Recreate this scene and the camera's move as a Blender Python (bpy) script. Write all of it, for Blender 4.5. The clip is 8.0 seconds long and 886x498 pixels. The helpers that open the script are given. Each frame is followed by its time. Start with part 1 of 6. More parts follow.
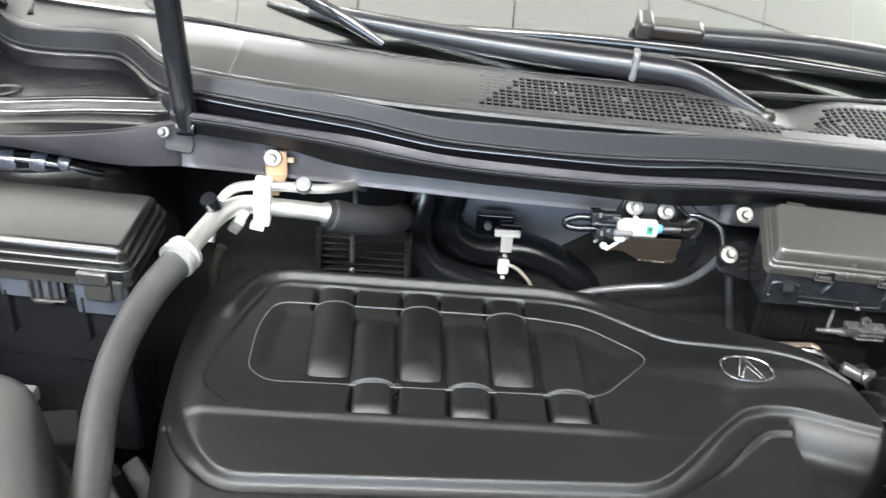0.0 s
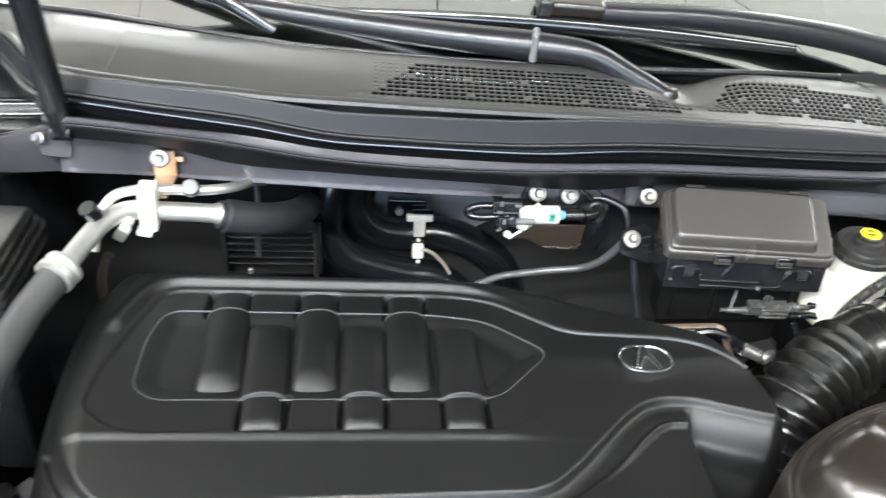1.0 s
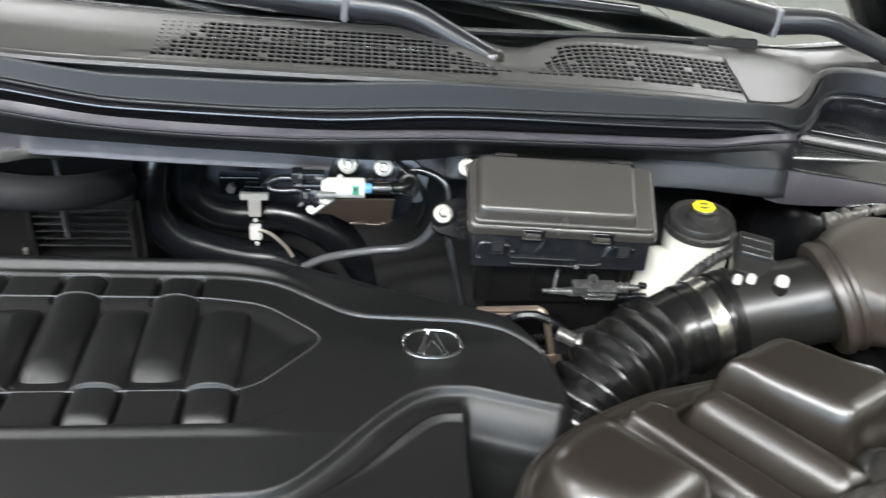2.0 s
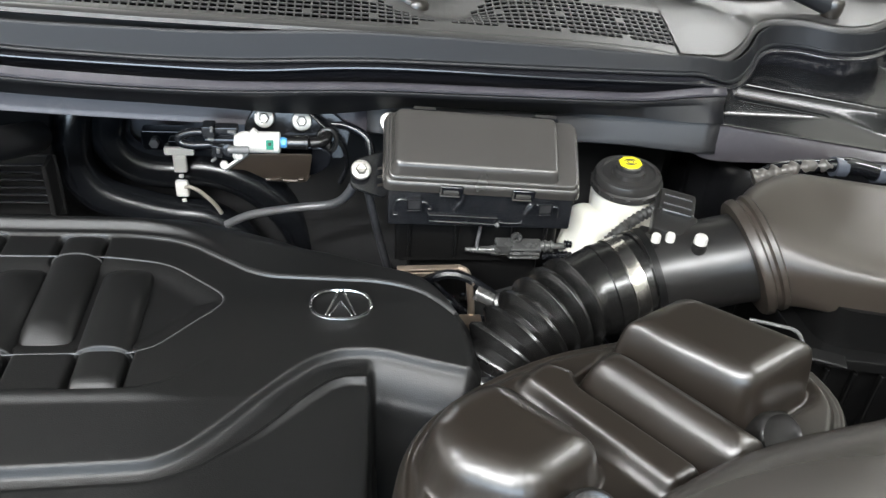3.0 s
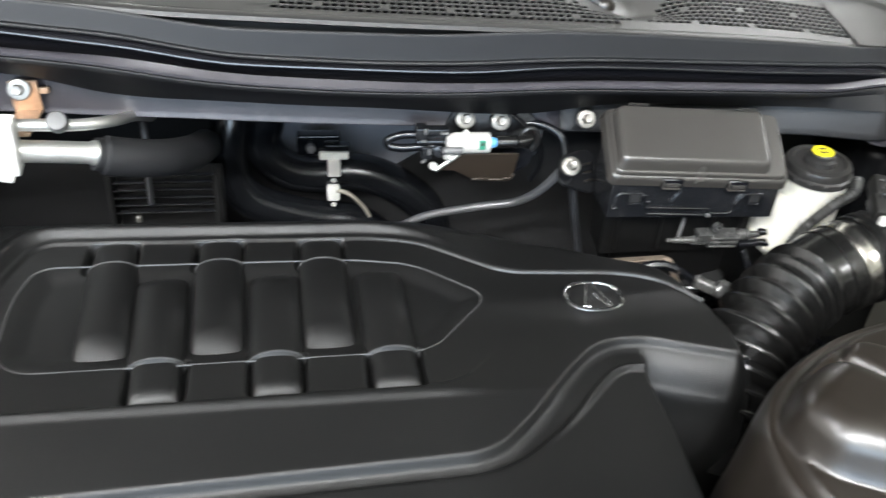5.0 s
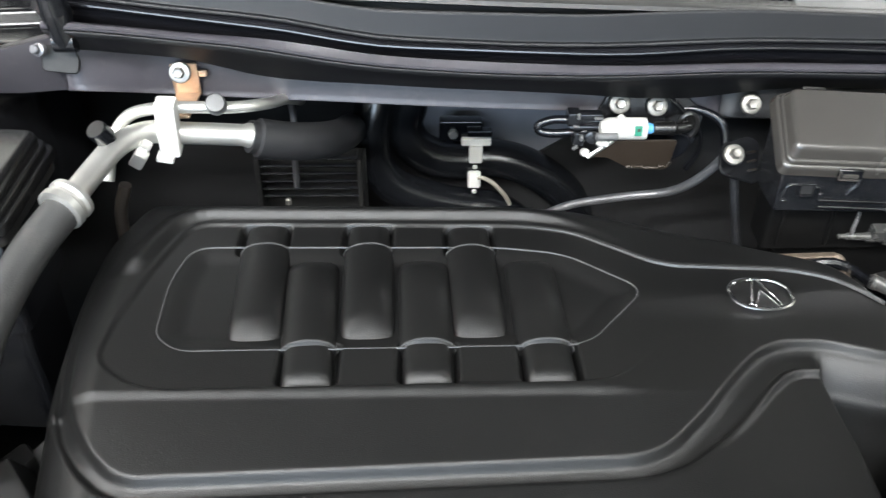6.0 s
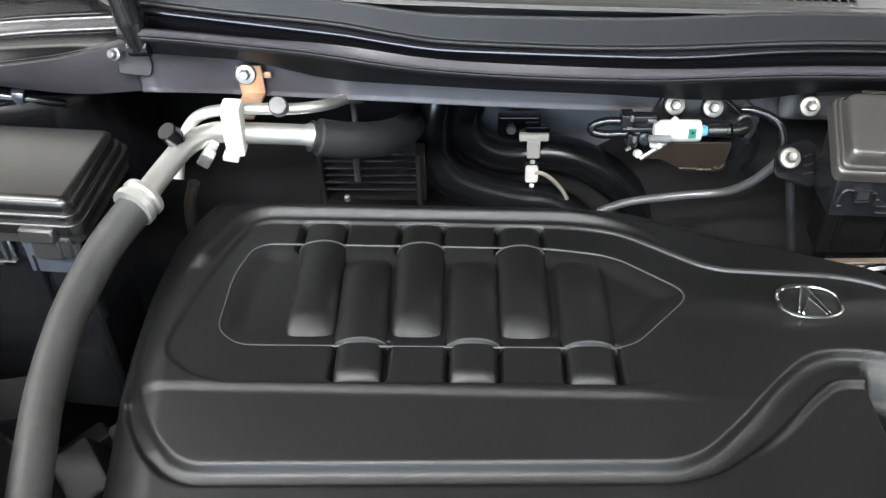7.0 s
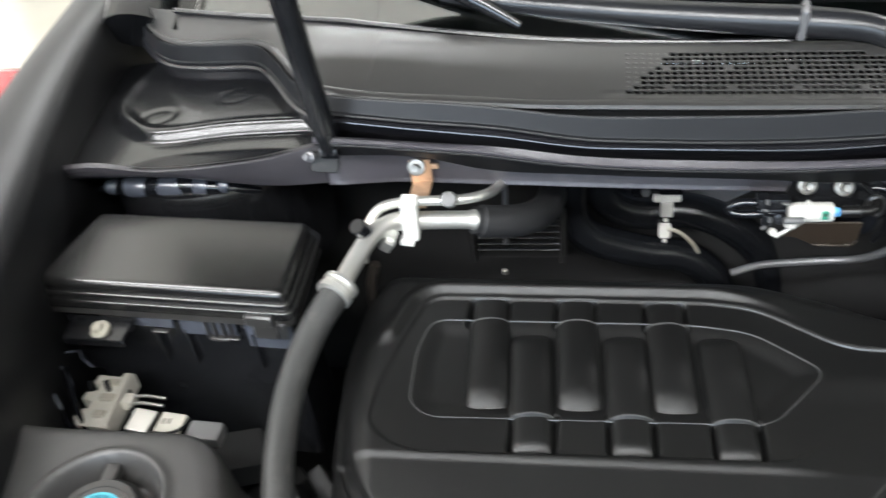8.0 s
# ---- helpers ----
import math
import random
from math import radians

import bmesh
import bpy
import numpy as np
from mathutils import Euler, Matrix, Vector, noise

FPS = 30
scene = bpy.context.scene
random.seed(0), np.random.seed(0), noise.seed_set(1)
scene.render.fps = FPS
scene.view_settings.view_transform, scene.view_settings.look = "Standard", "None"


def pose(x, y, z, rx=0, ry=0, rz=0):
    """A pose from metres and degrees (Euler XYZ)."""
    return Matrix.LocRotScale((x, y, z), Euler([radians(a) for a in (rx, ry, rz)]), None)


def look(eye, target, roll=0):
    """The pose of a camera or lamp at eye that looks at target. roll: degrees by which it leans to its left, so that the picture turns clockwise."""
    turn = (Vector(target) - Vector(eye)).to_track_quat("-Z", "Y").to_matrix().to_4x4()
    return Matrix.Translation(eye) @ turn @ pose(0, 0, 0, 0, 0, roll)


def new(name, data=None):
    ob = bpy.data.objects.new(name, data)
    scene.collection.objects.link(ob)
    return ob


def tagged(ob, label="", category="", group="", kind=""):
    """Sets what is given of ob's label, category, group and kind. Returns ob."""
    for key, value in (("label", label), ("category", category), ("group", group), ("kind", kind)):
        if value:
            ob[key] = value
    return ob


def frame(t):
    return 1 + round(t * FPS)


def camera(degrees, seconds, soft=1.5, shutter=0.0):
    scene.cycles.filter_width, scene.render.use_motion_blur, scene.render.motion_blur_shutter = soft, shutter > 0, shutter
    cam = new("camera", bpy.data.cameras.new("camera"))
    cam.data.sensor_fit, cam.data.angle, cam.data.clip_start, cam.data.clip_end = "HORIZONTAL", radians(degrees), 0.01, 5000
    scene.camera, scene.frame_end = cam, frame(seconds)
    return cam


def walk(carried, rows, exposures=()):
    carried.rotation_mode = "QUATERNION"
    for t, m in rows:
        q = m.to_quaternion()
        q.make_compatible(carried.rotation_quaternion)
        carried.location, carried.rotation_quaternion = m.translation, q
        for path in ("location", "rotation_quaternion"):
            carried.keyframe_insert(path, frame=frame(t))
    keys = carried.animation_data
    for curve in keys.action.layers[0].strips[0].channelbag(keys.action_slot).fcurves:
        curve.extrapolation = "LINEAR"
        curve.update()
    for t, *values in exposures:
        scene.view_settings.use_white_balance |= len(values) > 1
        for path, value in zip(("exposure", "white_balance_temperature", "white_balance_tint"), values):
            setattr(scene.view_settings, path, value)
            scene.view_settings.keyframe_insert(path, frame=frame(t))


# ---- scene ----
cam = camera(55.6, 8.0, soft=1.3, shutter=0.5)
# the clip starts brighter and settles
EXPOSURES = [(0, 0.6), (0.5, 0.5), (1.0, 0.42), (1.5, 0.12), (2.0, 0.05), (3.5, -0.03), (4.5, -0.04), (5.0, 0.03), (6.5, 0.13), (7.0, 0.1), (8.0, -0.18)]
PATH = [
    (0, (0.024, 0.022, 1.514), (0.056, 1.781, 0.562), 4.0),
    (0.5, (0.036, 0.032, 1.533), (0.139, 1.749, 0.513), 3.2),
    (1, (0.084, 0.062, 1.545), (0.222, 1.763, 0.503), 3.3),
    (1.5, (0.195, 0.092, 1.522), (0.35, 1.794, 0.483), 3.1),
    (2, (0.278, 0.111, 1.498), (0.45, 1.802, 0.444), 3.6),
    (2.2, (0.307, 0.118, 1.506), (0.491, 1.788, 0.422), 4.1),
    (3.5, (0.339, 0.139, 1.48), (0.647, 1.755, 0.342), 5.7),
    (4, (0.281, 0.155, 1.491), (0.743, 1.744, 0.368), 8.2),
    (4.5, (0.182, 0.144, 1.489), (0.647, 1.732, 0.366), 7.2),
    (5, (0.09, 0.139, 1.479), (0.418, 1.758, 0.351), 4.6),
    (6.3, (0.064, 0.163, 1.462), (0.035, 1.791, 0.301), -0.5),
    (6.5, (0.068, 0.163, 1.471), (-0.011, 1.783, 0.301), -1.3),
    (6.7, (0.072, 0.162, 1.491), (-0.026, 1.761, 0.293), -1.8),
    (7, (0.081, 0.154, 1.491), (-0.035, 1.75, 0.292), -1.9),
    (7.5, (0.064, 0.138, 1.579), (-0.106, 1.702, 0.344), -3.7),
    (8, (0.037, 0.117, 1.629), (-0.319, 1.673, 0.424), -7.9),
]
walk(cam, [(t, look(eye, target, roll)) for t, eye, target, roll in PATH], exposures=EXPOSURES)

# ---- light: a showroom with ceiling luminaires ----
def make_world():
    w = bpy.data.worlds.new("room_air")
    w.use_nodes = True
    w.node_tree.nodes["Background"].inputs[0].default_value = (0.75, 0.8, 0.85, 1)
    w.node_tree.nodes["Background"].inputs[1].default_value = 0.02
    scene.world = w


make_world()
scene.view_settings.exposure = 0.0
CEILING_Z = 3.3
WINDOW_WATTS = 250
SIDE_WATTS = 150
# x, y, length, width, watts of each ceiling luminaire
LUMINAIRES = [(-3.1, -1.25, 1.4, 0.3, 34), (-1.6, -1.25, 1.4, 0.3, 44), (-0.1, -1.25, 1.4, 0.3, 40), (1.4, -1.25, 1.4, 0.3, 24), (-2.0, 0.3, 1.4, 0.3, 34), (-0.9, -2.1, 2.0, 0.45, 95), (-0.95, 2.6, 1.2, 0.4, 30), (2.6, 3.4, 1.2, 0.3, 30), (3.4, 0.4, 1.2, 0.3, 30)]


# ---- materials ----
def mat(name, base, rough=0.5, metal=0.0, coat=0.0, grain=0.0, grain_scale=900.0, patch=0.15, patch_scale=14.0, rough_var=0.05, spec=0.5, tint=None, dust=0.0):
    m = bpy.data.materials.new(name)
    m.use_nodes = True
    nt = m.node_tree
    b = nt.nodes["Principled BSDF"]
    b.inputs["Metallic"].default_value = metal
    b.inputs["Coat Weight"].default_value = coat
    b.inputs["Coat Roughness"].default_value = 0.08
    b.inputs["Specular IOR Level"].default_value = spec
    tc = nt.nodes.new("ShaderNodeTexCoord")
    big = nt.nodes.new("ShaderNodeTexNoise")
    big.inputs["Scale"].default_value, big.inputs["Detail"].default_value = patch_scale, 5
    nt.links.new(tc.outputs["Object"], big.inputs["Vector"])
    fine = nt.nodes.new("ShaderNodeTexNoise")
    fine.inputs["Scale"].default_value, fine.inputs["Detail"].default_value = grain_scale, 2
    nt.links.new(tc.outputs["Object"], fine.inputs["Vector"])
    ramp = nt.nodes.new("ShaderNodeMix")
    ramp.data_type = "RGBA"
    dark = [c * (1 - patch) for c in base]
    light = [min(1, c * (1 + patch)) for c in (tint or base)]
    ramp.inputs["A"].default_value, ramp.inputs["B"].default_value = (*dark, 1), (*light, 1)
    nt.links.new(big.outputs["Fac"], ramp.inputs["Factor"])
    last = ramp.outputs["Result"]
    if dust:
        spots = nt.nodes.new("ShaderNodeTexNoise")
        spots.inputs["Scale"].default_value, spots.inputs["Detail"].default_value, spots.inputs["Roughness"].default_value = 55, 8, 0.75
        nt.links.new(tc.outputs["Object"], spots.inputs["Vector"])
        cut = nt.nodes.new("ShaderNodeMapRange")
        cut.inputs["From Min"].default_value, cut.inputs["From Max"].default_value, cut.inputs["To Max"].default_value = 0.55, 0.8, dust
        nt.links.new(spots.outputs["Fac"], cut.inputs["Value"])
        over = nt.nodes.new("ShaderNodeMix")
        over.data_type = "RGBA"
        over.inputs["B"].default_value = (0.22, 0.2, 0.18, 1)
        nt.links.new(cut.outputs["Result"], over.inputs["Factor"])
        nt.links.new(last, over.inputs["A"])
        last = over.outputs["Result"]
    nt.links.new(last, b.inputs["Base Color"])
    rr = nt.nodes.new("ShaderNodeMapRange")
    rr.inputs["To Min"].default_value, rr.inputs["To Max"].default_value = max(0.03, rough - rough_var), min(1, rough + rough_var)
    nt.links.new(big.outputs["Fac"], rr.inputs["Value"])
    nt.links.new(rr.outputs["Result"], b.inputs["Roughness"])
    if grain:
        bump = nt.nodes.new("ShaderNodeBump")
        bump.inputs["Strength"].default_value, bump.inputs["Distance"].default_value = grain, 0.0006
        nt.links.new(fine.outputs["Fac"], bump.inputs["Height"])
        nt.links.new(bump.outputs["Normal"], b.inputs["Normal"])
    return m


COVER = mat("cover_plastic", (0.0034, 0.0034, 0.0033), 0.47, grain=0.3, grain_scale=1100, patch=0.25, patch_scale=9, dust=0.02)
# paler than the cover: the edges' highlight is put into this colour
BEADLIT = mat("bead_highlight_plastic", (0.05, 0.05, 0.05), 0.3, patch=0.1)
SATIN = mat("satin_plastic", (0.0145, 0.0113, 0.0086), 0.33, spec=0.95, rough_var=0.02, grain=0.05, grain_scale=1100, patch=0.04)
BOXPL = mat("box_plastic", (0.026, 0.025, 0.024), 0.34, grain=0.15, grain_scale=1200)
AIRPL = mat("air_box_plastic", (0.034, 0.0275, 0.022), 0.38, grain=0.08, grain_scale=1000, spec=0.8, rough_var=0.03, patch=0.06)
BELLOWS = mat("bellows_rubber", (0.007, 0.0068, 0.0066), 0.25, spec=0.8, grain=0.05, patch=0.2, dust=0.03)
NECKPL = mat("neck_plastic", (0.012, 0.0115, 0.011), 0.33, spec=0.8, rough_var=0.03, grain=0.05, patch=0.1)
LIDBLK = mat("black_lid_plastic", (0.008, 0.0078, 0.0078), 0.26, spec=0.8, rough_var=0.02, grain=0.05, grain_scale=1200, patch=0.15)
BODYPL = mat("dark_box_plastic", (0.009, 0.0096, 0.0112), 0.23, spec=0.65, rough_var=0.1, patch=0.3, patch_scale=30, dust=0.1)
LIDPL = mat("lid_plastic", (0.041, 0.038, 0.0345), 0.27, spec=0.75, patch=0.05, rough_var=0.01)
WIPERPL = mat("wiper_paint", (0.012, 0.0125, 0.0145), 0.3, patch=0.15)
FOAM = mat("foam_sleeve_rubber", (0.014, 0.014, 0.015), 0.6, grain=0.3, grain_scale=600)
COWLPL = mat("cowl_plastic", (0.038, 0.037, 0.036), 0.4, grain=0.15, grain_scale=900, dust=0.06)
GRILLEPL = mat("grille_plastic", (0.075, 0.073, 0.07), 0.5, grain=0.2, dust=0.1)
FACE = mat("face_plastic", (0.011, 0.0115, 0.013), 0.46, spec=0.3, patch=0.12, rough_var=0.03)
SEAL = mat("rubber_seal", (0.012, 0.012, 0.0145), 0.24, spec=1.0, patch=0.2)
PAINT = mat("black_paint", (0.006, 0.0062, 0.007), 0.22, coat=0.1, patch=0.2)
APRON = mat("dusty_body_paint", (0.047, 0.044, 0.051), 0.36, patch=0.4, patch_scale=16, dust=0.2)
APRONDK = mat("dusty_dark_paint", (0.046, 0.043, 0.048), 0.36, patch=0.4, patch_scale=14, dust=0.12)
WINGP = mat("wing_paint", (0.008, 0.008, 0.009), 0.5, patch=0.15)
WALLP = mat("bulkhead_paint", (0.24, 0.245, 0.275), 0.3, coat=0.3, patch=0.2, dust=0.1)
RUBBER = mat("hose_rubber", (0.035, 0.035, 0.034), 0.5, grain=0.3, grain_scale=700, patch=0.3, patch_scale=30, dust=0.2)
GLOSSR = mat("gloss_rubber", (0.006, 0.0065, 0.008), 0.13, coat=0.0, patch=0.2)
DARK = mat("dark_metal", (0.012, 0.012, 0.012), 0.55, patch=0.3, dust=0.1)
ALU = mat("aluminium", (0.75, 0.74, 0.7), 0.38, metal=0.85, patch=0.12, patch_scale=40, grain=0.05)
ZINC = mat("zinc_plate", (0.27, 0.26, 0.24), 0.4, metal=0.85, patch=0.22, patch_scale=140, rough_var=0.1)
STEELB = mat("steel_band", (0.75, 0.72, 0.68), 0.22, metal=1.0, patch=0.1)
CHROME = mat("chrome", (0.8, 0.8, 0.8), 0.16, metal=1.0, patch=0.02, rough_var=0.03)
PANM = mat("brown_pan_metal", (0.030, 0.022, 0.016), 0.3, metal=0.4, patch=0.25, patch_scale=60)
RIMM = mat("sheared_edge_metal", (0.5, 0.5, 0.48), 0.3, metal=0.9, patch=0.1)
HOSER = mat("heater_hose_rubber", (0.007, 0.0078, 0.0095), 0.24, spec=0.7, patch=0.25, patch_scale=25, rough_var=0.06)
PLUGM = mat("plug_grey", (0.11, 0.11, 0.107), 0.27, metal=0.5, patch=0.15, patch_scale=80)
DULLM = mat("dull_pipe_metal", (0.2, 0.2, 0.21), 0.4, metal=0.6, patch=0.2)
DULLB = mat("sooty_tube", (0.03, 0.031, 0.034), 0.3, metal=0.3, patch=0.6, patch_scale=70, dust=0.3)
STRAP = mat("dulled_strap", (0.3, 0.24, 0.19), 0.36, metal=0.75, patch=0.3, patch_scale=70)
COPPER = mat("passivated_bracket", (0.22, 0.145, 0.105), 0.42, metal=0.6, patch=0.25, patch_scale=60, tint=(0.7, 0.5, 0.35))
WHITEPL = mat("white_plastic", (0.75, 0.74, 0.7), 0.45, patch=0.05)
VALVEW = mat("valve_plastic", (0.5, 0.49, 0.46), 0.4, patch=0.08, patch_scale=80)
# near-black of the low box parts: grime, with the shade painted in
LOWBOX = mat("shaded_grimy_plastic", (0.0045, 0.0045, 0.0045), 0.4, spec=0.25, patch=0.3, patch_scale=40, dust=0.03)
CREAM = mat("cream_block_plastic", (0.42, 0.40, 0.35), 0.5, patch=0.25, patch_scale=60, dust=0.2)
BEIGE = mat("beige_plastic", (0.3, 0.28, 0.23), 0.55, patch=0.2, patch_scale=30, dust=0.2)
SLEEVE = mat("sleeve_film", (0.075, 0.07, 0.064), 0.35, patch=0.4, patch_scale=90, grain=0.5, grain_scale=120)
LOOM = mat("loom_tape", (0.05, 0.056, 0.07), 0.2, spec=0.7, patch=0.35, patch_scale=60)
GREYPL = mat("grey_plastic", (0.11, 0.11, 0.11), 0.45, patch=0.1)
YELLOW = mat("yellow_label", (0.85, 0.72, 0.02), 0.45, patch=0.04)
INK = mat("black_ink", (0.03, 0.03, 0.02), 0.5)
TEAL = mat("teal_cap_print", (0.04, 0.26, 0.32), 0.4)
GREEN = mat("green_mark", (0.02, 0.2, 0.13), 0.4)
BLUE = mat("blue_nozzle", (0.1, 0.35, 0.65), 0.4)
RED = mat("red_lens", (0.45, 0.02, 0.03), 0.2, coat=0.5)
FELT = mat("bonnet_felt", (0.009, 0.009, 0.0095), 0.9, patch=0.2, grain=0.4, grain_scale=500)
FLOORM = mat("floor_tile", (0.5, 0.475, 0.41), 0.25, patch=0.08, patch_scale=2)
WALLM = mat("wall_paint", (0.66, 0.66, 0.64), 0.7, patch=0.05, patch_scale=1.5)
CEILM = mat("ceiling_panel", (0.6, 0.62, 0.57), 0.7, patch=0.06, patch_scale=1.5)
JOINT = mat("panel_joint", (0.25, 0.26, 0.24), 0.7)
REDBODY = mat("red_car_paint", (0.3, 0.02, 0.025), 0.25, coat=0.6)


def glow(name, colour, strength):
    m = bpy.data.materials.new(name)
    m.use_nodes = True
    b = m.node_tree.nodes["Principled BSDF"]
    b.inputs["Emission Color"].default_value, b.inputs["Emission Strength"].default_value = (*colour, 1), strength
    return m


LAMPM = glow("lamp_diffuser", (0.98, 0.99, 1.0), 30.0)
SKYPANEL = glow("translucent_ceiling_panel", (0.97, 1.0, 0.92), 1.2)


def glass_mat():
    m = bpy.data.materials.new("windscreen_glass")
    m.use_nodes = True
    b = m.node_tree.nodes["Principled BSDF"]
    b.inputs["Base Color"].default_value = (0.55, 0.6, 0.58, 1)
    b.inputs["Transmission Weight"].default_value = 1.0
    b.inputs["Roughness"].default_value = 0.02
    b.inputs["IOR"].default_value = 2.15
    return m


def milky_mat():
    m = mat("milky_plastic", (0.68, 0.67, 0.60), 0.4, patch=0.05)
    b = m.node_tree.nodes["Principled BSDF"]
    b.inputs["Subsurface Weight"].default_value = 0.3
    b.inputs["Subsurface Radius"].default_value = (0.02, 0.02, 0.015)
    return m


GLASS, MILKY = glass_mat(), milky_mat()


# ---- mesh helpers ----
def finish(name, bm, material, parent=None, label="", smooth=True, angle=0.7):
    bmesh.ops.recalc_face_normals(bm, faces=bm.faces)
    me = bpy.data.meshes.new(name)
    bm.to_mesh(me)
    bm.free()
    ob = new(name, me)
    me.materials.append(material)
    if smooth:
        me.shade_smooth()
        me.set_sharp_from_angle(angle=angle)
        mod = ob.modifiers.new("normals", "WEIGHTED_NORMAL")
        mod.keep_sharp = True
    ob.parent = parent
    if label:
        tagged(ob, label)
    return ob


def part(name, bm, material, parent, label=""):
    return finish(name, bm, material, parent, label)


def thing(name, label, category, at=(0, 0, 0), group="", kind=""):
    ob = new(name)
    ob.location = at
    ob.empty_display_size = 0.05
    bpy.context.view_layer.update()
    return tagged(ob, label, category, group, kind)


def settle(ob):
    """Keep the parts, built in world coordinates, where they are under an Empty that stands at its base."""
    for c in ob.children:
        c.matrix_parent_inverse = Matrix.Translation(-ob.location)


def spline(pts, n=8):
    """A smooth curve through the points."""
    p = [Vector(a) for a in pts]
    p = [2 * p[0] - p[1]] + p + [2 * p[-1] - p[-2]]
    out = []
    for i in range(1, len(p) - 2):
        a, b, c, d = p[i - 1 : i + 3]
        for k in range(n):
            t = k / n
            out.append(0.5 * (2 * b + (c - a) * t + (2 * a - 5 * b + 4 * c - d) * t * t + (3 * b - a - 3 * c + d) * t**3))
    return out + [p[-2]]


def sweep(bm, path, radius, sides=14, caps=True, flat=1.0):
    """A tube along a path; radius is a number or a function of 0..1 along it."""
    path = [Vector(p) for p in path]
    rings, up = [], Vector((0.13, 0.21, 0.97))
    total = sum((b - a).length for a, b in zip(path, path[1:])) or 1
    run = 0.0
    for i, p in enumerate(path):
        if i:
            run += (p - path[i - 1]).length
        d = (path[min(i + 1, len(path) - 1)] - path[max(i - 1, 0)]).normalized()
        side = d.cross(up).normalized()
        up = side.cross(d).normalized()
        r = radius(run / total) if callable(radius) else radius
        rings.append([bm.verts.new(p + side * (math.cos(k * math.tau / sides) * r) + up * (math.sin(k * math.tau / sides) * r * flat)) for k in range(sides)])
    for a, b in zip(rings, rings[1:]):
        for k in range(sides):
            bm.faces.new((a[k], a[(k + 1) % sides], b[(k + 1) % sides], b[k]))
    if caps:
        bm.faces.new(list(reversed(rings[0])))
        bm.faces.new(rings[-1])
    return bm


def lathe(bm, profile, m=Matrix(), sides=24):
    """Revolve (radius, height) pairs about z and place by m."""
    rings = []
    for r, h in profile:
        rings.append([bm.verts.new(m @ Vector((math.cos(k * math.tau / sides) * r, math.sin(k * math.tau / sides) * r, h))) for k in range(sides)])
    for a, b in zip(rings, rings[1:]):
        for k in range(sides):
            bm.faces.new((a[k], a[(k + 1) % sides], b[(k + 1) % sides], b[k]))
    bm.faces.new(list(reversed(rings[0])))
    bm.faces.new(rings[-1])
    return bm


def box(bm, size, m=Matrix(), bevel=0.0, seg=2, taper=1.0):
    """A bevelled box, centred, its top scaled by taper."""
    made = bmesh.ops.create_cube(bm, size=1.0)["verts"]
    for v in made:
        k = taper if v.co.z > 0 else 1.0
        v.co = Vector((v.co.x * size[0] * k, v.co.y * size[1] * k, v.co.z * size[2]))
    if bevel:
        edges = list({e for v in made for e in v.link_edges})
        got = bmesh.ops.bevel(bm, geom=edges, offset=bevel, segments=seg, affect="EDGES", profile=0.5)
        made = list({v for f in got["faces"] for v in f.verts} | {v for v in made if v.is_valid})
    for v in made:
        v.co = m @ v.co
    return bm


def prism(bm, outline, z0, z1, m=Matrix(), bevel=0.0, seg=2):
    """A flat outline (x, y) raised from z0 to z1, its top edge rounded."""
    pts = [Vector(p) for k, p in enumerate(outline) if (Vector(p) - Vector(outline[k - 1])).length > 1e-6]
    n = len(pts)
    turn = 1 if sum(pts[k - 1].cross(pts[k]) for k in range(n)) > 0 else -1
    inward = []
    for k in range(n):
        a, b = (pts[k] - pts[k - 1]).normalized(), (pts[(k + 1) % n] - pts[k]).normalized()
        na, nb = Vector((-a.y, a.x)) * turn, Vector((-b.y, b.x)) * turn
        inward.append((na + nb) / max(0.5, 1 + na.dot(nb)))
    steps = [(0.0, z0)] + [(bevel * (1 - math.cos(t)), z1 - bevel * (1 - math.sin(t))) for t in (math.pi / 2 * j / seg for j in range(seg + 1))] if bevel else [(0.0, z0), (0.0, z1)]
    rings = [[bm.verts.new(m @ Vector((*(p + w * d), z))) for p, w in zip(pts, inward)] for d, z in steps]
    for low, top in zip(rings, rings[1:]):
        for k in range(n):
            bm.faces.new((low[k], low[(k + 1) % n], top[(k + 1) % n], top[k]))
    bm.faces.new(list(reversed(rings[0])))
    bm.faces.new(rings[-1])
    return bm


def grid_mesh(name, X, Y, Z, keep, material, parent, label=""):
    """A height field over a grid, without the cells where keep is false."""
    ny, nx = X.shape
    used = np.zeros((ny, nx), bool)
    used[:-1, :-1] |= keep
    used[1:, :-1] |= keep
    used[:-1, 1:] |= keep
    used[1:, 1:] |= keep
    index = np.cumsum(used.ravel()).reshape(ny, nx) - 1
    verts = np.stack([X[used], Y[used], Z[used]], -1)
    j, i = np.nonzero(keep)
    faces = np.stack([index[j, i], index[j, i + 1], index[j + 1, i + 1], index[j + 1, i]], -1)
    me = bpy.data.meshes.new(name)
    me.from_pydata(verts.tolist(), [], faces.tolist())
    me.materials.append(material)
    me.shade_smooth()
    ob = new(name, me)
    ob.parent = parent
    if label:
        tagged(ob, label)
    return ob


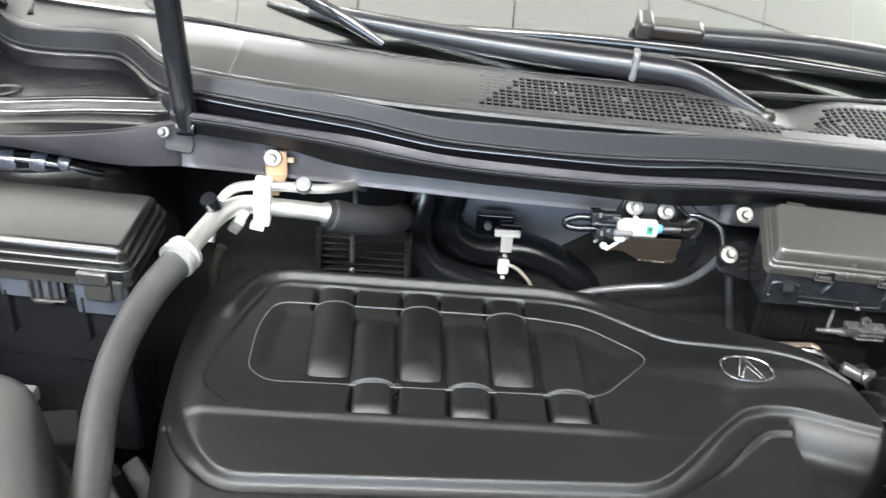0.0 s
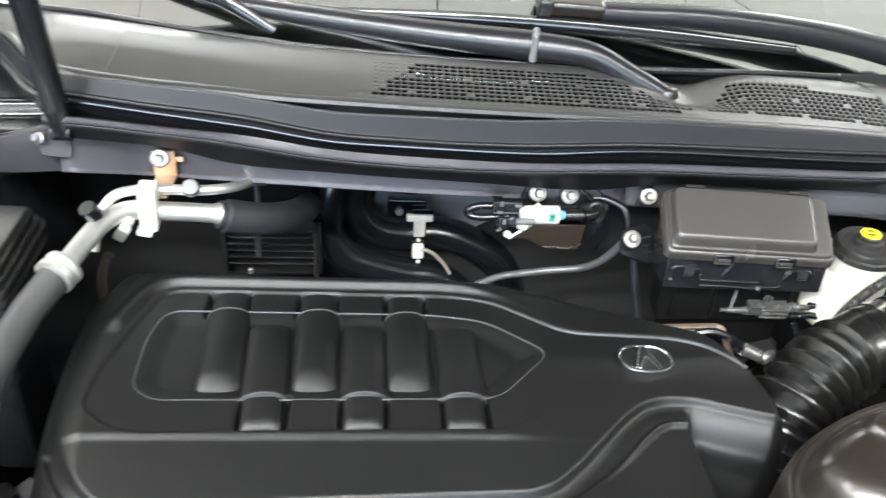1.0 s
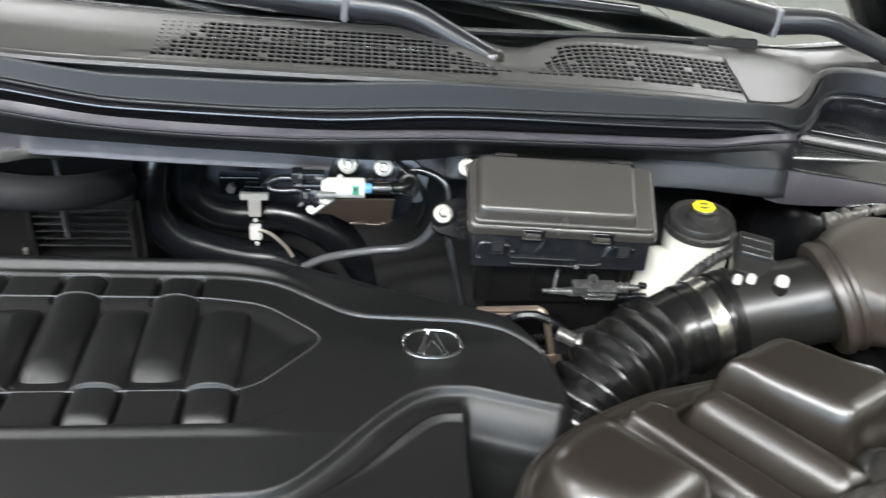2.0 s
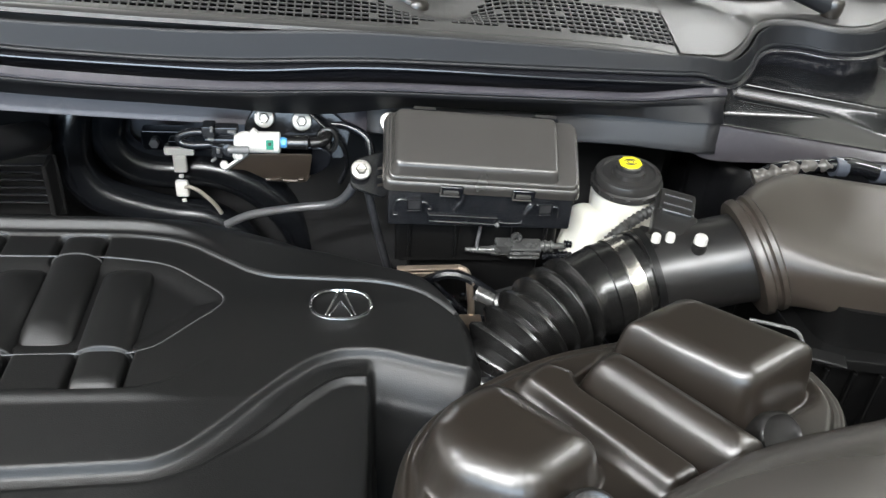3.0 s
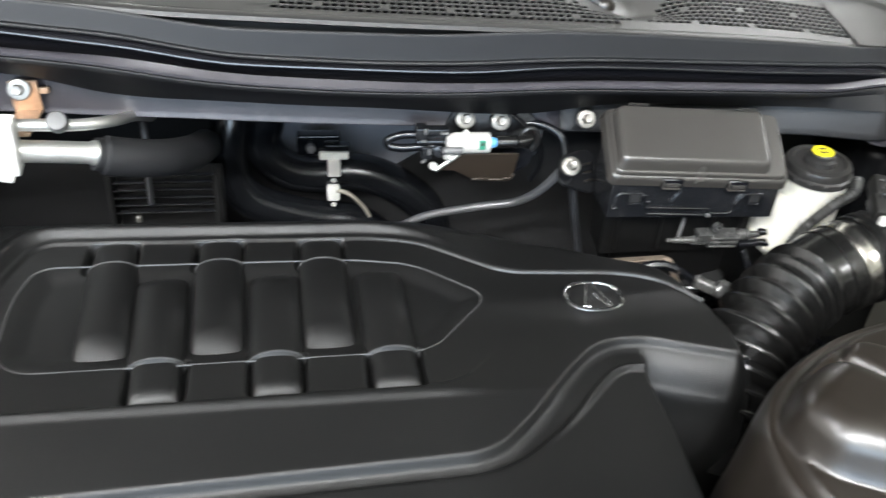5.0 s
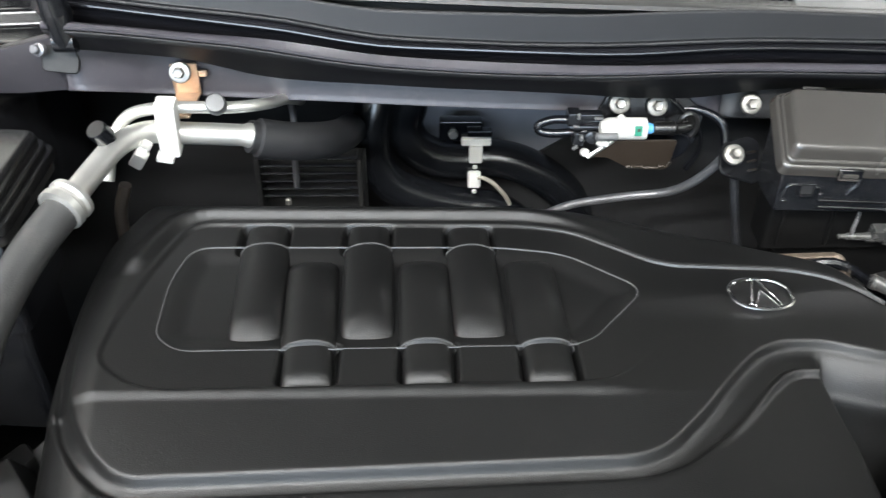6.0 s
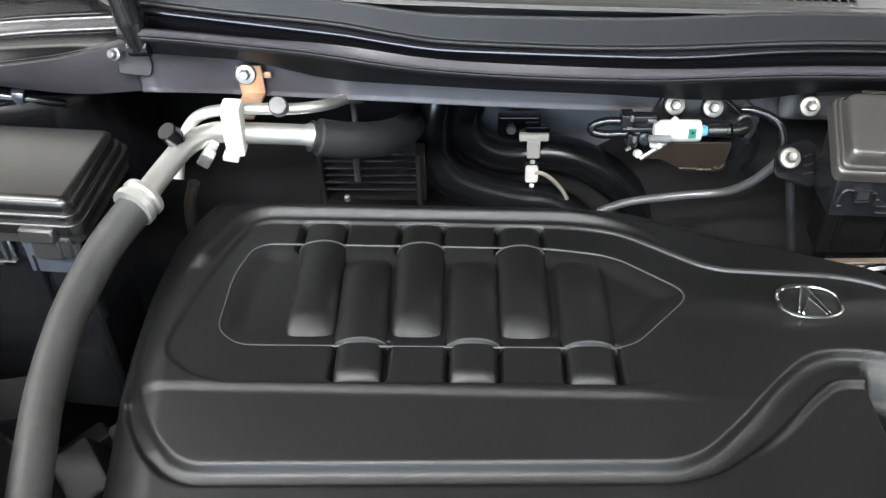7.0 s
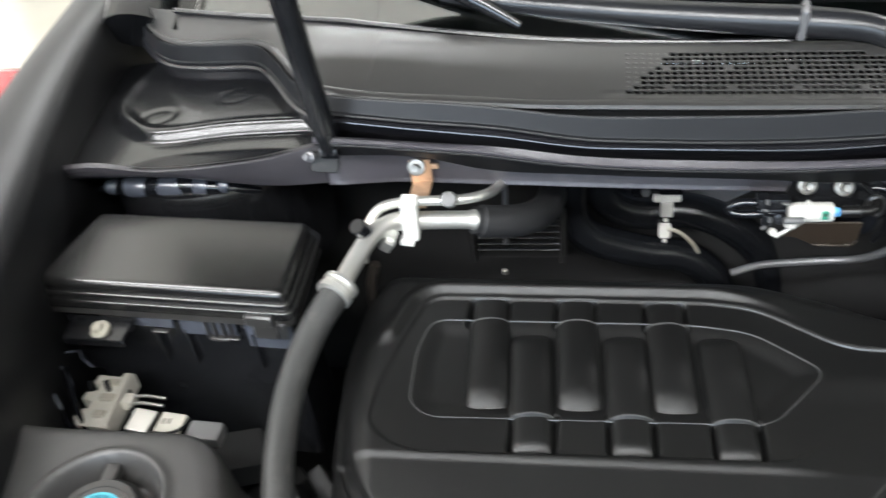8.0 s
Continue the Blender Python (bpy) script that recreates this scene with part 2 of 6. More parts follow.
def inside(poly, X, Y):
    """Signed distance to a polygon's edge, positive inside."""
    best = np.full(X.shape, 1e9)
    odd = np.zeros(X.shape, bool)
    n = len(poly)
    for k in range(n):
        (ax, ay), (bx, by) = poly[k], poly[(k + 1) % n]
        ex, ey = bx - ax, by - ay
        t = np.clip(((X - ax) * ex + (Y - ay) * ey) / (ex * ex + ey * ey), 0, 1)
        best = np.minimum(best, np.hypot(X - ax - t * ex, Y - ay - t * ey))
        cross = (ay > Y) != (by > Y)
        odd ^= cross & (X < (bx - ax) * (Y - ay) / ((by - ay) or 1e-9) + ax)
    return np.where(odd, best, -best)


def ease(a, b, x):
    t = np.clip((x - a) / (b - a), 0, 1)
    return t * t * (3 - 2 * t)


def soften(Z, times):
    for _ in range(times):
        P = np.pad(Z, 1, mode="edge")
        Z = (P[1:-1, 1:-1] * 4 + P[:-2, 1:-1] + P[2:, 1:-1] + P[1:-1, :-2] + P[1:-1, 2:]) / 8
    return Z


def rounded(poly, r, n=5):
    """A polygon with its corners rounded."""
    out = []
    m = len(poly)
    for k in range(m):
        p, a, b = Vector(poly[k]), Vector(poly[k - 1]), Vector(poly[(k + 1) % m])
        da, db = (a - p), (b - p)
        q = min(r, da.length * 0.45, db.length * 0.45)
        s, e = p + da.normalized() * q, p + db.normalized() * q
        for i in range(n + 1):
            t = i / n
            v = s * (1 - t) ** 2 + p * 2 * t * (1 - t) + e * t * t
            out.append((v.x, v.y))
    return out


def bolt(name, at, axis, r, label, parent=None, group="bolts"):
    """A flanged hexagon bolt: washer, flange and head."""
    m = Matrix.Translation(at) @ Vector(axis).to_track_quat("Z", "Y").to_matrix().to_4x4()
    b = thing(name, label, "bolt", at, group) if parent is None else None
    top = b or parent
    bm = bmesh.new()
    lathe(bm, [(r * 0.3, -0.004), (r, -0.002), (r, 0.0005), (r * 0.92, 0.0015), (r * 0.55, 0.002)], m)
    w = part("washer" if b else name, bm, ZINC, top)
    bm = bmesh.new()
    lathe(bm, [(r * 0.52, 0.0015), (r * 0.52, 0.0055), (r * 0.42, 0.007), (r * 0.2, 0.0066)], m, 6)
    part("head", bm, ZINC, top if b else w)
    if b:
        settle(b)
    return top


# ---- the room ----
def room():
    def slab(name, size, at, material, label, category):
        bm = bmesh.new()
        box(bm, size, Matrix.Translation(at))
        return tagged(finish(name, bm, material, smooth=False), label, category, kind="structure")

    slab("floor", (14, 14, 0.2), (0, 0, -0.1), FLOORM, "pale polished tiled showroom floor", "floor")
    slab("wall_north", (14, 0.2, CEILING_Z), (0, 7.1, CEILING_Z / 2), WALLM, "plain cream painted showroom wall", "wall")
    # shop front with a wide glazed opening behind the camera
    slab("wall_south_sill", (14, 0.2, 0.5), (0, -4.6, 0.25), WALLM, "low cream wall under the shop window", "wall")
    slab("wall_south_lintel", (14, 0.2, CEILING_Z - 2.9), (0, -4.6, (CEILING_Z + 2.9) / 2), WALLM, "cream wall above the shop window", "wall")
    slab("wall_south_pier", (3.0, 0.2, 2.4), (-5.5, -4.6, 1.7), WALLM, "cream wall beside the shop window", "wall")
    slab("wall_south_pier", (5.6, 0.2, 2.4), (4.2, -4.6, 1.7), WALLM, "wide cream wall beside the shop window", "wall")
    data = bpy.data.lights.new("window_daylight", "AREA")
    data.shape, data.size, data.size_y, data.energy, data.color = "RECTANGLE", 5.3, 1.3, WINDOW_WATTS, (0.66, 0.82, 1.0)
    ob = new("window_daylight", data)
    ob.matrix_world = look((-1.3, -4.62, 2.2), (-1.3, 0, 1.2))
    slab("wall_east", (0.2, 14, CEILING_Z), (7.1, 0, CEILING_Z / 2), WALLM, "plain cream painted showroom wall", "wall")
    # second glazed opening along the side
    slab("wall_west_sill", (0.2, 14, 0.4), (-5.1, 0, 0.2), WALLM, "low cream wall under the side window", "wall")
    slab("wall_west_lintel", (0.2, 14, CEILING_Z - 2.9), (-5.1, 0, (CEILING_Z + 2.9) / 2), WALLM, "cream wall above the side window", "wall")
    slab("wall_west_pier", (0.2, 6.0, 2.5), (-5.1, -4.0, 1.65), WALLM, "cream wall beside the side window", "wall")
    data = bpy.data.lights.new("side_daylight", "AREA")
    data.shape, data.size, data.size_y, data.energy, data.color = "RECTANGLE", 7.8, 2.4, SIDE_WATTS, (1.0, 0.98, 0.95)
    ob = new("side_daylight", data)
    ob.matrix_world = look((-5.12, 3.0, 1.65), (0, 3.0, 1.65))
    bm = bmesh.new()
    lit = bmesh.new()
    for i in range(-11, 12):
        for j in range(-11, 12):
            box(lit if j >= 1 and abs(i) < 7 else bm, (0.595, 0.595, 0.012), Matrix.Translation((i * 0.605, j * 0.605, CEILING_Z + 0.006)))
    tagged(finish("ceiling", bm, CEILM, smooth=False), "pale grey-green ceiling panels", "ceiling", kind="structure")
    tagged(finish("roof_light", lit, SKYPANEL, smooth=False), "translucent daylit ceiling panels", "roof light", kind="structure")
    slab("roof", (14, 14, 0.1), (0, 0, CEILING_Z + 0.07), JOINT, "plain roof above the ceiling panels", "roof")
    for x, y, length, width, watts in LUMINAIRES:
        lamp = thing("ceiling_light", "rectangular white ceiling luminaire with a glowing diffuser", "ceiling light", (x, y, CEILING_Z - 0.05), "ceiling lights")
        bm = bmesh.new()
        box(bm, (length + 0.05, width + 0.05, 0.05), Matrix.Translation((x, y, CEILING_Z - 0.022)), 0.004)
        part("housing", bm, WHITEPL, lamp)
        bm = bmesh.new()
        box(bm, (length, width, 0.012), Matrix.Translation((x, y, CEILING_Z - 0.052)), 0.003)
        part("diffuser", bm, LAMPM, lamp)
        settle(lamp)
        data = bpy.data.lights.new("luminaire_light", "AREA")
        data.shape, data.size, data.size_y, data.energy, data.color = "RECTANGLE", length, width, watts, (0.97, 0.985, 1.0)
        ob = new("luminaire_light", data)
        ob.location = (x, y, CEILING_Z - 0.07)


room()


# ---- the car's body round the engine bay ----
XS = [-0.27, -0.19, -0.09, -0.02, 0.15, 0.32, 0.42, 0.53, 0.60, 0.68, 0.75]
LIP_Z = [1.243, 1.236, 1.228, 1.222, 1.215, 1.210, 1.206, 1.202, 1.198, 1.189, 1.177]

# heights along the cowl: 1 and 2 the face, 3 the weather strip, 4 and 5 the gutter's rounded edge, 6 and 7 the flange
FX = [-0.25, -0.19, -0.14, -0.09, -0.05, -0.02, 0.03, 0.09, 0.15, 0.22, 0.26, 0.32, 0.37, 0.42, 0.53, 0.60, 0.68]
LEVELS = {
    1: [1.2415, 1.2385, 1.2350, 1.2300, 1.2240, 1.2185, 1.2115, 1.2100, 1.2085, 1.2070, 1.2090, 1.2115, 1.2110, 1.2090, 1.2040, 1.2000, 1.1960],
    2: [1.2255, 1.2210, 1.2150, 1.2100, 1.2050, 1.1980, 1.1890, 1.1860, 1.1830, 1.1820, 1.1830, 1.1860, 1.1870, 1.1860, 1.1840, 1.1830, 1.1820],
    3: [1.2215, 1.2170, 1.2110, 1.2040, 1.1995, 1.1925, 1.1845, 1.1820, 1.1795, 1.1770, 1.1770, 1.1820, 1.1830, 1.1820, 1.1780, 1.1770, 1.1760],
    4: [1.2115, 1.2070, 1.2010, 1.1970, 1.1935, 1.1875, 1.1795, 1.1755, 1.1725, 1.1700, 1.1700, 1.1720, 1.1730, 1.1720, 1.1700, 1.1690, 1.1680],
    5: [1.2105, 1.2060, 1.2000, 1.1950, 1.1885, 1.1825, 1.1760, 1.1715, 1.1685, 1.1670, 1.1680, 1.1705, 1.1710, 1.1700, 1.1680, 1.1670, 1.1650],
    6: [1.1760, 1.1720, 1.1680, 1.1520, 1.1465, 1.1450, 1.1420, 1.1380, 1.1355, 1.1315, 1.1280, 1.1270, 1.1350, 1.1390, 1.1350, 1.1330, 1.1260],
    7: [1.1275, 1.1260, 1.1230, 1.1205, 1.1180, 1.1170, 1.1140, 1.1110, 1.1085, 1.1060, 1.1040, 1.1020, 1.1000, 1.0990, 1.0970, 1.0950, 1.0900],
}
END_DROP = [0.0, 0.004, 0.026, 0.032]


def along(table, x, xs=XS):
    """A smooth value between stations."""
    return float(np.interp(x, xs, table) * 0.5 + 0.25 * np.interp(x - 0.025, xs, table) + 0.25 * np.interp(x + 0.025, xs, table))


def loft(bm, lines):
    """Faces between neighbouring lines of points, in order."""
    rows = [[bm.verts.new(p) for p in line] for line in lines]
    for a, b in zip(rows, rows[1:]):
        for k in range(len(a) - 1):
            bm.faces.new((a[k], a[k + 1], b[k + 1], b[k]))
    return bm


def thicken(ob, thickness, offset=-1.0):
    mod = ob.modifiers.new("thickness", "SOLIDIFY")
    mod.thickness, mod.offset = thickness, offset
    return ob


def screen_base(x):
    return 1.0 + 0.14 * ((x - 0.2) / 0.8) ** 2


CROWN_X = [-0.62, -0.45, -0.35] + XS
CROWN_Z = [1.243, 1.2465, 1.2465] + LIP_Z


def cowl_height(x, y):
    dip = 0.017 * math.exp(-(((x - 0.43) / 0.045) ** 2)) * float(ease(0.905, 0.95, y))
    back = max(0.0, y - 0.98) / max(0.02, screen_base(x) - 0.974)
    crown = sum(float(np.interp(x + o, CROWN_X, CROWN_Z)) for o in (-0.10, -0.075, -0.05, -0.025, 0, 0.025, 0.05, 0.075, 0.10)) / 9
    return crown + 0.19 * (min(y, 0.98) - 0.885) - 0.011 * min(1.0, back) ** 2 - dip


GRILLE_A = [(0.066, 0.897), (0.066, 0.974), (0.30, 0.967), (0.352, 0.955), (0.425, 0.905), (0.39, 0.899)]
GRILLE_B = [(0.432, 0.903), (0.476, 0.976), (0.50, 0.978), (0.655, 0.966), (0.688, 0.945), (0.70, 0.911), (0.66, 0.906)]


def cowl():
    car = thing("car_body", "black car body round the open engine bay", "car", (0.2, 1.0, 0.0))
    # cowl panel with the two pierced air grilles
    pitch, gap = 0.0078, 0.0063
    xs, ys = [-0.2012], [0.885, 0.891]
    x = -0.20
    while x < 0.055:
        xs.append(x)
        x += 0.02
    x = 0.068
    while x < 0.70:
        xs += [x, x + gap]
        x += pitch
    xs += [0.702, 0.71]
    y = 0.899
    while y < 0.972:
        ys += [y, y + gap]
        y += pitch
    ys += [0.985, 0.99, 1.0, 1.01]
    X, Y = np.meshgrid(xs, ys)
    for k, u in ((-3, 0.35), (-2, 0.7), (-1, 1.0)):
        Y[k] = 0.985 + (1.006 + 0.14 * ((X[k] - 0.2) / 0.8) ** 2 - 0.985) * u
    Z = np.vectorize(cowl_height)(X, Y)
    Z = Z - 0.005 * ease(0.685, 0.71, X)
    CX, CY = (X[1:, 1:] + X[:-1, :-1]) / 2, (Y[1:, 1:] + Y[:-1, :-1]) / 2
    cell = (np.abs(np.diff(X, axis=1)[:-1] - gap) < 5e-4) & (np.abs(np.diff(Y, axis=0)[:, :-1] - gap) < 5e-4) & (CY < 0.98)
    blank = CX - 0.066 < (CY - 0.897) * 0.72
    hole = cell & (((inside(GRILLE_A, CX, CY) > 0.001) & ~blank) | (inside(GRILLE_B, CX, CY) > 0.0))
    # some cells stay closed as small pads
    col, row = np.round((CX - 0.068) / pitch), np.round((CY - 0.899) / pitch)
    hole &= ~((col % 8 == 5) & ((row == 1) | (row == 5)))
    front = np.interp(CX, [0.66, 0.70, 0.71], [0.884, 0.892, 0.900])
    panel = grid_mesh("cowl_panel", X, Y, Z, ~hole & (CY > front), COWLPL, car, "dark grey plastic cowl panel with two pierced air grilles")
    panel.data.set_sharp_from_angle(angle=0.6)
    thicken(panel, 0.002)
    # shallow blind cells beside the first grille
    for i in range(7):
        for j in range(9):
            px, py = 0.068 + i * pitch + gap / 2, 0.899 + j * pitch + gap / 2
            if px - 0.066 < (py - 0.897) * 0.72:
                bm = bmesh.new()
                box(bm, (0.0035, 0.0035, 0.0012), Matrix.Translation((px, py, cowl_height(px, py) + 0.0002)), 0.0004, 1)
                part("blind_cell", bm, GRILLEPL, panel)
    bm = bmesh.new()
    box(bm, (0.92, 0.13, 0.004), Matrix.Translation((0.25, 0.965, 1.16)))
    part("plenum_tray", bm, FELT, car)
    bm = bmesh.new()
    box(bm, (0.95, 0.01, 0.045), Matrix.Translation((0.25, 1.045, 1.185)))
    part("plenum_wall", bm, FELT, car)

    # front of the cowl: the lip runs along the engine bay and turns back at both ends
    n = 60
    stations = [-0.25 + k * (0.955 / n) for k in range(n + 1)]
    west = [(-0.62, 1.25, 1.238), (-0.578, 1.165, 1.234), (-0.540, 1.110, 1.232), (-0.497, 1.070, 1.232), (-0.45, 1.055, 1.234), (-0.39, 1.044, 1.238), (-0.354, 1.024, 1.241), (-0.318, 0.976, 1.2435), (-0.284, 0.926, 1.244), (-0.25, 0.898, 1.2425), (-0.20, 0.886, 1.239)]
    main = [(x, 0.884, along(LIP_Z, x) + 0.002) for x in np.arange(-0.15, 0.64, 0.02)]
    east = [(0.66, 0.885, 1.192), (0.70, 0.893, 1.188), (0.725, 0.912, 1.187), (0.75, 0.943, 1.187), (0.778, 0.985, 1.189), (0.808, 1.008, 1.190), (0.845, 1.008, 1.190), (0.88, 0.997, 1.188), (0.915, 0.999, 1.188), (0.952, 1.020, 1.190), (0.985, 1.064, 1.194), (1.03, 1.17, 1.205)]
    spine = spline(west, 6)[:-1] + [Vector(p) for p in main] + spline(east, 6)
    normals = []
    for k in range(len(spine)):
        t = spine[min(k + 2, len(spine) - 1)] - spine[max(k - 2, 0)]
        normals.append(Vector((t.y, -t.x, 0)).normalized())

    def rim(level, d, dz=0.0):
        """A line beside the lip: d outwards, at the height of one of the cowl's levels."""
        out = []
        for p, nrm in zip(spine, normals):
            mid = float(ease(-0.29, -0.22, p.x) * (1 - ease(0.66, 0.73, p.x)))
            z = p.z - END_DROP[level]
            if level:
                z = z * (1 - mid) + along(LEVELS[level], p.x, FX) * mid
            q = p + nrm * (d * (0.55 + 0.45 * mid))
            out.append(Vector((q.x, q.y, z + dz)))
        return out

    def line(level, y, dz=0.0, ends=0.0, pull=0.0):
        """A line along the cowl at a level; ends brings it forward towards both ends."""
        out = []
        for x in stations:
            k = ends * (1 - float(ease(-0.25, -0.17, x) * (1 - ease(0.45, 0.64, x))))
            out.append(Vector((x, y - k + pull * float(ease(0.60, 0.70, x)), along(LEVELS[level], x, FX) + dz + 0.49 * k)))
        return out

    bm = bmesh.new()
    loft(bm, [rim(0, -0.016, -0.003), rim(0, -0.008, -0.001), rim(0, 0.0), rim(0, 0.004, -0.002), rim(0, 0.0055, -0.0055), rim(0, 0.003, -0.0075), rim(0, -0.008, -0.010)])
    thicken(part("cowl_lip", bm, COWLPL, car), 0.002)
    bm = bmesh.new()
    loft(bm, [rim(0, -0.010, -0.008), rim(1, -0.012, -0.016), rim(1, 0.004, -0.014), rim(1, 0.0095, -0.003), rim(1, 0.0108, -0.0004), rim(1, 0.0120, 0.0), rim(1, 0.0132, -0.0010), rim(1, 0.0138, -0.0030), rim(2, 0.0180, 0.0034), rim(2, 0.0186, 0.0022), rim(2, 0.0200, 0.0018), rim(2, 0.0214, 0.0014), rim(2, 0.0222, 0.0002), rim(2, 0.0220, -0.0012), rim(2, 0.0195, -0.0026)])
    thicken(part("cowl_face", bm, FACE, car, "smooth slate-black face under the cowl lip"), 0.002)
    bm = bmesh.new()
    loft(bm, [rim(2, 0.0185, -0.002), rim(2, 0.0215, -0.0036), rim(3, 0.0262, 0.0012), rim(3, 0.0276, 0.0004), rim(3, 0.0280, -0.0008), rim(3, 0.0270, -0.0028), rim(3, 0.0240, -0.0044), rim(3, 0.018, -0.010), rim(3, 0.010, -0.035)])
    thicken(part("weather_strip", bm, SEAL, car, "black rubber weather strip along the cowl"), 0.002)
    bm = bmesh.new()
    loft(bm, [line(4, 0.874, -0.020, pull=0.02), line(4, 0.862, -0.012, pull=0.02), line(4, 0.8535, -0.0050, pull=0.02), line(4, 0.8490, -0.0006, pull=0.02), line(4, 0.8462, 0.0003, pull=0.02), line(5, 0.8435, 0.0012, pull=0.02), line(5, 0.8412, -0.0010, pull=0.02), line(5, 0.8412, -0.0034, pull=0.02), line(5, 0.8440, -0.0055, pull=0.02)])
    thicken(part("gutter_edge", bm, APRON, car, "rounded dusty painted edge of the gutter"), 0.002)
    # channel behind the gutter's edge, its shade painted in as black
    bm = bmesh.new()
    loft(bm, [line(5, 0.8435, -0.005, pull=0.02), line(5, 0.854, -0.014, pull=0.01), line(6, 0.880, -0.002, 0.026), line(6, 0.896, -0.0050, 0.032), line(6, 0.904, -0.0026, 0.034, -0.008)])
    thicken(part("gutter", bm, WINGP, car, "gutter channel, coloured black for the shade in it"), 0.002)
    bm = bmesh.new()
    flange = [line(6, 0.906, -0.0030, 0.034, -0.008), line(6, 0.9035, -0.0042, 0.034, -0.008), line(6, 0.9015, -0.0072, 0.034, -0.008), line(7, 0.8990, 0.0025, 0.034, -0.008), line(7, 0.8970, -0.0010, 0.034, -0.008), line(7, 0.8965, -0.0032, 0.034, -0.008), line(7, 0.8985, -0.0044, 0.034, -0.008), line(7, 0.938, -0.002, 0.010)]
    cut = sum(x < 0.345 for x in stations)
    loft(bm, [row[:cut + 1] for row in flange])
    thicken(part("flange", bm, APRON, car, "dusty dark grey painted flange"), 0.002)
    # black stretch behind the relay box: the shadow there, put into the colour
    bm = bmesh.new()
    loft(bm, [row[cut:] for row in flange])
    thicken(part("flange", bm, WINGP, car, "flange behind the relay box, darkened for the shadow on it"), 0.002)

    def deep(xs, ys, dz=None, z=None):
        """A line of the bulkhead, which steps forward towards the brake side."""
        return [Vector((x, float(np.interp(x, xs, ys)), along(LEVELS[7], x, FX) + dz if z is None else z)) for x in broad]

    broad = [-0.62 + k * (1.325 / 70) for k in range(71)]
    wall = ([-0.05, 0.05, 0.20, 0.26, 0.31, 0.36, 0.42], [1.13, 1.125, 1.118, 1.095, 1.03, 0.995, 0.98])
    bm = bmesh.new()
    loft(bm, [deep([0, 1], [0.933, 0.933], 0.002), deep(wall[0], [y - 0.02 for y in wall[1]], 0.006), deep(*wall, -0.012), deep(*wall, z=0.935), deep(*wall, z=0.92)])
    thicken(part("bulkhead", bm, WALLP, car, "dark painted bulkhead behind the engine"), 0.003)
    bm = bmesh.new()
    proud = (wall[0], [y - 0.022 for y in wall[1]])
    brow = lambda pts, dz: [Vector((p.x, p.y, float(np.interp(p.x, [-0.05, 0.0, 0.05, 0.12, 0.20, 0.24, 0.33, 0.36], [1.055, 1.02, 0.97, 0.93, 0.93, 0.965, 1.045, 1.08])) + dz)) for p in pts]
    loft(bm, [brow(deep(*wall, z=0.9), 0.0), brow(deep(wall[0], [y - 0.008 for y in wall[1]], z=0.9), -0.001), brow(deep(wall[0], [y - 0.010 for y in wall[1]], z=0.9), -0.008), deep(wall[0], [y - 0.010 for y in wall[1]], z=0.85), deep(*proud, z=0.75), deep(*proud, z=0.6)])
    thicken(part("bulkhead_insulation", bm, FELT, car, "black felt insulation low on the bulkhead"), 0.004)
    # the cowl's wide ends reach back to the windscreen
    for path, x_from, x_to in ((spline(west, 6), -0.62, -0.20), (spline(east, 6), 0.66, 1.03)):
        rows = []
        for u in (0.0, 0.12, 0.3, 0.5, 0.7, 0.85, 1.0):
            row = []
            for k, p in enumerate(path):
                x = x_from + (x_to - x_from) * k / (len(path) - 1)
                back = Vector((x, max(p.y + 0.01, screen_base(x) + 0.006), 0))
                q = p.lerp(back, u)
                y = q.y + 0.006 * (1 - u)
                row.append(Vector((q.x, y, cowl_height(q.x, y) + (p.z - 0.002 - cowl_height(p.x, p.y)) * (1 - u))))
            rows.append(row)
        bm = bmesh.new()
        loft(bm, rows)
        thicken(part("cowl_end", bm, COWLPL, car), 0.002).modifiers[-1].use_rim = False

    # closed sides and bottom of the bay
    bm = bmesh.new()
    box(bm, (1.75, 1.6, 0.02), Matrix.Translation((0.2, 0.35, 0.55)))
    part("undertray", bm, DARK, car)
    for x in (-0.62, 1.07):
        bm = bmesh.new()
        box(bm, (0.03, 1.5, 0.55), Matrix.Translation((x, 0.35, 0.82)), 0.004)
        part("inner_wing", bm, DARK, car)
    bm = bmesh.new()
    box(bm, (1.7, 0.04, 0.45), Matrix.Translation((0.2, -0.05, 0.78)), 0.004)
    part("front_panel", bm, DARK, car)
    bm = bmesh.new()
    box(bm, (1.8, 0.03, 0.66), Matrix.Translation((0.2, 1.20, 0.79)), 0.004)
    part("cabin_wall", bm, DARK, car)

    # aprons over the wheel houses: a painted face below, a shelf with the raised hinge tray above
    def apron(top_pts, low_pts, outline, level, tilt, x0):
        bm = bmesh.new()
        a, b = spline(top_pts, 10), spline(low_pts, 10)
        loft(bm, [[p + Vector((0, 0.004, 0.002)) for p in a], a, [p.lerp(q, 0.5) + Vector((0, -0.004, 0)) for p, q in zip(a, b)], b, [q + Vector((0, 0.02, -0.002)) for q in b]])
        thicken(part("apron", bm, APRONDK, car, "dusty dark painted apron"), 0.002)
        xs = np.arange(a[0].x, a[-1].x, 0.002)
        front = np.interp(xs, [p.x for p in a], [p.y for p in a])
        height = np.interp(xs, [p.x for p in a], [p.z for p in a])
        S = np.arange(0.0, 0.30, 0.002)
        X = np.tile(xs, (len(S), 1))
        Y = front[None, :] + S[:, None]
        plateau = level + tilt * (X - x0)
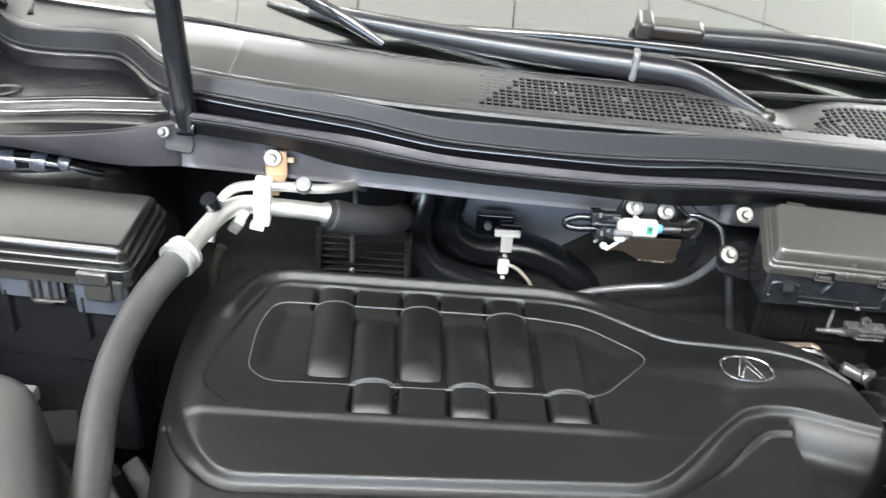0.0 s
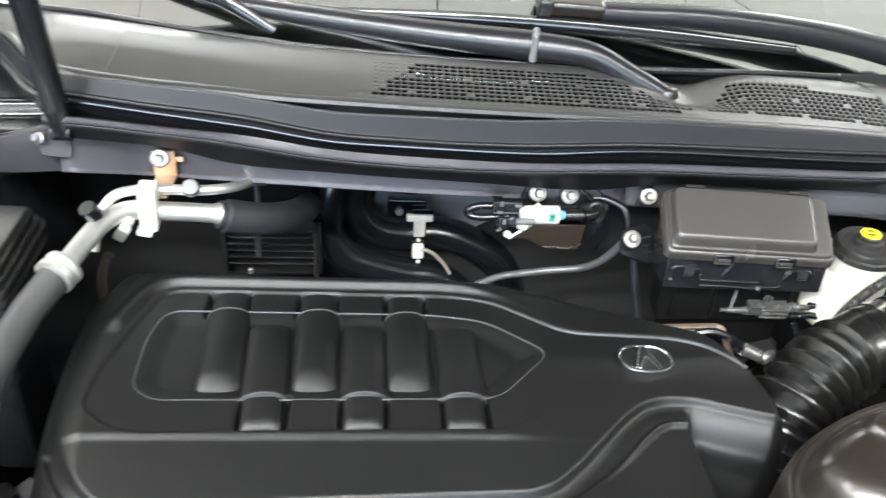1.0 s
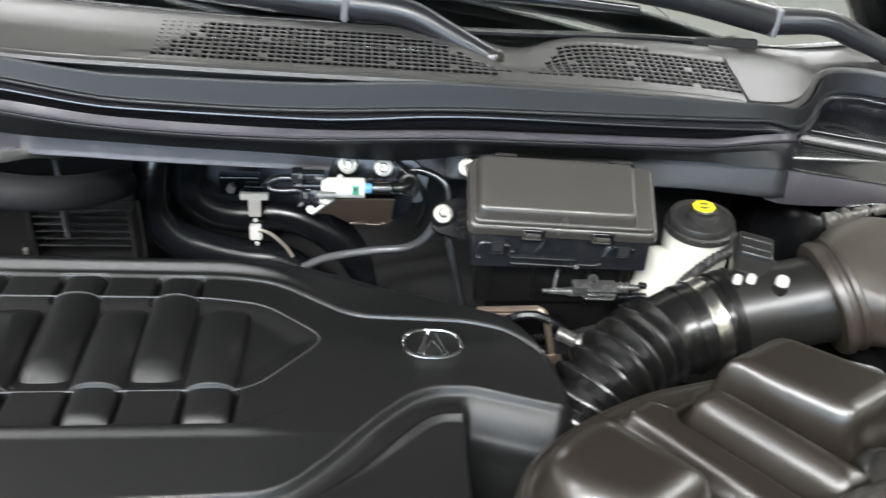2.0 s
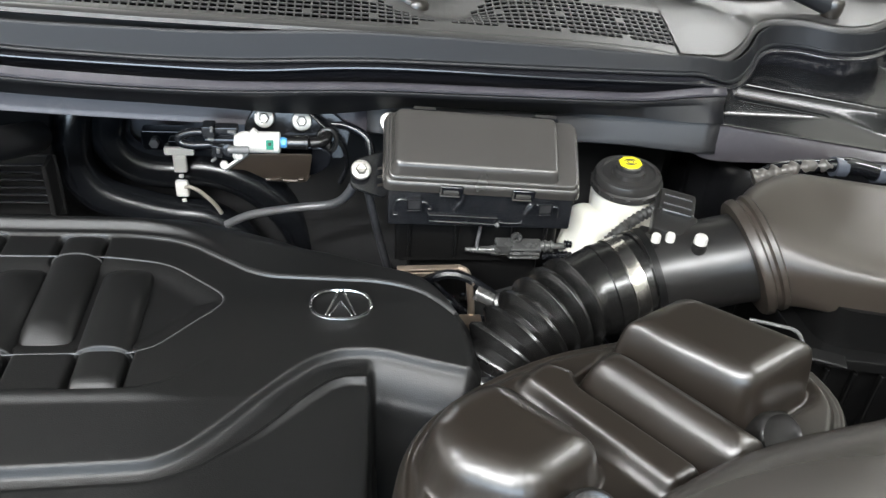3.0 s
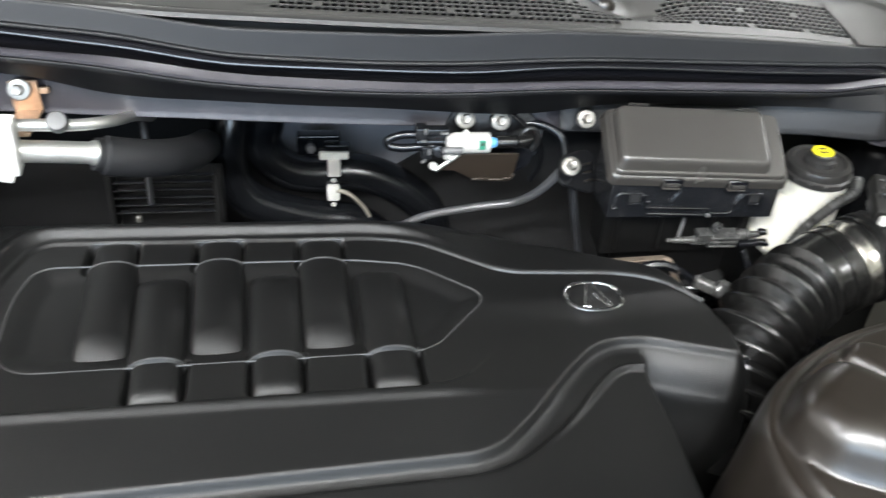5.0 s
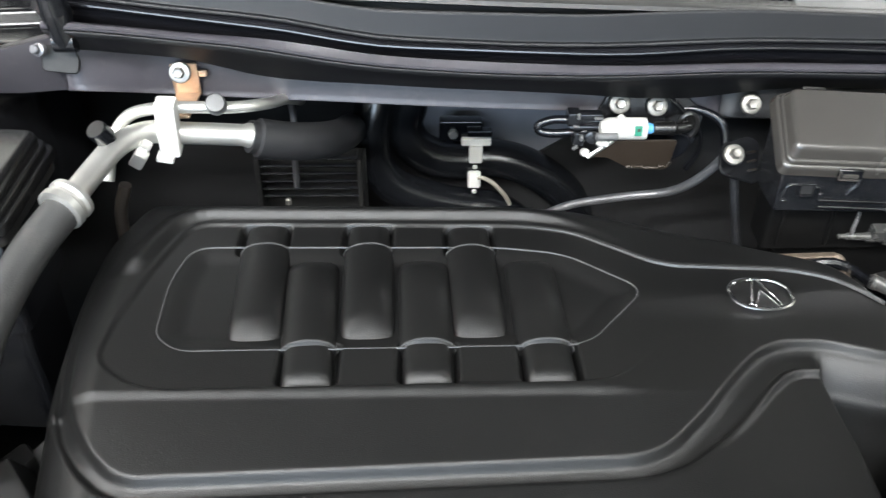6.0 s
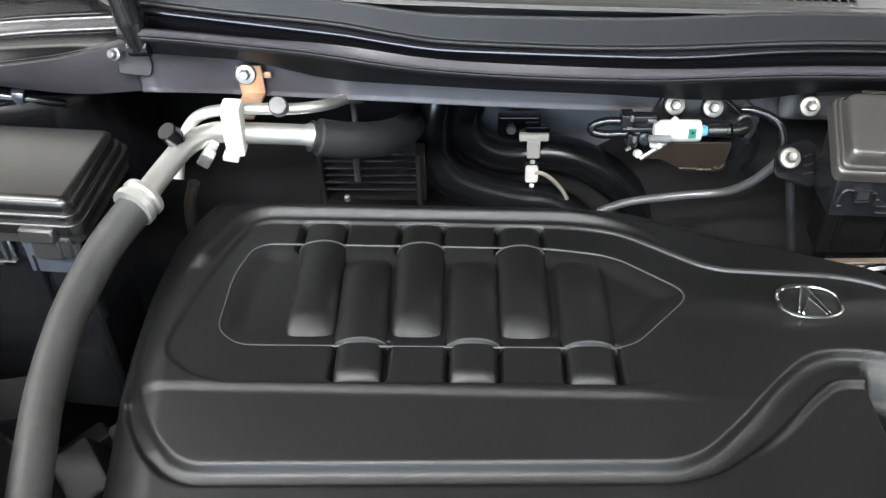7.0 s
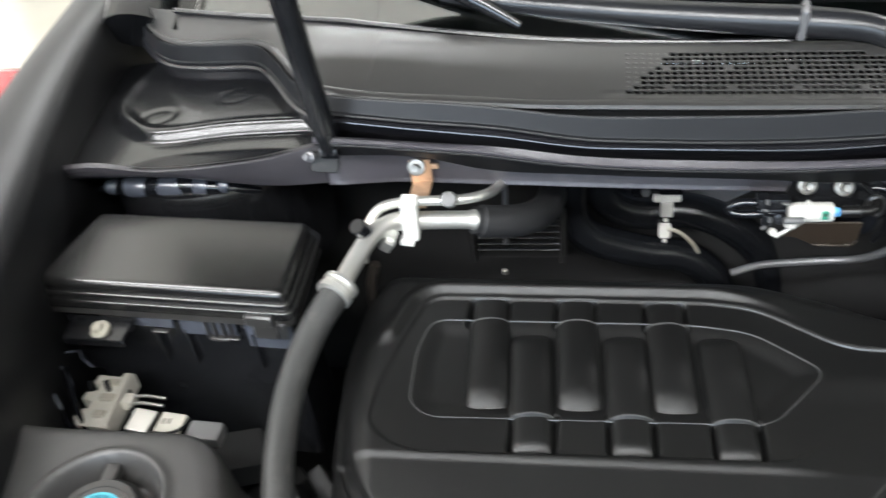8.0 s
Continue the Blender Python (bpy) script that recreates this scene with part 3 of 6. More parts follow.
        d = inside(rounded(outline, 0.03), X, Y)
        Z = np.minimum(height[None, :] + 0.002 + 0.5 * S[:, None], plateau - 0.014)
        Z = Z + (plateau - Z) * ease(-0.007, 0.003, d) - 0.004 * ease(0.008, 0.02, d)
        for cx, cy in ((0.30, 0.35), (0.62, 0.6)):
            px = min(p[0] for p in outline) + cx * 0.28
            py = min(p[1] for p in outline) + cy * 0.15
            r = np.hypot(X - px, (Y - py) * 1.2)
            Z = Z - 0.0014 * ease(0.026, 0.022, r) + 0.0008 * ease(0.02, 0.016, r)
        grid_mesh("hinge_tray", X, Y, soften(Z, 8), np.ones_like(X, bool)[:-1, :-1], PAINT, car, "glossy black painted shelf with the hinge tray")

    apron([(0.68, 0.866, 1.133), (0.71, 0.860, 1.129), (0.786, 0.859, 1.118), (0.858, 0.858, 1.108), (0.933, 0.857, 1.098), (1.06, 0.852, 1.090)], [(0.68, 0.862, 1.100), (0.71, 0.858, 1.092), (0.786, 0.854, 1.092), (0.858, 0.853, 1.091), (0.933, 0.852, 1.089), (1.06, 0.846, 1.076)], [(0.712, 0.925), (0.868, 0.893), (0.90, 0.885), (0.935, 0.891), (0.985, 0.938), (1.005, 0.99), (0.998, 1.045), (0.95, 1.08), (0.73, 1.08)], 1.152, -0.08, 0.712)
    apron([(-0.62, 0.85, 1.164), (-0.53, 0.856, 1.174), (-0.446, 0.86, 1.164), (-0.33, 0.862, 1.173), (-0.25, 0.868, 1.189)], [(-0.62, 0.868, 1.150), (-0.53, 0.872, 1.151), (-0.446, 0.875, 1.149), (-0.33, 0.878, 1.134), (-0.25, 0.876, 1.138)], [(-0.235, 0.905), (-0.375, 0.917), (-0.447, 0.910), (-0.483, 0.915), (-0.552, 0.974), (-0.568, 1.05), (-0.55, 1.13), (-0.235, 1.13)], 1.187, 0.07, -0.45)
    bm = bmesh.new()
    box(bm, (0.062, 0.018, 0.013), Matrix.Translation((0.672, 0.892, 1.151)) @ Euler((0.3, 0.16, 0.05)).to_matrix().to_4x4(), 0.004, 2, 0.8)
    part("strip_end", bm, PAINT, car)

    # windscreen
    bm = bmesh.new()
    lines = []
    for s in (-0.02, -0.008, 0.004, 0.02, 0.05, 0.09, 0.15, 0.25, 0.5, 0.75, 1.0):
        row = []
        for k in range(25):
            x = -0.50 + k * 1.44 / 24
            bow = 0.14 * ((x - 0.2) / 0.8) ** 2
            z0 = along(LIP_Z, min(max(x, -0.27), 0.75)) + 0.006
            row.append(Vector((x * (1 - 0.12 * s) + 0.024 * s, 1.0 + bow + s * 0.95, z0 + s * 0.58 + 0.03 * math.sin(math.pi * max(0.0, s)))))
        lines.append(row)
    loft(bm, lines)
    ws = part("windscreen", bm, GLASS, car, "sloping windscreen glass")
    thicken(ws, 0.005)
    bm = bmesh.new()
    sweep(bm, [p + Vector((0, -0.004, 0.003)) for p in lines[2]], 0.004, 8)
    part("screen_seal", bm, SEAL, car)
    # dark cabin behind the glass
    bm = bmesh.new()
    box(bm, (1.6, 0.95, 0.34), Matrix.Translation((0.2, 1.69, 1.07)), 0.02)
    part("dashboard", bm, DARK, car)
    bm = bmesh.new()
    box(bm, (1.7, 0.05, 0.9), Matrix.Translation((0.2, 2.15, 1.35)), 0.01)
    box(bm, (1.4, 1.2, 0.04), Matrix.Translation((0.2, 2.65, 1.86)), 0.01)
    part("cabin", bm, DARK, car)

    # pillars at both sides of the windscreen
    for side in (-1, 1):
        bm = bmesh.new()
        foot_x, top_x = (-0.575, -0.49) if side < 0 else (1.005, 0.92)
        base = 1.22 if side < 0 else 1.19
        sweep(bm, spline([(foot_x, 1.13, base), (foot_x, 1.22, base + 0.05), ((foot_x + top_x) / 2, 1.55, base + 0.28), (top_x, 1.98, base + 0.58)], 6), 0.05, 16, flat=0.7)
        part("pillar", bm, PAINT, car, "black windscreen pillar")

    # front wings
    def wing(inner, outer, name):
        bm = bmesh.new()
        a, b = spline(inner, 10), spline(outer, 10)
        steps = ((0.0, 0.0), (0.04, 0.010), (0.10, 0.017), (0.2, 0.023), (0.35, 0.026), (0.55, 0.024), (0.75, 0.017), (0.9, 0.008), (1.0, 0.0))
        loft(bm, [[p + Vector((0, 0, -0.25)) for p in a], [p + Vector((0, 0, -0.03)) for p in a]] + [[p.lerp(q, u) + Vector((0, 0, h)) for p, q in zip(a, b)] for u, h in steps] + [[q + Vector((0, 0, -0.06)) for q in b], [q + Vector((0, 0, -0.9)) for q in b]])
        thicken(part(name, bm, WINGP, car, "black painted front wing"), 0.004)

    wing([(-0.40, 0.30, 1.10), (-0.44, 0.49, 1.15), (-0.50, 0.64, 1.175), (-0.545, 0.81, 1.195), (-0.59, 1.0, 1.22), (-0.62, 1.2, 1.24), (-0.63, 1.5, 1.26)], [(-0.57, 0.2, 1.06), (-0.605, 0.45, 1.13), (-0.632, 0.64, 1.175), (-0.655, 0.81, 1.205), (-0.692, 1.0, 1.215), (-0.754, 1.2, 1.20), (-0.818, 1.5, 1.20)], "wing")
    wing([(0.98, 0.30, 1.08), (1.0, 0.49, 1.11), (1.005, 0.64, 1.13), (1.02, 0.81, 1.15), (1.045, 1.0, 1.165), (1.09, 1.2, 1.18), (1.10, 1.5, 1.20)], [(1.06, 0.2, 0.98), (1.10, 0.45, 1.05), (1.12, 0.64, 1.08), (1.13, 0.81, 1.10), (1.15, 1.0, 1.13), (1.19, 1.2, 1.16), (1.20, 1.5, 1.19)], "wing")
    for x in (-0.55, 0.97):
        bm = bmesh.new()
        lathe(bm, [(0.2, -0.11), (0.33, -0.11), (0.36, -0.07), (0.36, 0.07), (0.33, 0.11), (0.2, 0.11)], Matrix.Translation((x, 0.55, 0.36)) @ Euler((0, 1.5708, 0)).to_matrix().to_4x4(), 32)
        part("wheel", bm, RUBBER, car)
    # raised bonnet that the gas strut carries
    bm = bmesh.new()
    hinge, tip = Vector((0.2, 1.02, 1.33)), Vector((0.2, 0.36, 2.19))
    lines = []
    for s in (0, 0.2, 0.5, 0.8, 1):
        p = hinge.lerp(tip, s)
        lines.append([Vector((0.23 + u * 0.78 * (1 - 0.08 * s * s), p.y + 0.03 * (1 - u * u), p.z + 0.03 * (1 - u * u))) for u in (-1, -0.7, -0.35, 0, 0.35, 0.7, 1)])
    loft(bm, lines)
    thicken(part("bonnet", bm, FELT, car, "raised black bonnet"), 0.02)
    settle(car)


cowl()


# ---- wipers ----
def wiper(label, pivot, clip, tip, blade_from, blade_to, bow):
    w = thing("wiper", label, "wiper", pivot, "windscreen wipers")
    P, C, T = Vector(pivot), Vector(clip), Vector(tip)
    bm = bmesh.new()
    way = (C - P)
    pts = spline([P, P + way * 0.3 + Vector((0, 0, 0.008)), P + way * 0.6 + Vector((0, 0, 0.014)), C], 6)
    sweep(bm, pts, lambda t: 0.0115 + 0.0045 * t, 16, flat=1.05)
    arm = part("arm_base", bm, WIPERPL, w, "dark tapered wiper arm")
    bm = bmesh.new()
    lathe(bm, [(0.010, -0.012), (0.0125, -0.004), (0.0125, 0.006), (0.009, 0.011), (0.003, 0.013)], Matrix.Translation(P))
    part("pivot_cap", bm, SATIN, arm)
    bm = bmesh.new()
    a = spline([C, C.lerp(T, 0.3) + Vector((0, 0, bow)), C.lerp(T, 0.65) + Vector((0, 0, bow)), T], 8)
    sweep(bm, a, lambda t: 0.0165 - 0.004 * t, 16, flat=1.05)
    part("arm", bm, WIPERPL, w)
    bm = bmesh.new()
    m = Matrix.Translation(C + Vector((0, 0, 0.001))) @ (T - C).to_track_quat("X", "Z").to_matrix().to_4x4()
    box(bm, (0.009, 0.035, 0.034), m, 0.004)
    box(bm, (0.03, 0.010, 0.02), m @ Matrix.Translation((0.01, -0.014, -0.006)), 0.003)
    part("hinge_clip", bm, DULLM, w, "bare metal hinge clip")
    bm = bmesh.new()
    A, B = Vector(blade_from), Vector(blade_to)
    c = spline([A, A.lerp(B, 0.33) + Vector((0, 0.0, 0.006)), A.lerp(B, 0.66) + Vector((0, 0, 0.006)), B], 8)
    sweep(bm, c, lambda t: 0.0075 * (0.6 + 0.4 * math.sin(math.pi * min(1, max(0, t)))), 8, flat=1.2)
    part("blade", bm, GLOSSR, w, "black rubber wiper blade")
    settle(w)


wiper("black wiper arm parked over the pierced cowl grille", (0.404, 0.961, 1.203), (0.252, 1.0, 1.246), (-0.14, 1.075, 1.266), (-0.20, 1.08, 1.300), (-0.047, 1.03, 1.243), -0.003)
wiper("black wiper arm at the far end of the cowl", (0.885, 1.03, 1.20), (0.745, 1.06, 1.226), (0.34, 1.06, 1.270), (0.0, 1.06, 1.260), (0.575, 1.03, 1.241), 0.012)


def wiper_joint():
    g = thing("wiper_blade_joint", "black and grey plastic joint between wiper arm and blade", "wiper joint", (0.30, 1.07, 1.27))
    bm = bmesh.new()
    m = Matrix.Translation((0.306, 1.062, 1.277)) @ Euler((0.4, 0.04, -0.02)).to_matrix().to_4x4()
    box(bm, (0.085, 0.03, 0.02), m, 0.006, 3, 0.85)
    part("cover", bm, SATIN, g)
    bm = bmesh.new()
    box(bm, (0.02, 0.034, 0.026), m @ Matrix.Translation((-0.036, 0, 0.002)), 0.006, 3)
    part("latch", bm, BOXPL, g)
    settle(g)


wiper_joint()


# ---- engine cover ----
OUTLINE = [(-0.192, 0.832), (0.20, 0.822), (0.274, 0.792), (0.313, 0.761), (0.363, 0.739), (0.408, 0.722), (0.436, 0.675), (0.447, 0.615), (0.43, 0.56), (0.368, 0.545), (0.360, 0.50), (0.354, 0.40), (0.33, 0.37), (-0.15, 0.37), (-0.170, 0.44), (-0.184, 0.52), (-0.197, 0.60), (-0.208, 0.70), (-0.208, 0.78)]
INNER = [(-0.135, 0.777), (0.15, 0.772), (0.193, 0.763), (0.262, 0.713), (0.365, 0.7055), (0.399, 0.693), (0.424, 0.664), (0.44, 0.63), (0.272, 0.643), (0.243, 0.621), (0.200, 0.579), (-0.117, 0.574), (-0.140, 0.581), (-0.168, 0.604), (-0.166, 0.65), (-0.152, 0.72)]
POCKET = [(-0.128, 0.745), (0.13, 0.742), (0.184, 0.732), (0.242, 0.683), (0.192, 0.625), (0.176, 0.618), (-0.113, 0.615), (-0.133, 0.632), (-0.137, 0.70)]
LIPLINE = [(-0.196, 0.70), (-0.186, 0.62), (-0.176, 0.576), (-0.165, 0.553), (-0.147, 0.528), (-0.132, 0.514), (-0.118, 0.509), (0.09, 0.516), (0.204, 0.520), (0.224, 0.528), (0.252, 0.553), (0.289, 0.594), (0.311, 0.614), (0.331, 0.622), (0.362, 0.622), (0.391, 0.611), (0.5, 0.575), (0.6, 0.9), (-0.20, 0.95)]
# x at the rounded end, x at the tab end, y of the rounded end, y of the tab end
RUNNERS = [(-0.060, -0.070, 0.627, 0.780), (0.0235, 0.018, 0.628, 0.779), (0.108, 0.105, 0.628, 0.776), (-0.026, -0.0165, 0.731, 0.580), (0.0655, 0.0685, 0.731, 0.581), (0.1525, 0.1555, 0.731, 0.580)]


def cover_shell(parent):
    step = 0.00125
    X, Y = np.meshgrid(np.arange(-0.25, 0.47, step), np.arange(0.365, 0.86, step))
    D = inside(rounded(OUTLINE, 0.03), X, Y)
    deck = np.where(Y < 0.570, 1.0515 - 0.13 * (0.570 - Y), 1.0515)
    high = np.maximum(ease(0.566, 0.574, Y) * (1 - ease(0.18, 0.24, X)), ease(0.66, 0.70, Y))
    rim = deck + (1.0545 - deck) * high
    I = inside(rounded(INNER, 0.02), X, Y)
    m = ease(-0.0012, 0.0022, I)
    Z = rim + (1.0515 - rim) * m
    back = ease(0.70, 0.72, Y) * ease(-0.20, -0.187, X) * (1 - ease(0.15, 0.25, X))
    Z = Z + back * (0.0075 * ease(0.004, 0.0125, -I) - 0.006 * ease(0.0135, 0.03, -I))
    G = inside(rounded(LIPLINE, 0.02), X, Y)
    left = 1 - ease(0.57, 0.65, Y) * (1 - ease(-0.1, 0.0, X))
    d = np.maximum(-G, 0)
    wide = 0.010 * ease(0.2, 0.3, X)
    Z = Z - left * (0.0065 * ease(0.0, 0.005, d) * (1 - ease(0.0115 + wide, 0.0165 + wide, d)) + 0.003 * ease(0.0, 0.012, d))
    level = ease(0.012 + wide, 0.020 + wide, d) * ease(0.16, 0.26, X) * (Y < 0.64)
    Z = Z + (1.0405 - 0.03 * (X - 0.3) - Z) * level
    fall = ease(0.351, 0.359, X)
    Z = Z - fall * 0.12 * ease(0.004, 0.07, d) * (Y < 0.64)
    P = inside(rounded(POCKET, 0.018), X, Y)
    Z = Z - 0.0012 * ease(-0.0006, 0.0012, P) - 0.0048 * ease(0.0, 0.022, P)
    for xa, xb, ya, yb in RUNNERS:
        s = 1 if yb > ya else -1
        end = yb - 0.005 if s > 0 else yb - 0.001
        notch = rounded([(xb - 0.0218, end), (xb + 0.0218, end), (xb + 0.0218, yb - s * 0.045), (xb - 0.0218, yb - s * 0.045)], 0.006)
        N = inside(notch, X, Y)
        Z = np.minimum(Z, np.where(N > -0.0009, 1.0515 - 0.0110 * ease(-0.0008, 0.0020, N), 9))
    w = 0.036 - 0.022 * ease(0.25, 0.33, X)
    Z = Z - 0.022 * (1 - np.clip(D / w, 0, 1)) ** 1.7
    Z = Z - 0.012 * ease(0.0, 0.012, -D) - 0.09 * ease(0.004, 0.012, -D)
    Z = soften(Z, 1)
    keep = (D > -0.014)[:-1, :-1]
    ob = grid_mesh("shell", X, Y, Z, keep, COVER, parent, "matte black moulded plastic shell with grooves")
    return ob


def runner(parent, xa, xb, ya, yb):
    """A moulded flat-topped tube with one rounded end, a collar and a tab."""
    A, B = Vector((xa, ya, 0)), Vector((xb, yb, 0))
    L = (B - A).length
    u = (B - A).normalized()
    side = Vector((-u.y, u.x, 0))
    base, half, crown = 1.0440, 0.0209, 0.0132
    bm = bmesh.new()
    rows, n = [], 18
    stops = [0, 0.0006, 0.0016, 0.003, 0.005, 0.0075, 0.010, 0.013, 0.017, 0.021, 0.025, 0.03, 0.06, L - 0.044, L - 0.041, L - 0.0395, L - 0.038, L - 0.0365, L - 0.035, L - 0.014, L - 0.010, L - 0.007, L - 0.004, L - 0.0015, L]
    for s in stops:
        r, h, z, e = half, crown, base, 0.92
        if s < 0.026:
            k = math.sqrt(max(0.0, 1 - max(0.0, 1 - s / 0.017) ** 2))
            r = half * (0.48 + 0.52 * k)
            h = crown * math.sin(0.5 * math.pi * s / 0.026) ** 0.9
        if s >= L - 0.0365:
            r, h, z, e = 0.0183, 0.0150, 1.0392, 0.62
        if s > L - 0.012:
            k = math.sqrt(max(0.0, 1 - ((s - (L - 0.012)) / 0.0122) ** 2))
            h = 0.0150 * (0.25 + 0.75 * k)
        row = []
        for i in range(n + 1):
            a = math.pi * i / n
            c, sn = math.cos(a), math.sin(a)
            row.append(A + u * s + side * (math.copysign(abs(c) ** e, c) * r) + Vector((0, 0, z + h * sn ** (0.9 if e > 0.8 else 0.55))))
        rows.append(row)
    loft(bm, rows)
    bm.faces.new(rows_end(bm, n))
    ob = part("runner", bm, COVER, parent)
    # raised collar ring, its edge highlight painted in by the pale colour
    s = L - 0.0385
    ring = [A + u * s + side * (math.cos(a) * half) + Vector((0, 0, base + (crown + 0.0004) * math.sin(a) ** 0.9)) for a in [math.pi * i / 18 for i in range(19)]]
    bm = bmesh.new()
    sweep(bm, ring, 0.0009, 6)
    part("collar", bm, BEADLIT, ob)
    return ob


def rows_end(bm, n):
    """The last line of points of a loft, as one closing face."""
    bm.verts.ensure_lookup_table()
    return [bm.verts[k] for k in range(len(bm.verts) - n - 1, len(bm.verts))]


def engine_cover():
    e = thing("engine_cover", "matte black plastic engine cover with six moulded runners", "engine cover", (0.1, 0.6, 0.93))
    cover_shell(e)
    for r in RUNNERS:
        runner(e, *r)
    # thin moulded beads along the pocket and the panel's edge, paled as painted highlights
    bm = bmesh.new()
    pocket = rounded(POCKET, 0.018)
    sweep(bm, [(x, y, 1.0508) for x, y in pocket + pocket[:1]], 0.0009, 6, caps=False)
    part("bead", bm, BEADLIT, e)
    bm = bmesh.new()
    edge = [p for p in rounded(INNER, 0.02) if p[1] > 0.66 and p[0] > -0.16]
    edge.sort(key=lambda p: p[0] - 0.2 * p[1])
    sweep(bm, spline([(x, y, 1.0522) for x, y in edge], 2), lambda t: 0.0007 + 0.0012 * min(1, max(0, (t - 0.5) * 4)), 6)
    part("bead", bm, BEADLIT, e)
    # badge: an oval ring round two slanting bars
    c = Vector((0.331, 0.6725, 1.0535))
    tilt = Matrix.Translation(c) @ Euler((0.02, 0.02, 0.0)).to_matrix().to_4x4()
    bm = bmesh.new()
    ring = []
    for k in range(49):
        a = math.tau * k / 48
        q = 0.82
        ring.append(tilt @ Vector((0.0245 * math.copysign(abs(math.cos(a)) ** q, math.cos(a)), 0.0185 * math.copysign(abs(math.sin(a)) ** q, math.sin(a)), 0)))
    sweep(bm, ring, 0.0016, 8, caps=False)
    badge = part("badge", bm, CHROME, e, "chrome oval badge")
    for s in (-1, 1):
        for bar in ([(0.0006, 0.0175), (0.0024, 0.0175), (0.0126, -0.0138), (0.0112, -0.0145)], [(0.0002, 0.0030), (0.0014, 0.0016), (0.0098, -0.0152), (0.0084, -0.0158)]):
            bm = bmesh.new()
            prism(bm, [(s * x, y) for x, y in bar][:: s], -0.002, 0.0014, tilt, 0.0004, 1)
            part("badge_bar", bm, CHROME, badge)
    bm = bmesh.new()
    lathe(bm, [(0.003, -0.004), (0.003, 0.001), (0.002, 0.002), (0.0008, 0.002)], Matrix.Translation((-0.062, 0.842, 1.037)), 10)
    part("stud", bm, ZINC, e)
    settle(e)


engine_cover()


# ---- relay box beside the brake fluid reservoir ----
def relay_box():
    r = thing("relay_box", "dark grey plastic relay box with a raised, tilted lid and clips", "relay box", (0.46, 0.81, 1.0))
    # the lid leans towards the front of the car
    lean = Matrix.Translation((0.3789, 0.7724, 1.1318)) @ Euler((0.657, 0.0556, 0.0046)).to_matrix().to_4x4()
    W, D = 0.1448, 0.0517

    def tray(name, rings, parent):
        """A moulded cap: rounded oblongs (x0, x1, y0, y1, z, corner) joined upwards and closed on top."""
        bm = bmesh.new()
        made = []
        for x0, x1, y0, y1, z, c in rings:
            made.append([bm.verts.new(lean @ Vector((x, y, z))) for x, y in rounded([(x0, y0), (x1, y0), (x1, y1), (x0, y1)], c)])
        for low, top in zip(made, made[1:]):
            for k in range(len(low)):
                bm.faces.new((low[k], low[(k + 1) % len(low)], top[(k + 1) % len(low)], top[k]))
        bm.faces.new(made[-1])
        bm.faces.new(list(reversed(made[0])))
        return part(name, bm, LIDPL, parent)

    lid = tray("lid", [(-0.0110, W + 0.026, -0.0185, D + 0.0030, -0.0215, 0.008), (-0.0096, W + 0.0246, -0.0164, D + 0.0028, -0.0150, 0.008), (-0.0090, W + 0.0240, -0.0155, D + 0.0026, -0.0134, 0.008), (-0.0078, W + 0.0228, -0.0140, D + 0.0022, -0.0124, 0.007), (-0.006, W + 0.022, -0.012, D + 0.0018, -0.0122, 0.006)], r)
    tray("lid_step", [(-0.0072, W + 0.0222, -0.0126, D + 0.0020, -0.0126, 0.008), (-0.0066, W + 0.0214, -0.0116, D + 0.0018, -0.0102, 0.008), (-0.0058, W + 0.0206, -0.0106, D + 0.0016, -0.0092, 0.007), (-0.0045, W + 0.0196, -0.0092, D + 0.0014, -0.0088, 0.006)], lid)
    tray("raised_top", [(-0.0048, W + 0.0040, -0.0086, D + 0.0012, -0.0092, 0.008), (-0.0026, W + 0.0022, -0.0050, D + 0.0010, -0.0040, 0.008), (-0.0018, W + 0.0016, -0.0036, D + 0.0008, -0.0022, 0.007), (-0.0004, W + 0.0004, -0.0018, D + 0.0003, -0.0007, 0.006), (0.0012, W - 0.0012, 0.0004, D - 0.001, -0.0001, 0.005), (0.0030, W - 0.0030, 0.0024, D - 0.003, 0.0, 0.004)], lid)
    # wedge-shaped body with an upright front
    under = lambda x, y: (lean @ Vector((x, y, -0.0190)))
    bm = bmesh.new()
    tops = [under(-0.0055, -0.0135), under(W + 0.021, -0.0135), under(W + 0.021, D), under(-0.0055, D)]
    hi = [bm.verts.new(p) for p in tops]
    lo = [bm.verts.new((p.x, p.y, 1.066 - 0.03 * (p.x - 0.373))) for p in tops]
    bm.faces.new(hi)
    bm.faces.new(list(reversed(lo)))
    for k in range(4):
        bm.faces.new((lo[k], lo[(k + 1) % 4], hi[(k + 1) % 4], hi[k]))
    bmesh.ops.bevel(bm, geom=list(bm.edges), offset=0.0022, segments=2, affect="EDGES", profile=0.5)
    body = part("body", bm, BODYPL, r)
    fy = tops[0].y
    # lower parts darker than the body: grime and the shade under it, by colour
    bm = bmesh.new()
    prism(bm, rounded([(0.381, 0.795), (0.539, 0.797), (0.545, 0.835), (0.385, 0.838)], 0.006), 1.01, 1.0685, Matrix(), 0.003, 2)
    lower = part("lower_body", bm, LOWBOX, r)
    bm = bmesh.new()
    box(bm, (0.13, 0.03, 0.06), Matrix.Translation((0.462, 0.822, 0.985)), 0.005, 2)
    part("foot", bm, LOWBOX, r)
    for x in (0.395, 0.44, 0.495, 0.527):
        bm = bmesh.new()
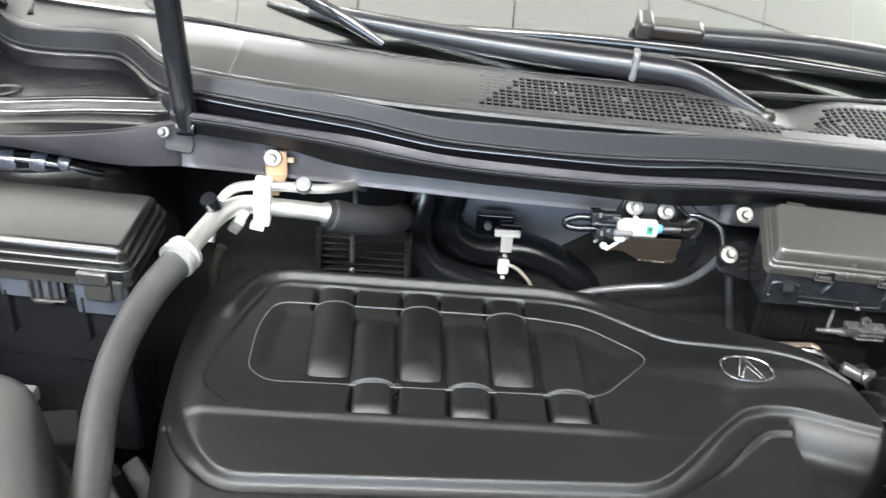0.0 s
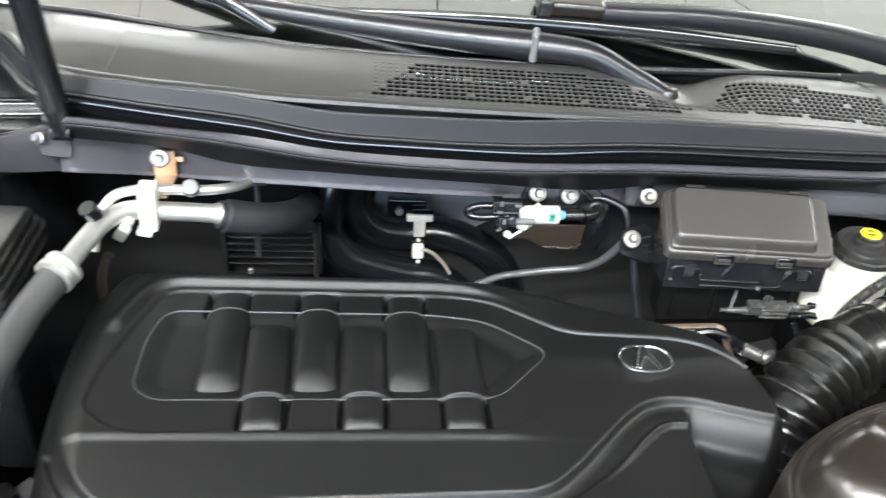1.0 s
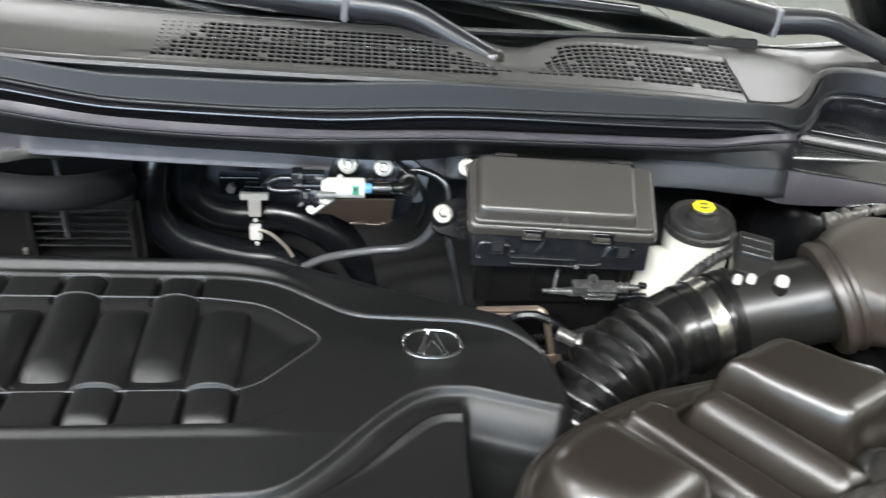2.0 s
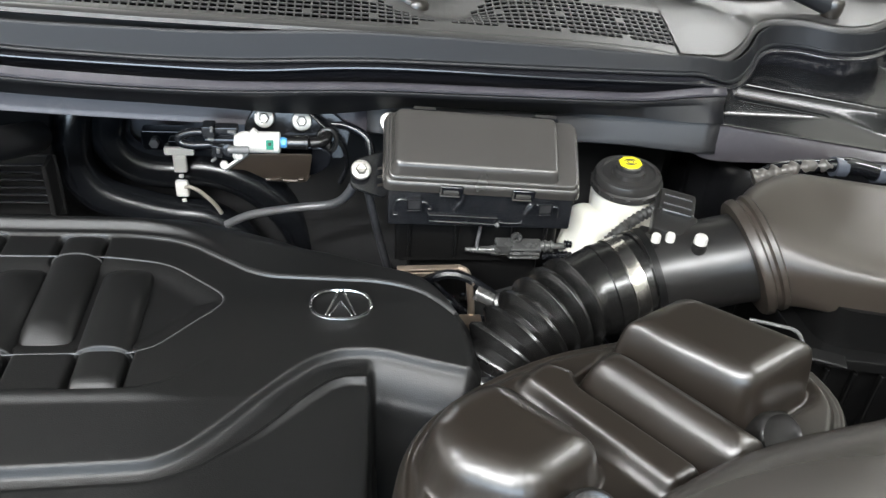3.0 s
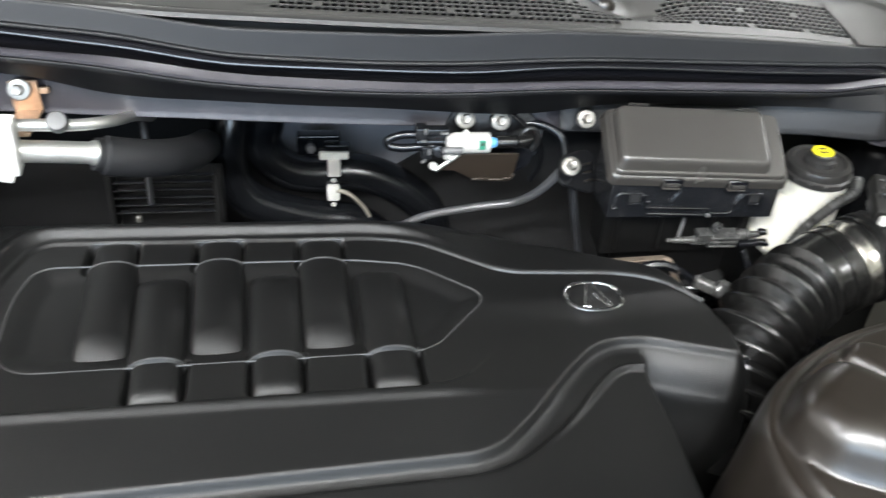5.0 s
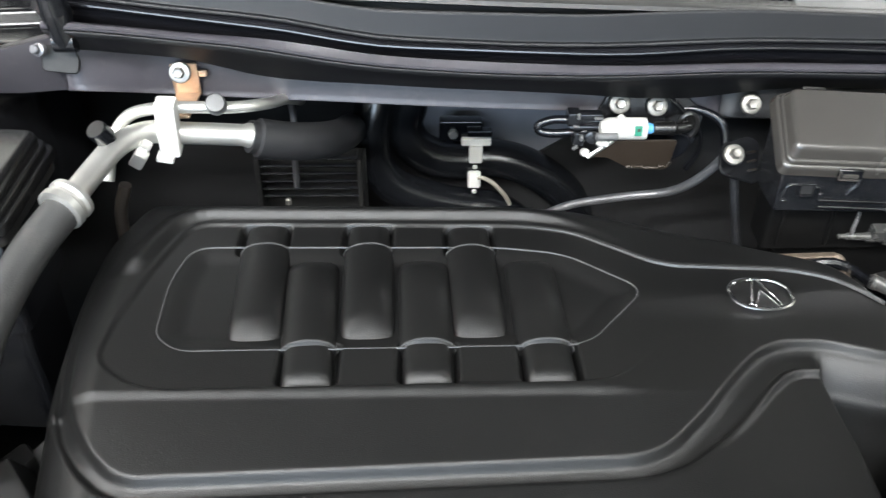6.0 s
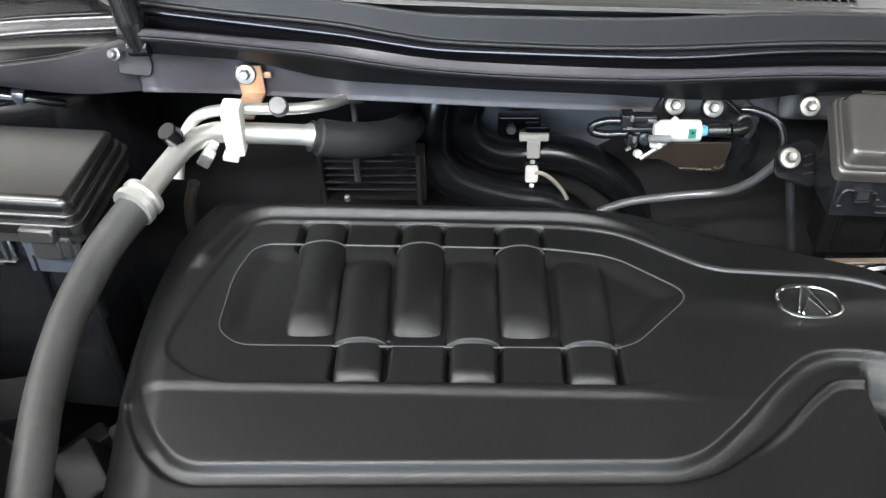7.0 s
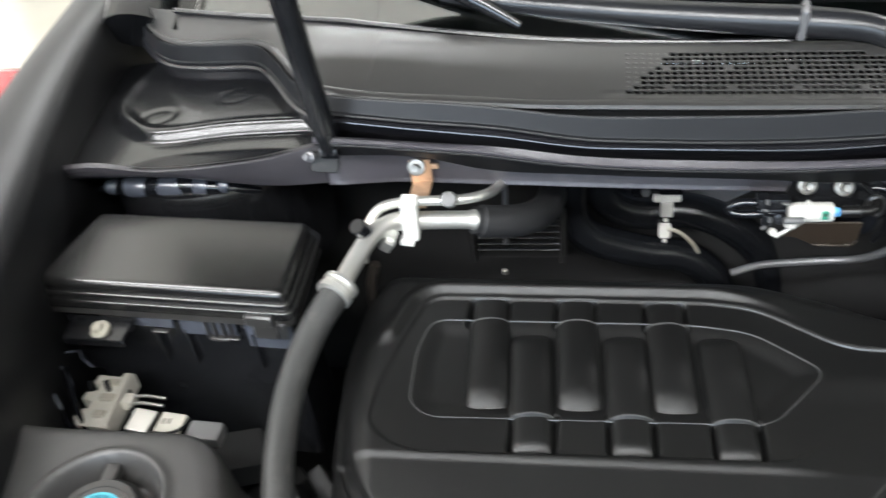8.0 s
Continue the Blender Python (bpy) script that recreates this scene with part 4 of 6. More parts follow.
        box(bm, (0.0035, 0.004, 0.05), Matrix.Translation((x, 0.7945, 1.04)), 0.001, 1)
        part("rib", bm, LOWBOX, lower)
    # snap clips in the lid's skirt: a dark notch, a tongue and a sill
    for x in (0.0490, 0.1150):
        q = lean @ Matrix.Translation((x, -0.0172, -0.0160)) @ Euler((-0.657, 0, 0)).to_matrix().to_4x4()
        bm = bmesh.new()
        box(bm, (0.021, 0.004, 0.0090), q @ Matrix.Translation((0.0015, 0, 0)), 0.0008, 1)
        clip = part("lid_clip", bm, GLOSSR, lid, "black notch of a snap clip")
        bm = bmesh.new()
        box(bm, (0.0140, 0.005, 0.0040), q @ Matrix.Translation((0.001, -0.0012, -0.0012)), 0.0010, 2)
        part("tongue", bm, LIDPL, clip)
        bm = bmesh.new()
        box(bm, (0.0180, 0.005, 0.0018), q @ Matrix.Translation((0, -0.0016, -0.0045)), 0.0007, 2)
        box(bm, (0.0016, 0.005, 0.0080), q @ Matrix.Translation((-0.0082, -0.0012, -0.001)), 0.0006, 1)
        part("sill", bm, LIDPL, clip)
        bm = bmesh.new()
        a = q.translation
        sweep(bm, spline([(a.x + 0.014, fy - 0.0005, a.z - 0.005), (a.x + 0.013, fy - 0.0005, a.z - 0.012), (a.x + 0.009, fy - 0.0003, a.z - 0.018), (a.x + 0.006, fy, a.z - 0.023)], 5), 0.0026, 8)
        part("buttress", bm, BODYPL, body)
    # square sockets with their moulded shoulders
    for x, z in ((0.3955, 1.0895), (0.5165, 1.0860)):
        bm = bmesh.new()
        box(bm, (0.0115, 0.005, 0.0100), Matrix.Translation((x, fy - 0.0005, z)), 0.0006, 1)
        socket = part("socket", bm, FELT, body, "dark square socket")
        for dx, dz, w, h in ((0, -0.0056, 0.0135, 0.0014), (0, 0.0058, 0.0125, 0.0012), (-0.0062, 0, 0.0012, 0.0110), (0.0062, 0, 0.0012, 0.0110)):
            bm = bmesh.new()
            box(bm, (w, 0.008, h), Matrix.Translation((x + dx, fy - 0.0012, z + dz)), 0.0004, 1)
            part("frame_bar", bm, BODYPL, socket)
        for pts in ([(-0.0070, 0.0030), (-0.0130, 0.0035), (-0.0165, 0.0005), (-0.0185, -0.0080)], [(0.0068, 0.0005), (0.0105, 0.0008), (0.0125, -0.0020), (0.0120, -0.0105)]):
            bm = bmesh.new()
            sweep(bm, spline([(x + a, fy - 0.0004, z + b) for a, b in pts], 5), 0.0015, 8)
            part("shoulder", bm, BODYPL, body)
    # long ledge along the foot of the front, ending in a stud
    bm = bmesh.new()
    sweep(bm, spline([(0.410, fy - 0.002, 1.0715), (0.440, fy - 0.002, 1.0700), (0.471, fy - 0.002, 1.0680)], 4), 0.0014, 8)
    part("ledge", bm, BODYPL, body)
    bm = bmesh.new()
    box(bm, (0.064, 0.004, 0.0016), Matrix.Translation((0.441, fy - 0.001, 1.0765)) @ Euler((0, 0.05, 0)).to_matrix().to_4x4(), 0.0005, 1)
    part("ledge_step", bm, BODYPL, body)
    bm = bmesh.new()
    sweep(bm, spline([(0.474, fy - 0.002, 1.0705), (0.482, fy - 0.002, 1.0695), (0.494, fy - 0.002, 1.0698), (0.4965, fy - 0.001, 1.0720)], 4), 0.0012, 8)
    part("catch", bm, BODYPL, body)
    bm = bmesh.new()
    lathe(bm, [(0.0005, -0.003), (0.0021, -0.002), (0.0021, 0.001), (0.0008, 0.0022)], Matrix.Translation((0.4735, fy - 0.003, 1.0680)) @ Euler((1.2, 0, 0)).to_matrix().to_4x4(), 12)
    part("stud", bm, GREYPL, body)
    for x, z in ((0.4100, 1.0835), (0.3790, 1.0770)):
        bm = bmesh.new()
        box(bm, (0.0045, 0.004, 0.0035), Matrix.Translation((x, fy - 0.0005, z)), 0.0008, 1)
        part("nub", bm, BODYPL, body)
    for x, y, z in ((0.4045, 0.8245, 1.1515), (0.5180, 0.8265, 1.1445)):
        bm = bmesh.new()
        box(bm, (0.026, 0.010, 0.010), Matrix.Translation((x, y, z)) @ Euler((0.5, 0.06, 0)).to_matrix().to_4x4(), 0.002, 1)
        clip = part("back_clip", bm, GLOSSR, lid)
        bm = bmesh.new()
        box(bm, (0.020, 0.004, 0.002), Matrix.Translation((x + 0.001, y + 0.002, z + 0.006)) @ Euler((0.5, 0.06, 0)).to_matrix().to_4x4(), 0.0007, 1)
        part("catch", bm, BOXPL, clip)
    # blue-black mounting plate with its slots
    bm = bmesh.new()
    q = Matrix.Translation((0.352, 0.832, 1.085)) @ Euler((0.75, 0.05, 0.0)).to_matrix().to_4x4()
    prism(bm, rounded([(-0.014, -0.014), (0.022, -0.024), (0.026, 0.018), (0.016, 0.024), (-0.012, 0.014)], 0.008), -0.003, 0.0, q, 0.001, 1)
    plate = part("mounting_plate", bm, PAINT, r)
    for k in range(3):
        bm = bmesh.new()
        box(bm, (0.009, 0.0022, 0.003), q @ Matrix.Translation((0.0165, -0.010 + 0.0085 * k, 0.001)) @ Euler((0, 0, 0.25)).to_matrix().to_4x4(), 0.0008, 1)
        part("slot_rib", bm, SATIN, plate)
    settle(r)


relay_box()
bolt("plate_bolt", (0.3485, 0.8245, 1.094), (0.05, -0.75, 0.65), 0.0098, "zinc bolt on the relay box mounting plate")
bolt("plate_bolt", (0.3765, 0.879, 1.1175), (0.0, -0.85, 0.5), 0.0098, "zinc bolt on the bulkhead beside the relay box")


# ---- brake fluid reservoir ----
def reservoir():
    r = thing("brake_fluid_reservoir", "milky white brake fluid reservoir with a black ribbed cap", "fluid reservoir", (0.606, 0.81, 0.98))
    m = Matrix.Translation((0.605, 0.815, 1.098)) @ Euler((0.06, -0.04, 0)).to_matrix().to_4x4()
    bm = bmesh.new()
    lathe(bm, [(0.022, -0.12), (0.028, -0.112), (0.032, -0.06), (0.0335, -0.018), (0.031, -0.012), (0.030, -0.004)], m, 32)
    body = part("body", bm, MILKY, r)
    bm = bmesh.new()
    box(bm, (0.052, 0.05, 0.06), Matrix.Translation((0.576, 0.802, 1.034)) @ Euler((0, 0.25, 0.3)).to_matrix().to_4x4(), 0.014, 3)
    part("side_chamber", bm, MILKY, body)
    bm = bmesh.new()
    lathe(bm, [(0.031, -0.0125), (0.0345, -0.012), (0.0345, -0.006), (0.0325, -0.0045), (0.0325, 0.0), (0.031, 0.003), (0.026, 0.004), (0.025, 0.002), (0.016, 0.002), (0.0155, 0.007), (0.0125, 0.0085), (0.0125, 0.0125), (0.0115, 0.0135)], m, 40)
    for k in range(14):
        a = math.tau * k / 14
        box(bm, (0.0022, 0.0045, 0.005), m @ Matrix.Rotation(a, 4, "Z") @ Matrix.Translation((0.0342, 0, -0.009)), 0.0006, 1)
    cap = part("cap", bm, BOXPL, r, "black ribbed screw cap")
    bm = bmesh.new()
    prism(bm, [(math.cos(math.tau * k / 8 + 0.39) * 0.0112, math.sin(math.tau * k / 8 + 0.39) * 0.0112) for k in range(8)], 0.0134, 0.0145, m, 0.0003, 1)
    lab = part("label", bm, YELLOW, cap, "yellow octagonal warning label")
    bm = bmesh.new()
    for a0 in (0.5, 3.64):
        sweep(bm, [m @ Vector((math.cos(a0 + t * 0.3) * 0.006, math.sin(a0 + t * 0.3) * 0.0048, 0.0147)) for t in range(8)], 0.0006, 6)
    sweep(bm, [m @ Vector((math.cos(t * math.tau / 16) * 0.003, math.sin(t * math.tau / 16) * 0.003, 0.0147)) for t in range(17)], 0.0005, 6, caps=False)
    part("symbol", bm, INK, lab)
    bm = bmesh.new()
    for k in range(3):
        box(bm, (0.0016, 0.005, 0.0006), m @ Matrix.Translation((0.027 + 0.001 * k, 0.004 - 0.005 * k, 0.0038)), 0.0002, 1)
    part("moulded_mark", bm, SATIN, cap)
    settle(r)


reservoir()


def conduit(name, label, pts, r, ribs, material=RUBBER, category="wire conduit"):
    bm = bmesh.new()
    c = spline(pts, 14)
    sweep(bm, c, lambda t: r * (1 + 0.16 * math.sin(t * ribs * math.tau)) if ribs else r, 10)
    return tagged(finish(name, bm, material), label, category)


conduit("wire_conduit", "ribbed black wire conduit along the reservoir", [(0.636, 0.79, 1.092), (0.624, 0.775, 1.086), (0.606, 0.770, 1.078), (0.587, 0.770, 1.058), (0.574, 0.770, 1.036), (0.570, 0.775, 1.01)], 0.0052, 26, RUBBER)


def level_sensor_plug():
    p = thing("sensor_plug", "grey electrical plug with a ribbed housing between two corrugated leads", "connector", (0.495, 0.79, 1.01))
    m = Matrix.Translation((0.507, 0.79, 1.0285)) @ Euler((0.25, 0.02, 0.0)).to_matrix().to_4x4()
    along_x = Euler((0, math.pi / 2, 0)).to_matrix().to_4x4()
    bm = bmesh.new()
    box(bm, (0.032, 0.014, 0.016), m @ Matrix.Translation((0, 0, -0.0005)), 0.0016, 2)
    housing = part("housing", bm, PLUGM, p)
    for z in (-0.0055, 0.0005, 0.0065):
        bm = bmesh.new()
        box(bm, (0.029, 0.003, 0.0022), m @ Matrix.Translation((0.0, -0.0075, z)), 0.0007, 1)
        part("rib", bm, PLUGM, housing)
    bm = bmesh.new()
    box(bm, (0.0165, 0.012, 0.0100), m @ Matrix.Translation((-0.021, 0.0, 0.0040)), 0.0014, 2)
    part("latch_block", bm, PLUGM, p)
    bm = bmesh.new()
    lathe(bm, [(0.0022, -0.002), (0.0052, -0.002), (0.0056, 0.0), (0.0052, 0.002), (0.0022, 0.002), (0.0022, -0.002)], m @ Matrix.Translation((-0.010, 0.0, 0.0150)) @ Euler((1.3, 0, 0)).to_matrix().to_4x4(), 16)
    part("eyelet", bm, PLUGM, p)
    bm = bmesh.new()
    lathe(bm, [(0.002, -0.058), (0.0026, -0.0575), (0.0026, -0.050), (0.0034, -0.049), (0.0040, -0.034), (0.0052, -0.030), (0.0052, -0.014)], m @ Matrix.Translation((0, 0, -0.0035)) @ along_x, 14)
    part("stem", bm, PLUGM, p)
    bm = bmesh.new()
    lathe(bm, [(0.0052, 0.014), (0.0052, 0.018), (0.0064, 0.0185), (0.0064, 0.021), (0.0050, 0.0215), (0.0050, 0.024), (0.0064, 0.0245), (0.0064, 0.027), (0.0036, 0.028), (0.0030, 0.040), (0.0020, 0.041)], m @ Matrix.Translation((0, 0, 0.004)) @ along_x, 16)
    part("boot", bm, PLUGM, p)
    # two corrugated leads and a thin one that curls up
    for pts in ([(0.546, 0.790, 1.034), (0.556, 0.789, 1.033), (0.568, 0.787, 1.026), (0.578, 0.785, 1.014)], [(0.525, 0.786, 1.022), (0.538, 0.784, 1.024), (0.551, 0.783, 1.0255), (0.566, 0.78, 1.020)], [(0.528, 0.780, 1.019), (0.532, 0.775, 1.010), (0.536, 0.768, 0.998), (0.541, 0.76, 0.985)]):
        bm = bmesh.new()
        sweep(bm, spline(pts, 22), lambda t: 0.0036 * (1 + 0.16 * math.sin(t * 13 * math.tau)), 10)
        part("lead", bm, GLOSSR, p)
    bm = bmesh.new()
    sweep(bm, spline([(0.474, 0.790, 1.0265), (0.465, 0.790, 1.026), (0.4605, 0.790, 1.031), (0.461, 0.790, 1.044), (0.4625, 0.792, 1.052)], 16), lambda t: 0.0018 * (1 + 0.16 * math.sin(t * 13 * math.tau)), 8)
    part("thin_lead", bm, GREYPL, p)
    settle(p)


level_sensor_plug()


# ---- air intake ----
def air_hose():
    h = thing("air_intake_hose", "black ribbed rubber air hose with a steel clamp", "air hose", (0.53, 0.65, 0.98))
    bm = bmesh.new()
    c = spline([(0.425, 0.585, 0.935), (0.443, 0.612, 0.985), (0.462, 0.634, 1.016), (0.486, 0.653, 1.035), (0.512, 0.670, 1.045), (0.538, 0.684, 1.051)], 120)

    def rad(t):
        if t < 0.24 or t > 0.98:
            return 0.034
        u = ((t - 0.24) / 0.74 * 10) % 1.0
        return 0.0322 + 0.0098 * min(0.86, 1 - abs(2 * u - 1)) / 0.86

    sweep(bm, c, rad, 40)
    part("bellows", bm, BELLOWS, h, "black ribbed rubber bellows")
    axis = spline([(0.528, 0.679, 1.049), (0.548, 0.688, 1.053), (0.590, 0.698, 1.063)], 10)
    bm = bmesh.new()
    sweep(bm, axis, lambda t: 0.0365 + 0.0035 * min(1.0, t * 2.2), 40)
    cuff = part("cuff", bm, BELLOWS, h)
    d = Vector((0.042, 0.010, 0.012)).normalized()
    turn = d.to_track_quat("Z", "Y").to_matrix().to_4x4()
    bm = bmesh.new()
    for at in (0.557, 0.5905):
        lathe(bm, [(0.038, -0.002), (0.0412, -0.0018), (0.0412, 0.0018), (0.038, 0.002)], Matrix.Translation((at, 0.689 + 0.26 * (at - 0.555), 1.0545 + 0.26 * (at - 0.555))) @ turn, 48)
    part("cuff_ridge", bm, BELLOWS, cuff)
    m = Matrix.Translation((0.5745, 0.6945, 1.0590)) @ turn
    bm = bmesh.new()
    lathe(bm, [(0.040, -0.0062), (0.0416, -0.0062), (0.0416, -0.0048), (0.0410, -0.0040), (0.0410, 0.0040), (0.0416, 0.0048), (0.0416, 0.0062), (0.040, 0.0062)], m, 56)
    clamp = part("clamp_band", bm, STEELB, h, "bright steel clamp band")
    bm = bmesh.new()
    sweep(bm, [m @ Vector((0.041, -0.012 + 0.004 * k, 0.0)) for k in range(6)], 0.003, 8)
    part("clamp_screw", bm, STEELB, clamp)
    # slots punched in the band
    for k in range(5):
        a = -2.25 + 0.13 * k
        bm = bmesh.new()
        box(bm, (0.0006, 0.0032, 0.0046), m @ Matrix.Rotation(a, 4, "Z") @ Matrix.Translation((0.0412, 0, 0)), 0.0002, 1)
        part("band_slot", bm, DARK, clamp)
    settle(h)


air_hose()


def flow_sensor():
    s = thing("air_flow_sensor", "black air flow sensor with plug and pale screws", "sensor", (0.615, 0.70, 1.10))
    m = Matrix.Translation((0.609, 0.699, 1.098)) @ Euler((0.30, 0.12, -0.30)).to_matrix().to_4x4()
    bm = bmesh.new()
    box(bm, (0.058, 0.030, 0.012), m @ Matrix.Translation((0.002, -0.002, -0.006)), 0.003)
    box(bm, (0.038, 0.026, 0.016), m @ Matrix.Translation((0.0, 0.012, 0.006)), 0.003)
    box(bm, (0.020, 0.010, 0.006), m @ Matrix.Translation((0.012, -0.008, 0.002)), 0.0015)
    base = part("housing", bm, NECKPL, s)
    bm = bmesh.new()
    box(bm, (0.032, 0.026, 0.017), m @ Matrix.Translation((-0.001, 0.034, 0.008)), 0.003)
    box(bm, (0.026, 0.004, 0.010), m @ Matrix.Translation((-0.001, 0.020, 0.014)), 0.001, 1)
    plug = part("plug", bm, NECKPL, base)
    for k in range(2):
        bm = bmesh.new()
        box(bm, (0.024, 0.0025, 0.0022), m @ Matrix.Translation((-0.001, 0.028 + 0.010 * k, 0.0172)), 0.0006, 1)
        part("plug_rib", bm, BOXPL, plug)
    for n, (x, y, z) in enumerate(((0.6258, 0.6785, 1.1150), (0.5925, 0.6905, 1.1085), (0.6045, 0.6900, 1.1095))):
        bm = bmesh.new()
        r = 0.0056 if n == 0 else 0.0040
        lathe(bm, [(r, -0.003), (r, 0.002), (r * 0.8, 0.004), (r * 0.3, 0.0045)], Matrix.Translation((x, y, z)), 14)
        part("screw", bm, VALVEW, base)
        bm = bmesh.new()
        lathe(bm, [(r * 1.35, -0.022), (r * 1.2, -0.004)], Matrix.Translation((x, y, z)), 14)
        part("boss", bm, NECKPL, base)
    settle(s)


flow_sensor()


def air_box():
    a = thing("air_filter_box", "large dark brownish plastic air filter box with inlet neck", "air filter box", (0.80, 0.68, 0.90))
    bm = bmesh.new()
    c = spline([(0.580, 0.696, 1.060), (0.605, 0.698, 1.067), (0.640, 0.696, 1.077), (0.672, 0.693, 1.087), (0.70, 0.690, 1.094)], 6)
    sweep(bm, c, 0.0392, 40)
    part("neck", bm, NECKPL, a, "glossy black plastic inlet neck")
    bm = bmesh.new()
    sweep(bm, [(0.593, 0.6975, 1.0635), (0.599, 0.698, 1.0652)], 0.0425, 40)
    part("neck_rim", bm, LOWBOX, a)
    # upper shell: a round mouth that spreads into a low lid with rounded edges
    centre, lean = Vector((0.684, 0.692, 1.0905)), Vector((0.90, 0.0, 0.40)).normalized()
    q = Matrix.Translation(centre) @ lean.to_track_quat("Z", "Y").to_matrix().to_4x4()
    across = Vector((0, 1, 0))
    upward = lean.cross(across).normalized()
    upward = upward if upward.z > 0 else -upward
    rows, n = [], 56
    for k in range(30):
        u = k / 29
        x = 0.686 + 0.192 * u
        f = float(ease(0.0, 0.34, u))
        shut = 1 - 0.10 * float(ease(0.90, 1.0, u)) ** 2
        row = []
        for i in range(n):
            ang = math.tau * i / n
            c, sn = math.cos(ang), math.sin(ang)
            ring = centre + lean * (0.006 + 0.03 * u) + across * (0.049 * c) + upward * (0.049 * sn)
            e = 2 / 5.5
            y = 0.70 - 0.24 * (x - 0.745) + 0.074 * shut * math.copysign(abs(c) ** e, c)
            z = 1.0995 + 0.0265 * shut * math.copysign(abs(sn) ** e, sn)
            lid = Vector((x, y, z + 0.10 * (y - 0.69)))
            row.append(ring.lerp(lid, f))
        rows.append(row + row[:1])
    bm = bmesh.new()
    loft(bm, rows)
    bmesh.ops.remove_doubles(bm, verts=list(bm.verts), dist=0.00001)
    bmesh.ops.holes_fill(bm, edges=[e for e in bm.edges if e.is_boundary], sides=0)
    part("upper_shell", bm, AIRPL, a, "satin brownish black plastic lid")
    bm = bmesh.new()
    lathe(bm, [(0.038, -0.010), (0.0505, -0.009), (0.0520, -0.006), (0.0520, -0.002), (0.0495, 0.0), (0.0495, 0.003), (0.0520, 0.005), (0.0520, 0.009), (0.049, 0.011)], q, 48)
    part("neck_collar", bm, AIRPL, a)
    # lower half: black plastic, deepened further to paint the shading below the lid
    bm = bmesh.new()
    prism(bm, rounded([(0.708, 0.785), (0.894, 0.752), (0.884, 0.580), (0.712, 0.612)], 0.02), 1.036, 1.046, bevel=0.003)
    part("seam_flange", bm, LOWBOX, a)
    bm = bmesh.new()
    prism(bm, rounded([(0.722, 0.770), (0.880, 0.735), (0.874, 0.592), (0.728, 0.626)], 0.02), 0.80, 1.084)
    lower = part("lower_shell", bm, LOWBOX, a, "black ribbed plastic lower half with shading in its colour")
    for k in range(7):
        x = 0.735 + 0.022 * k
        bm = bmesh.new()
        box(bm, (0.004, 0.006, 0.15), Matrix.Translation((x, 0.6145 - 0.2 * (x - 0.735), 0.955)), 0.001, 1)
        part("rib", bm, LOWBOX, lower)
    bm = bmesh.new()
    sweep(bm, spline([(0.668, 0.640, 1.062), (0.684, 0.628, 1.066), (0.700, 0.622, 1.064), (0.708, 0.617, 1.052)], 5), 0.0016, 8)
    part("wire_clip", bm, GREYPL, a)
    bm = bmesh.new()
    box(bm, (0.030, 0.014, 0.004), Matrix.Translation((0.722, 0.604, 1.051)) @ Euler((0.1, 0.1, -0.3)).to_matrix().to_4x4(), 0.001, 1)
    part("lid_tab", bm, LOWBOX, a)
    settle(a)


air_box()


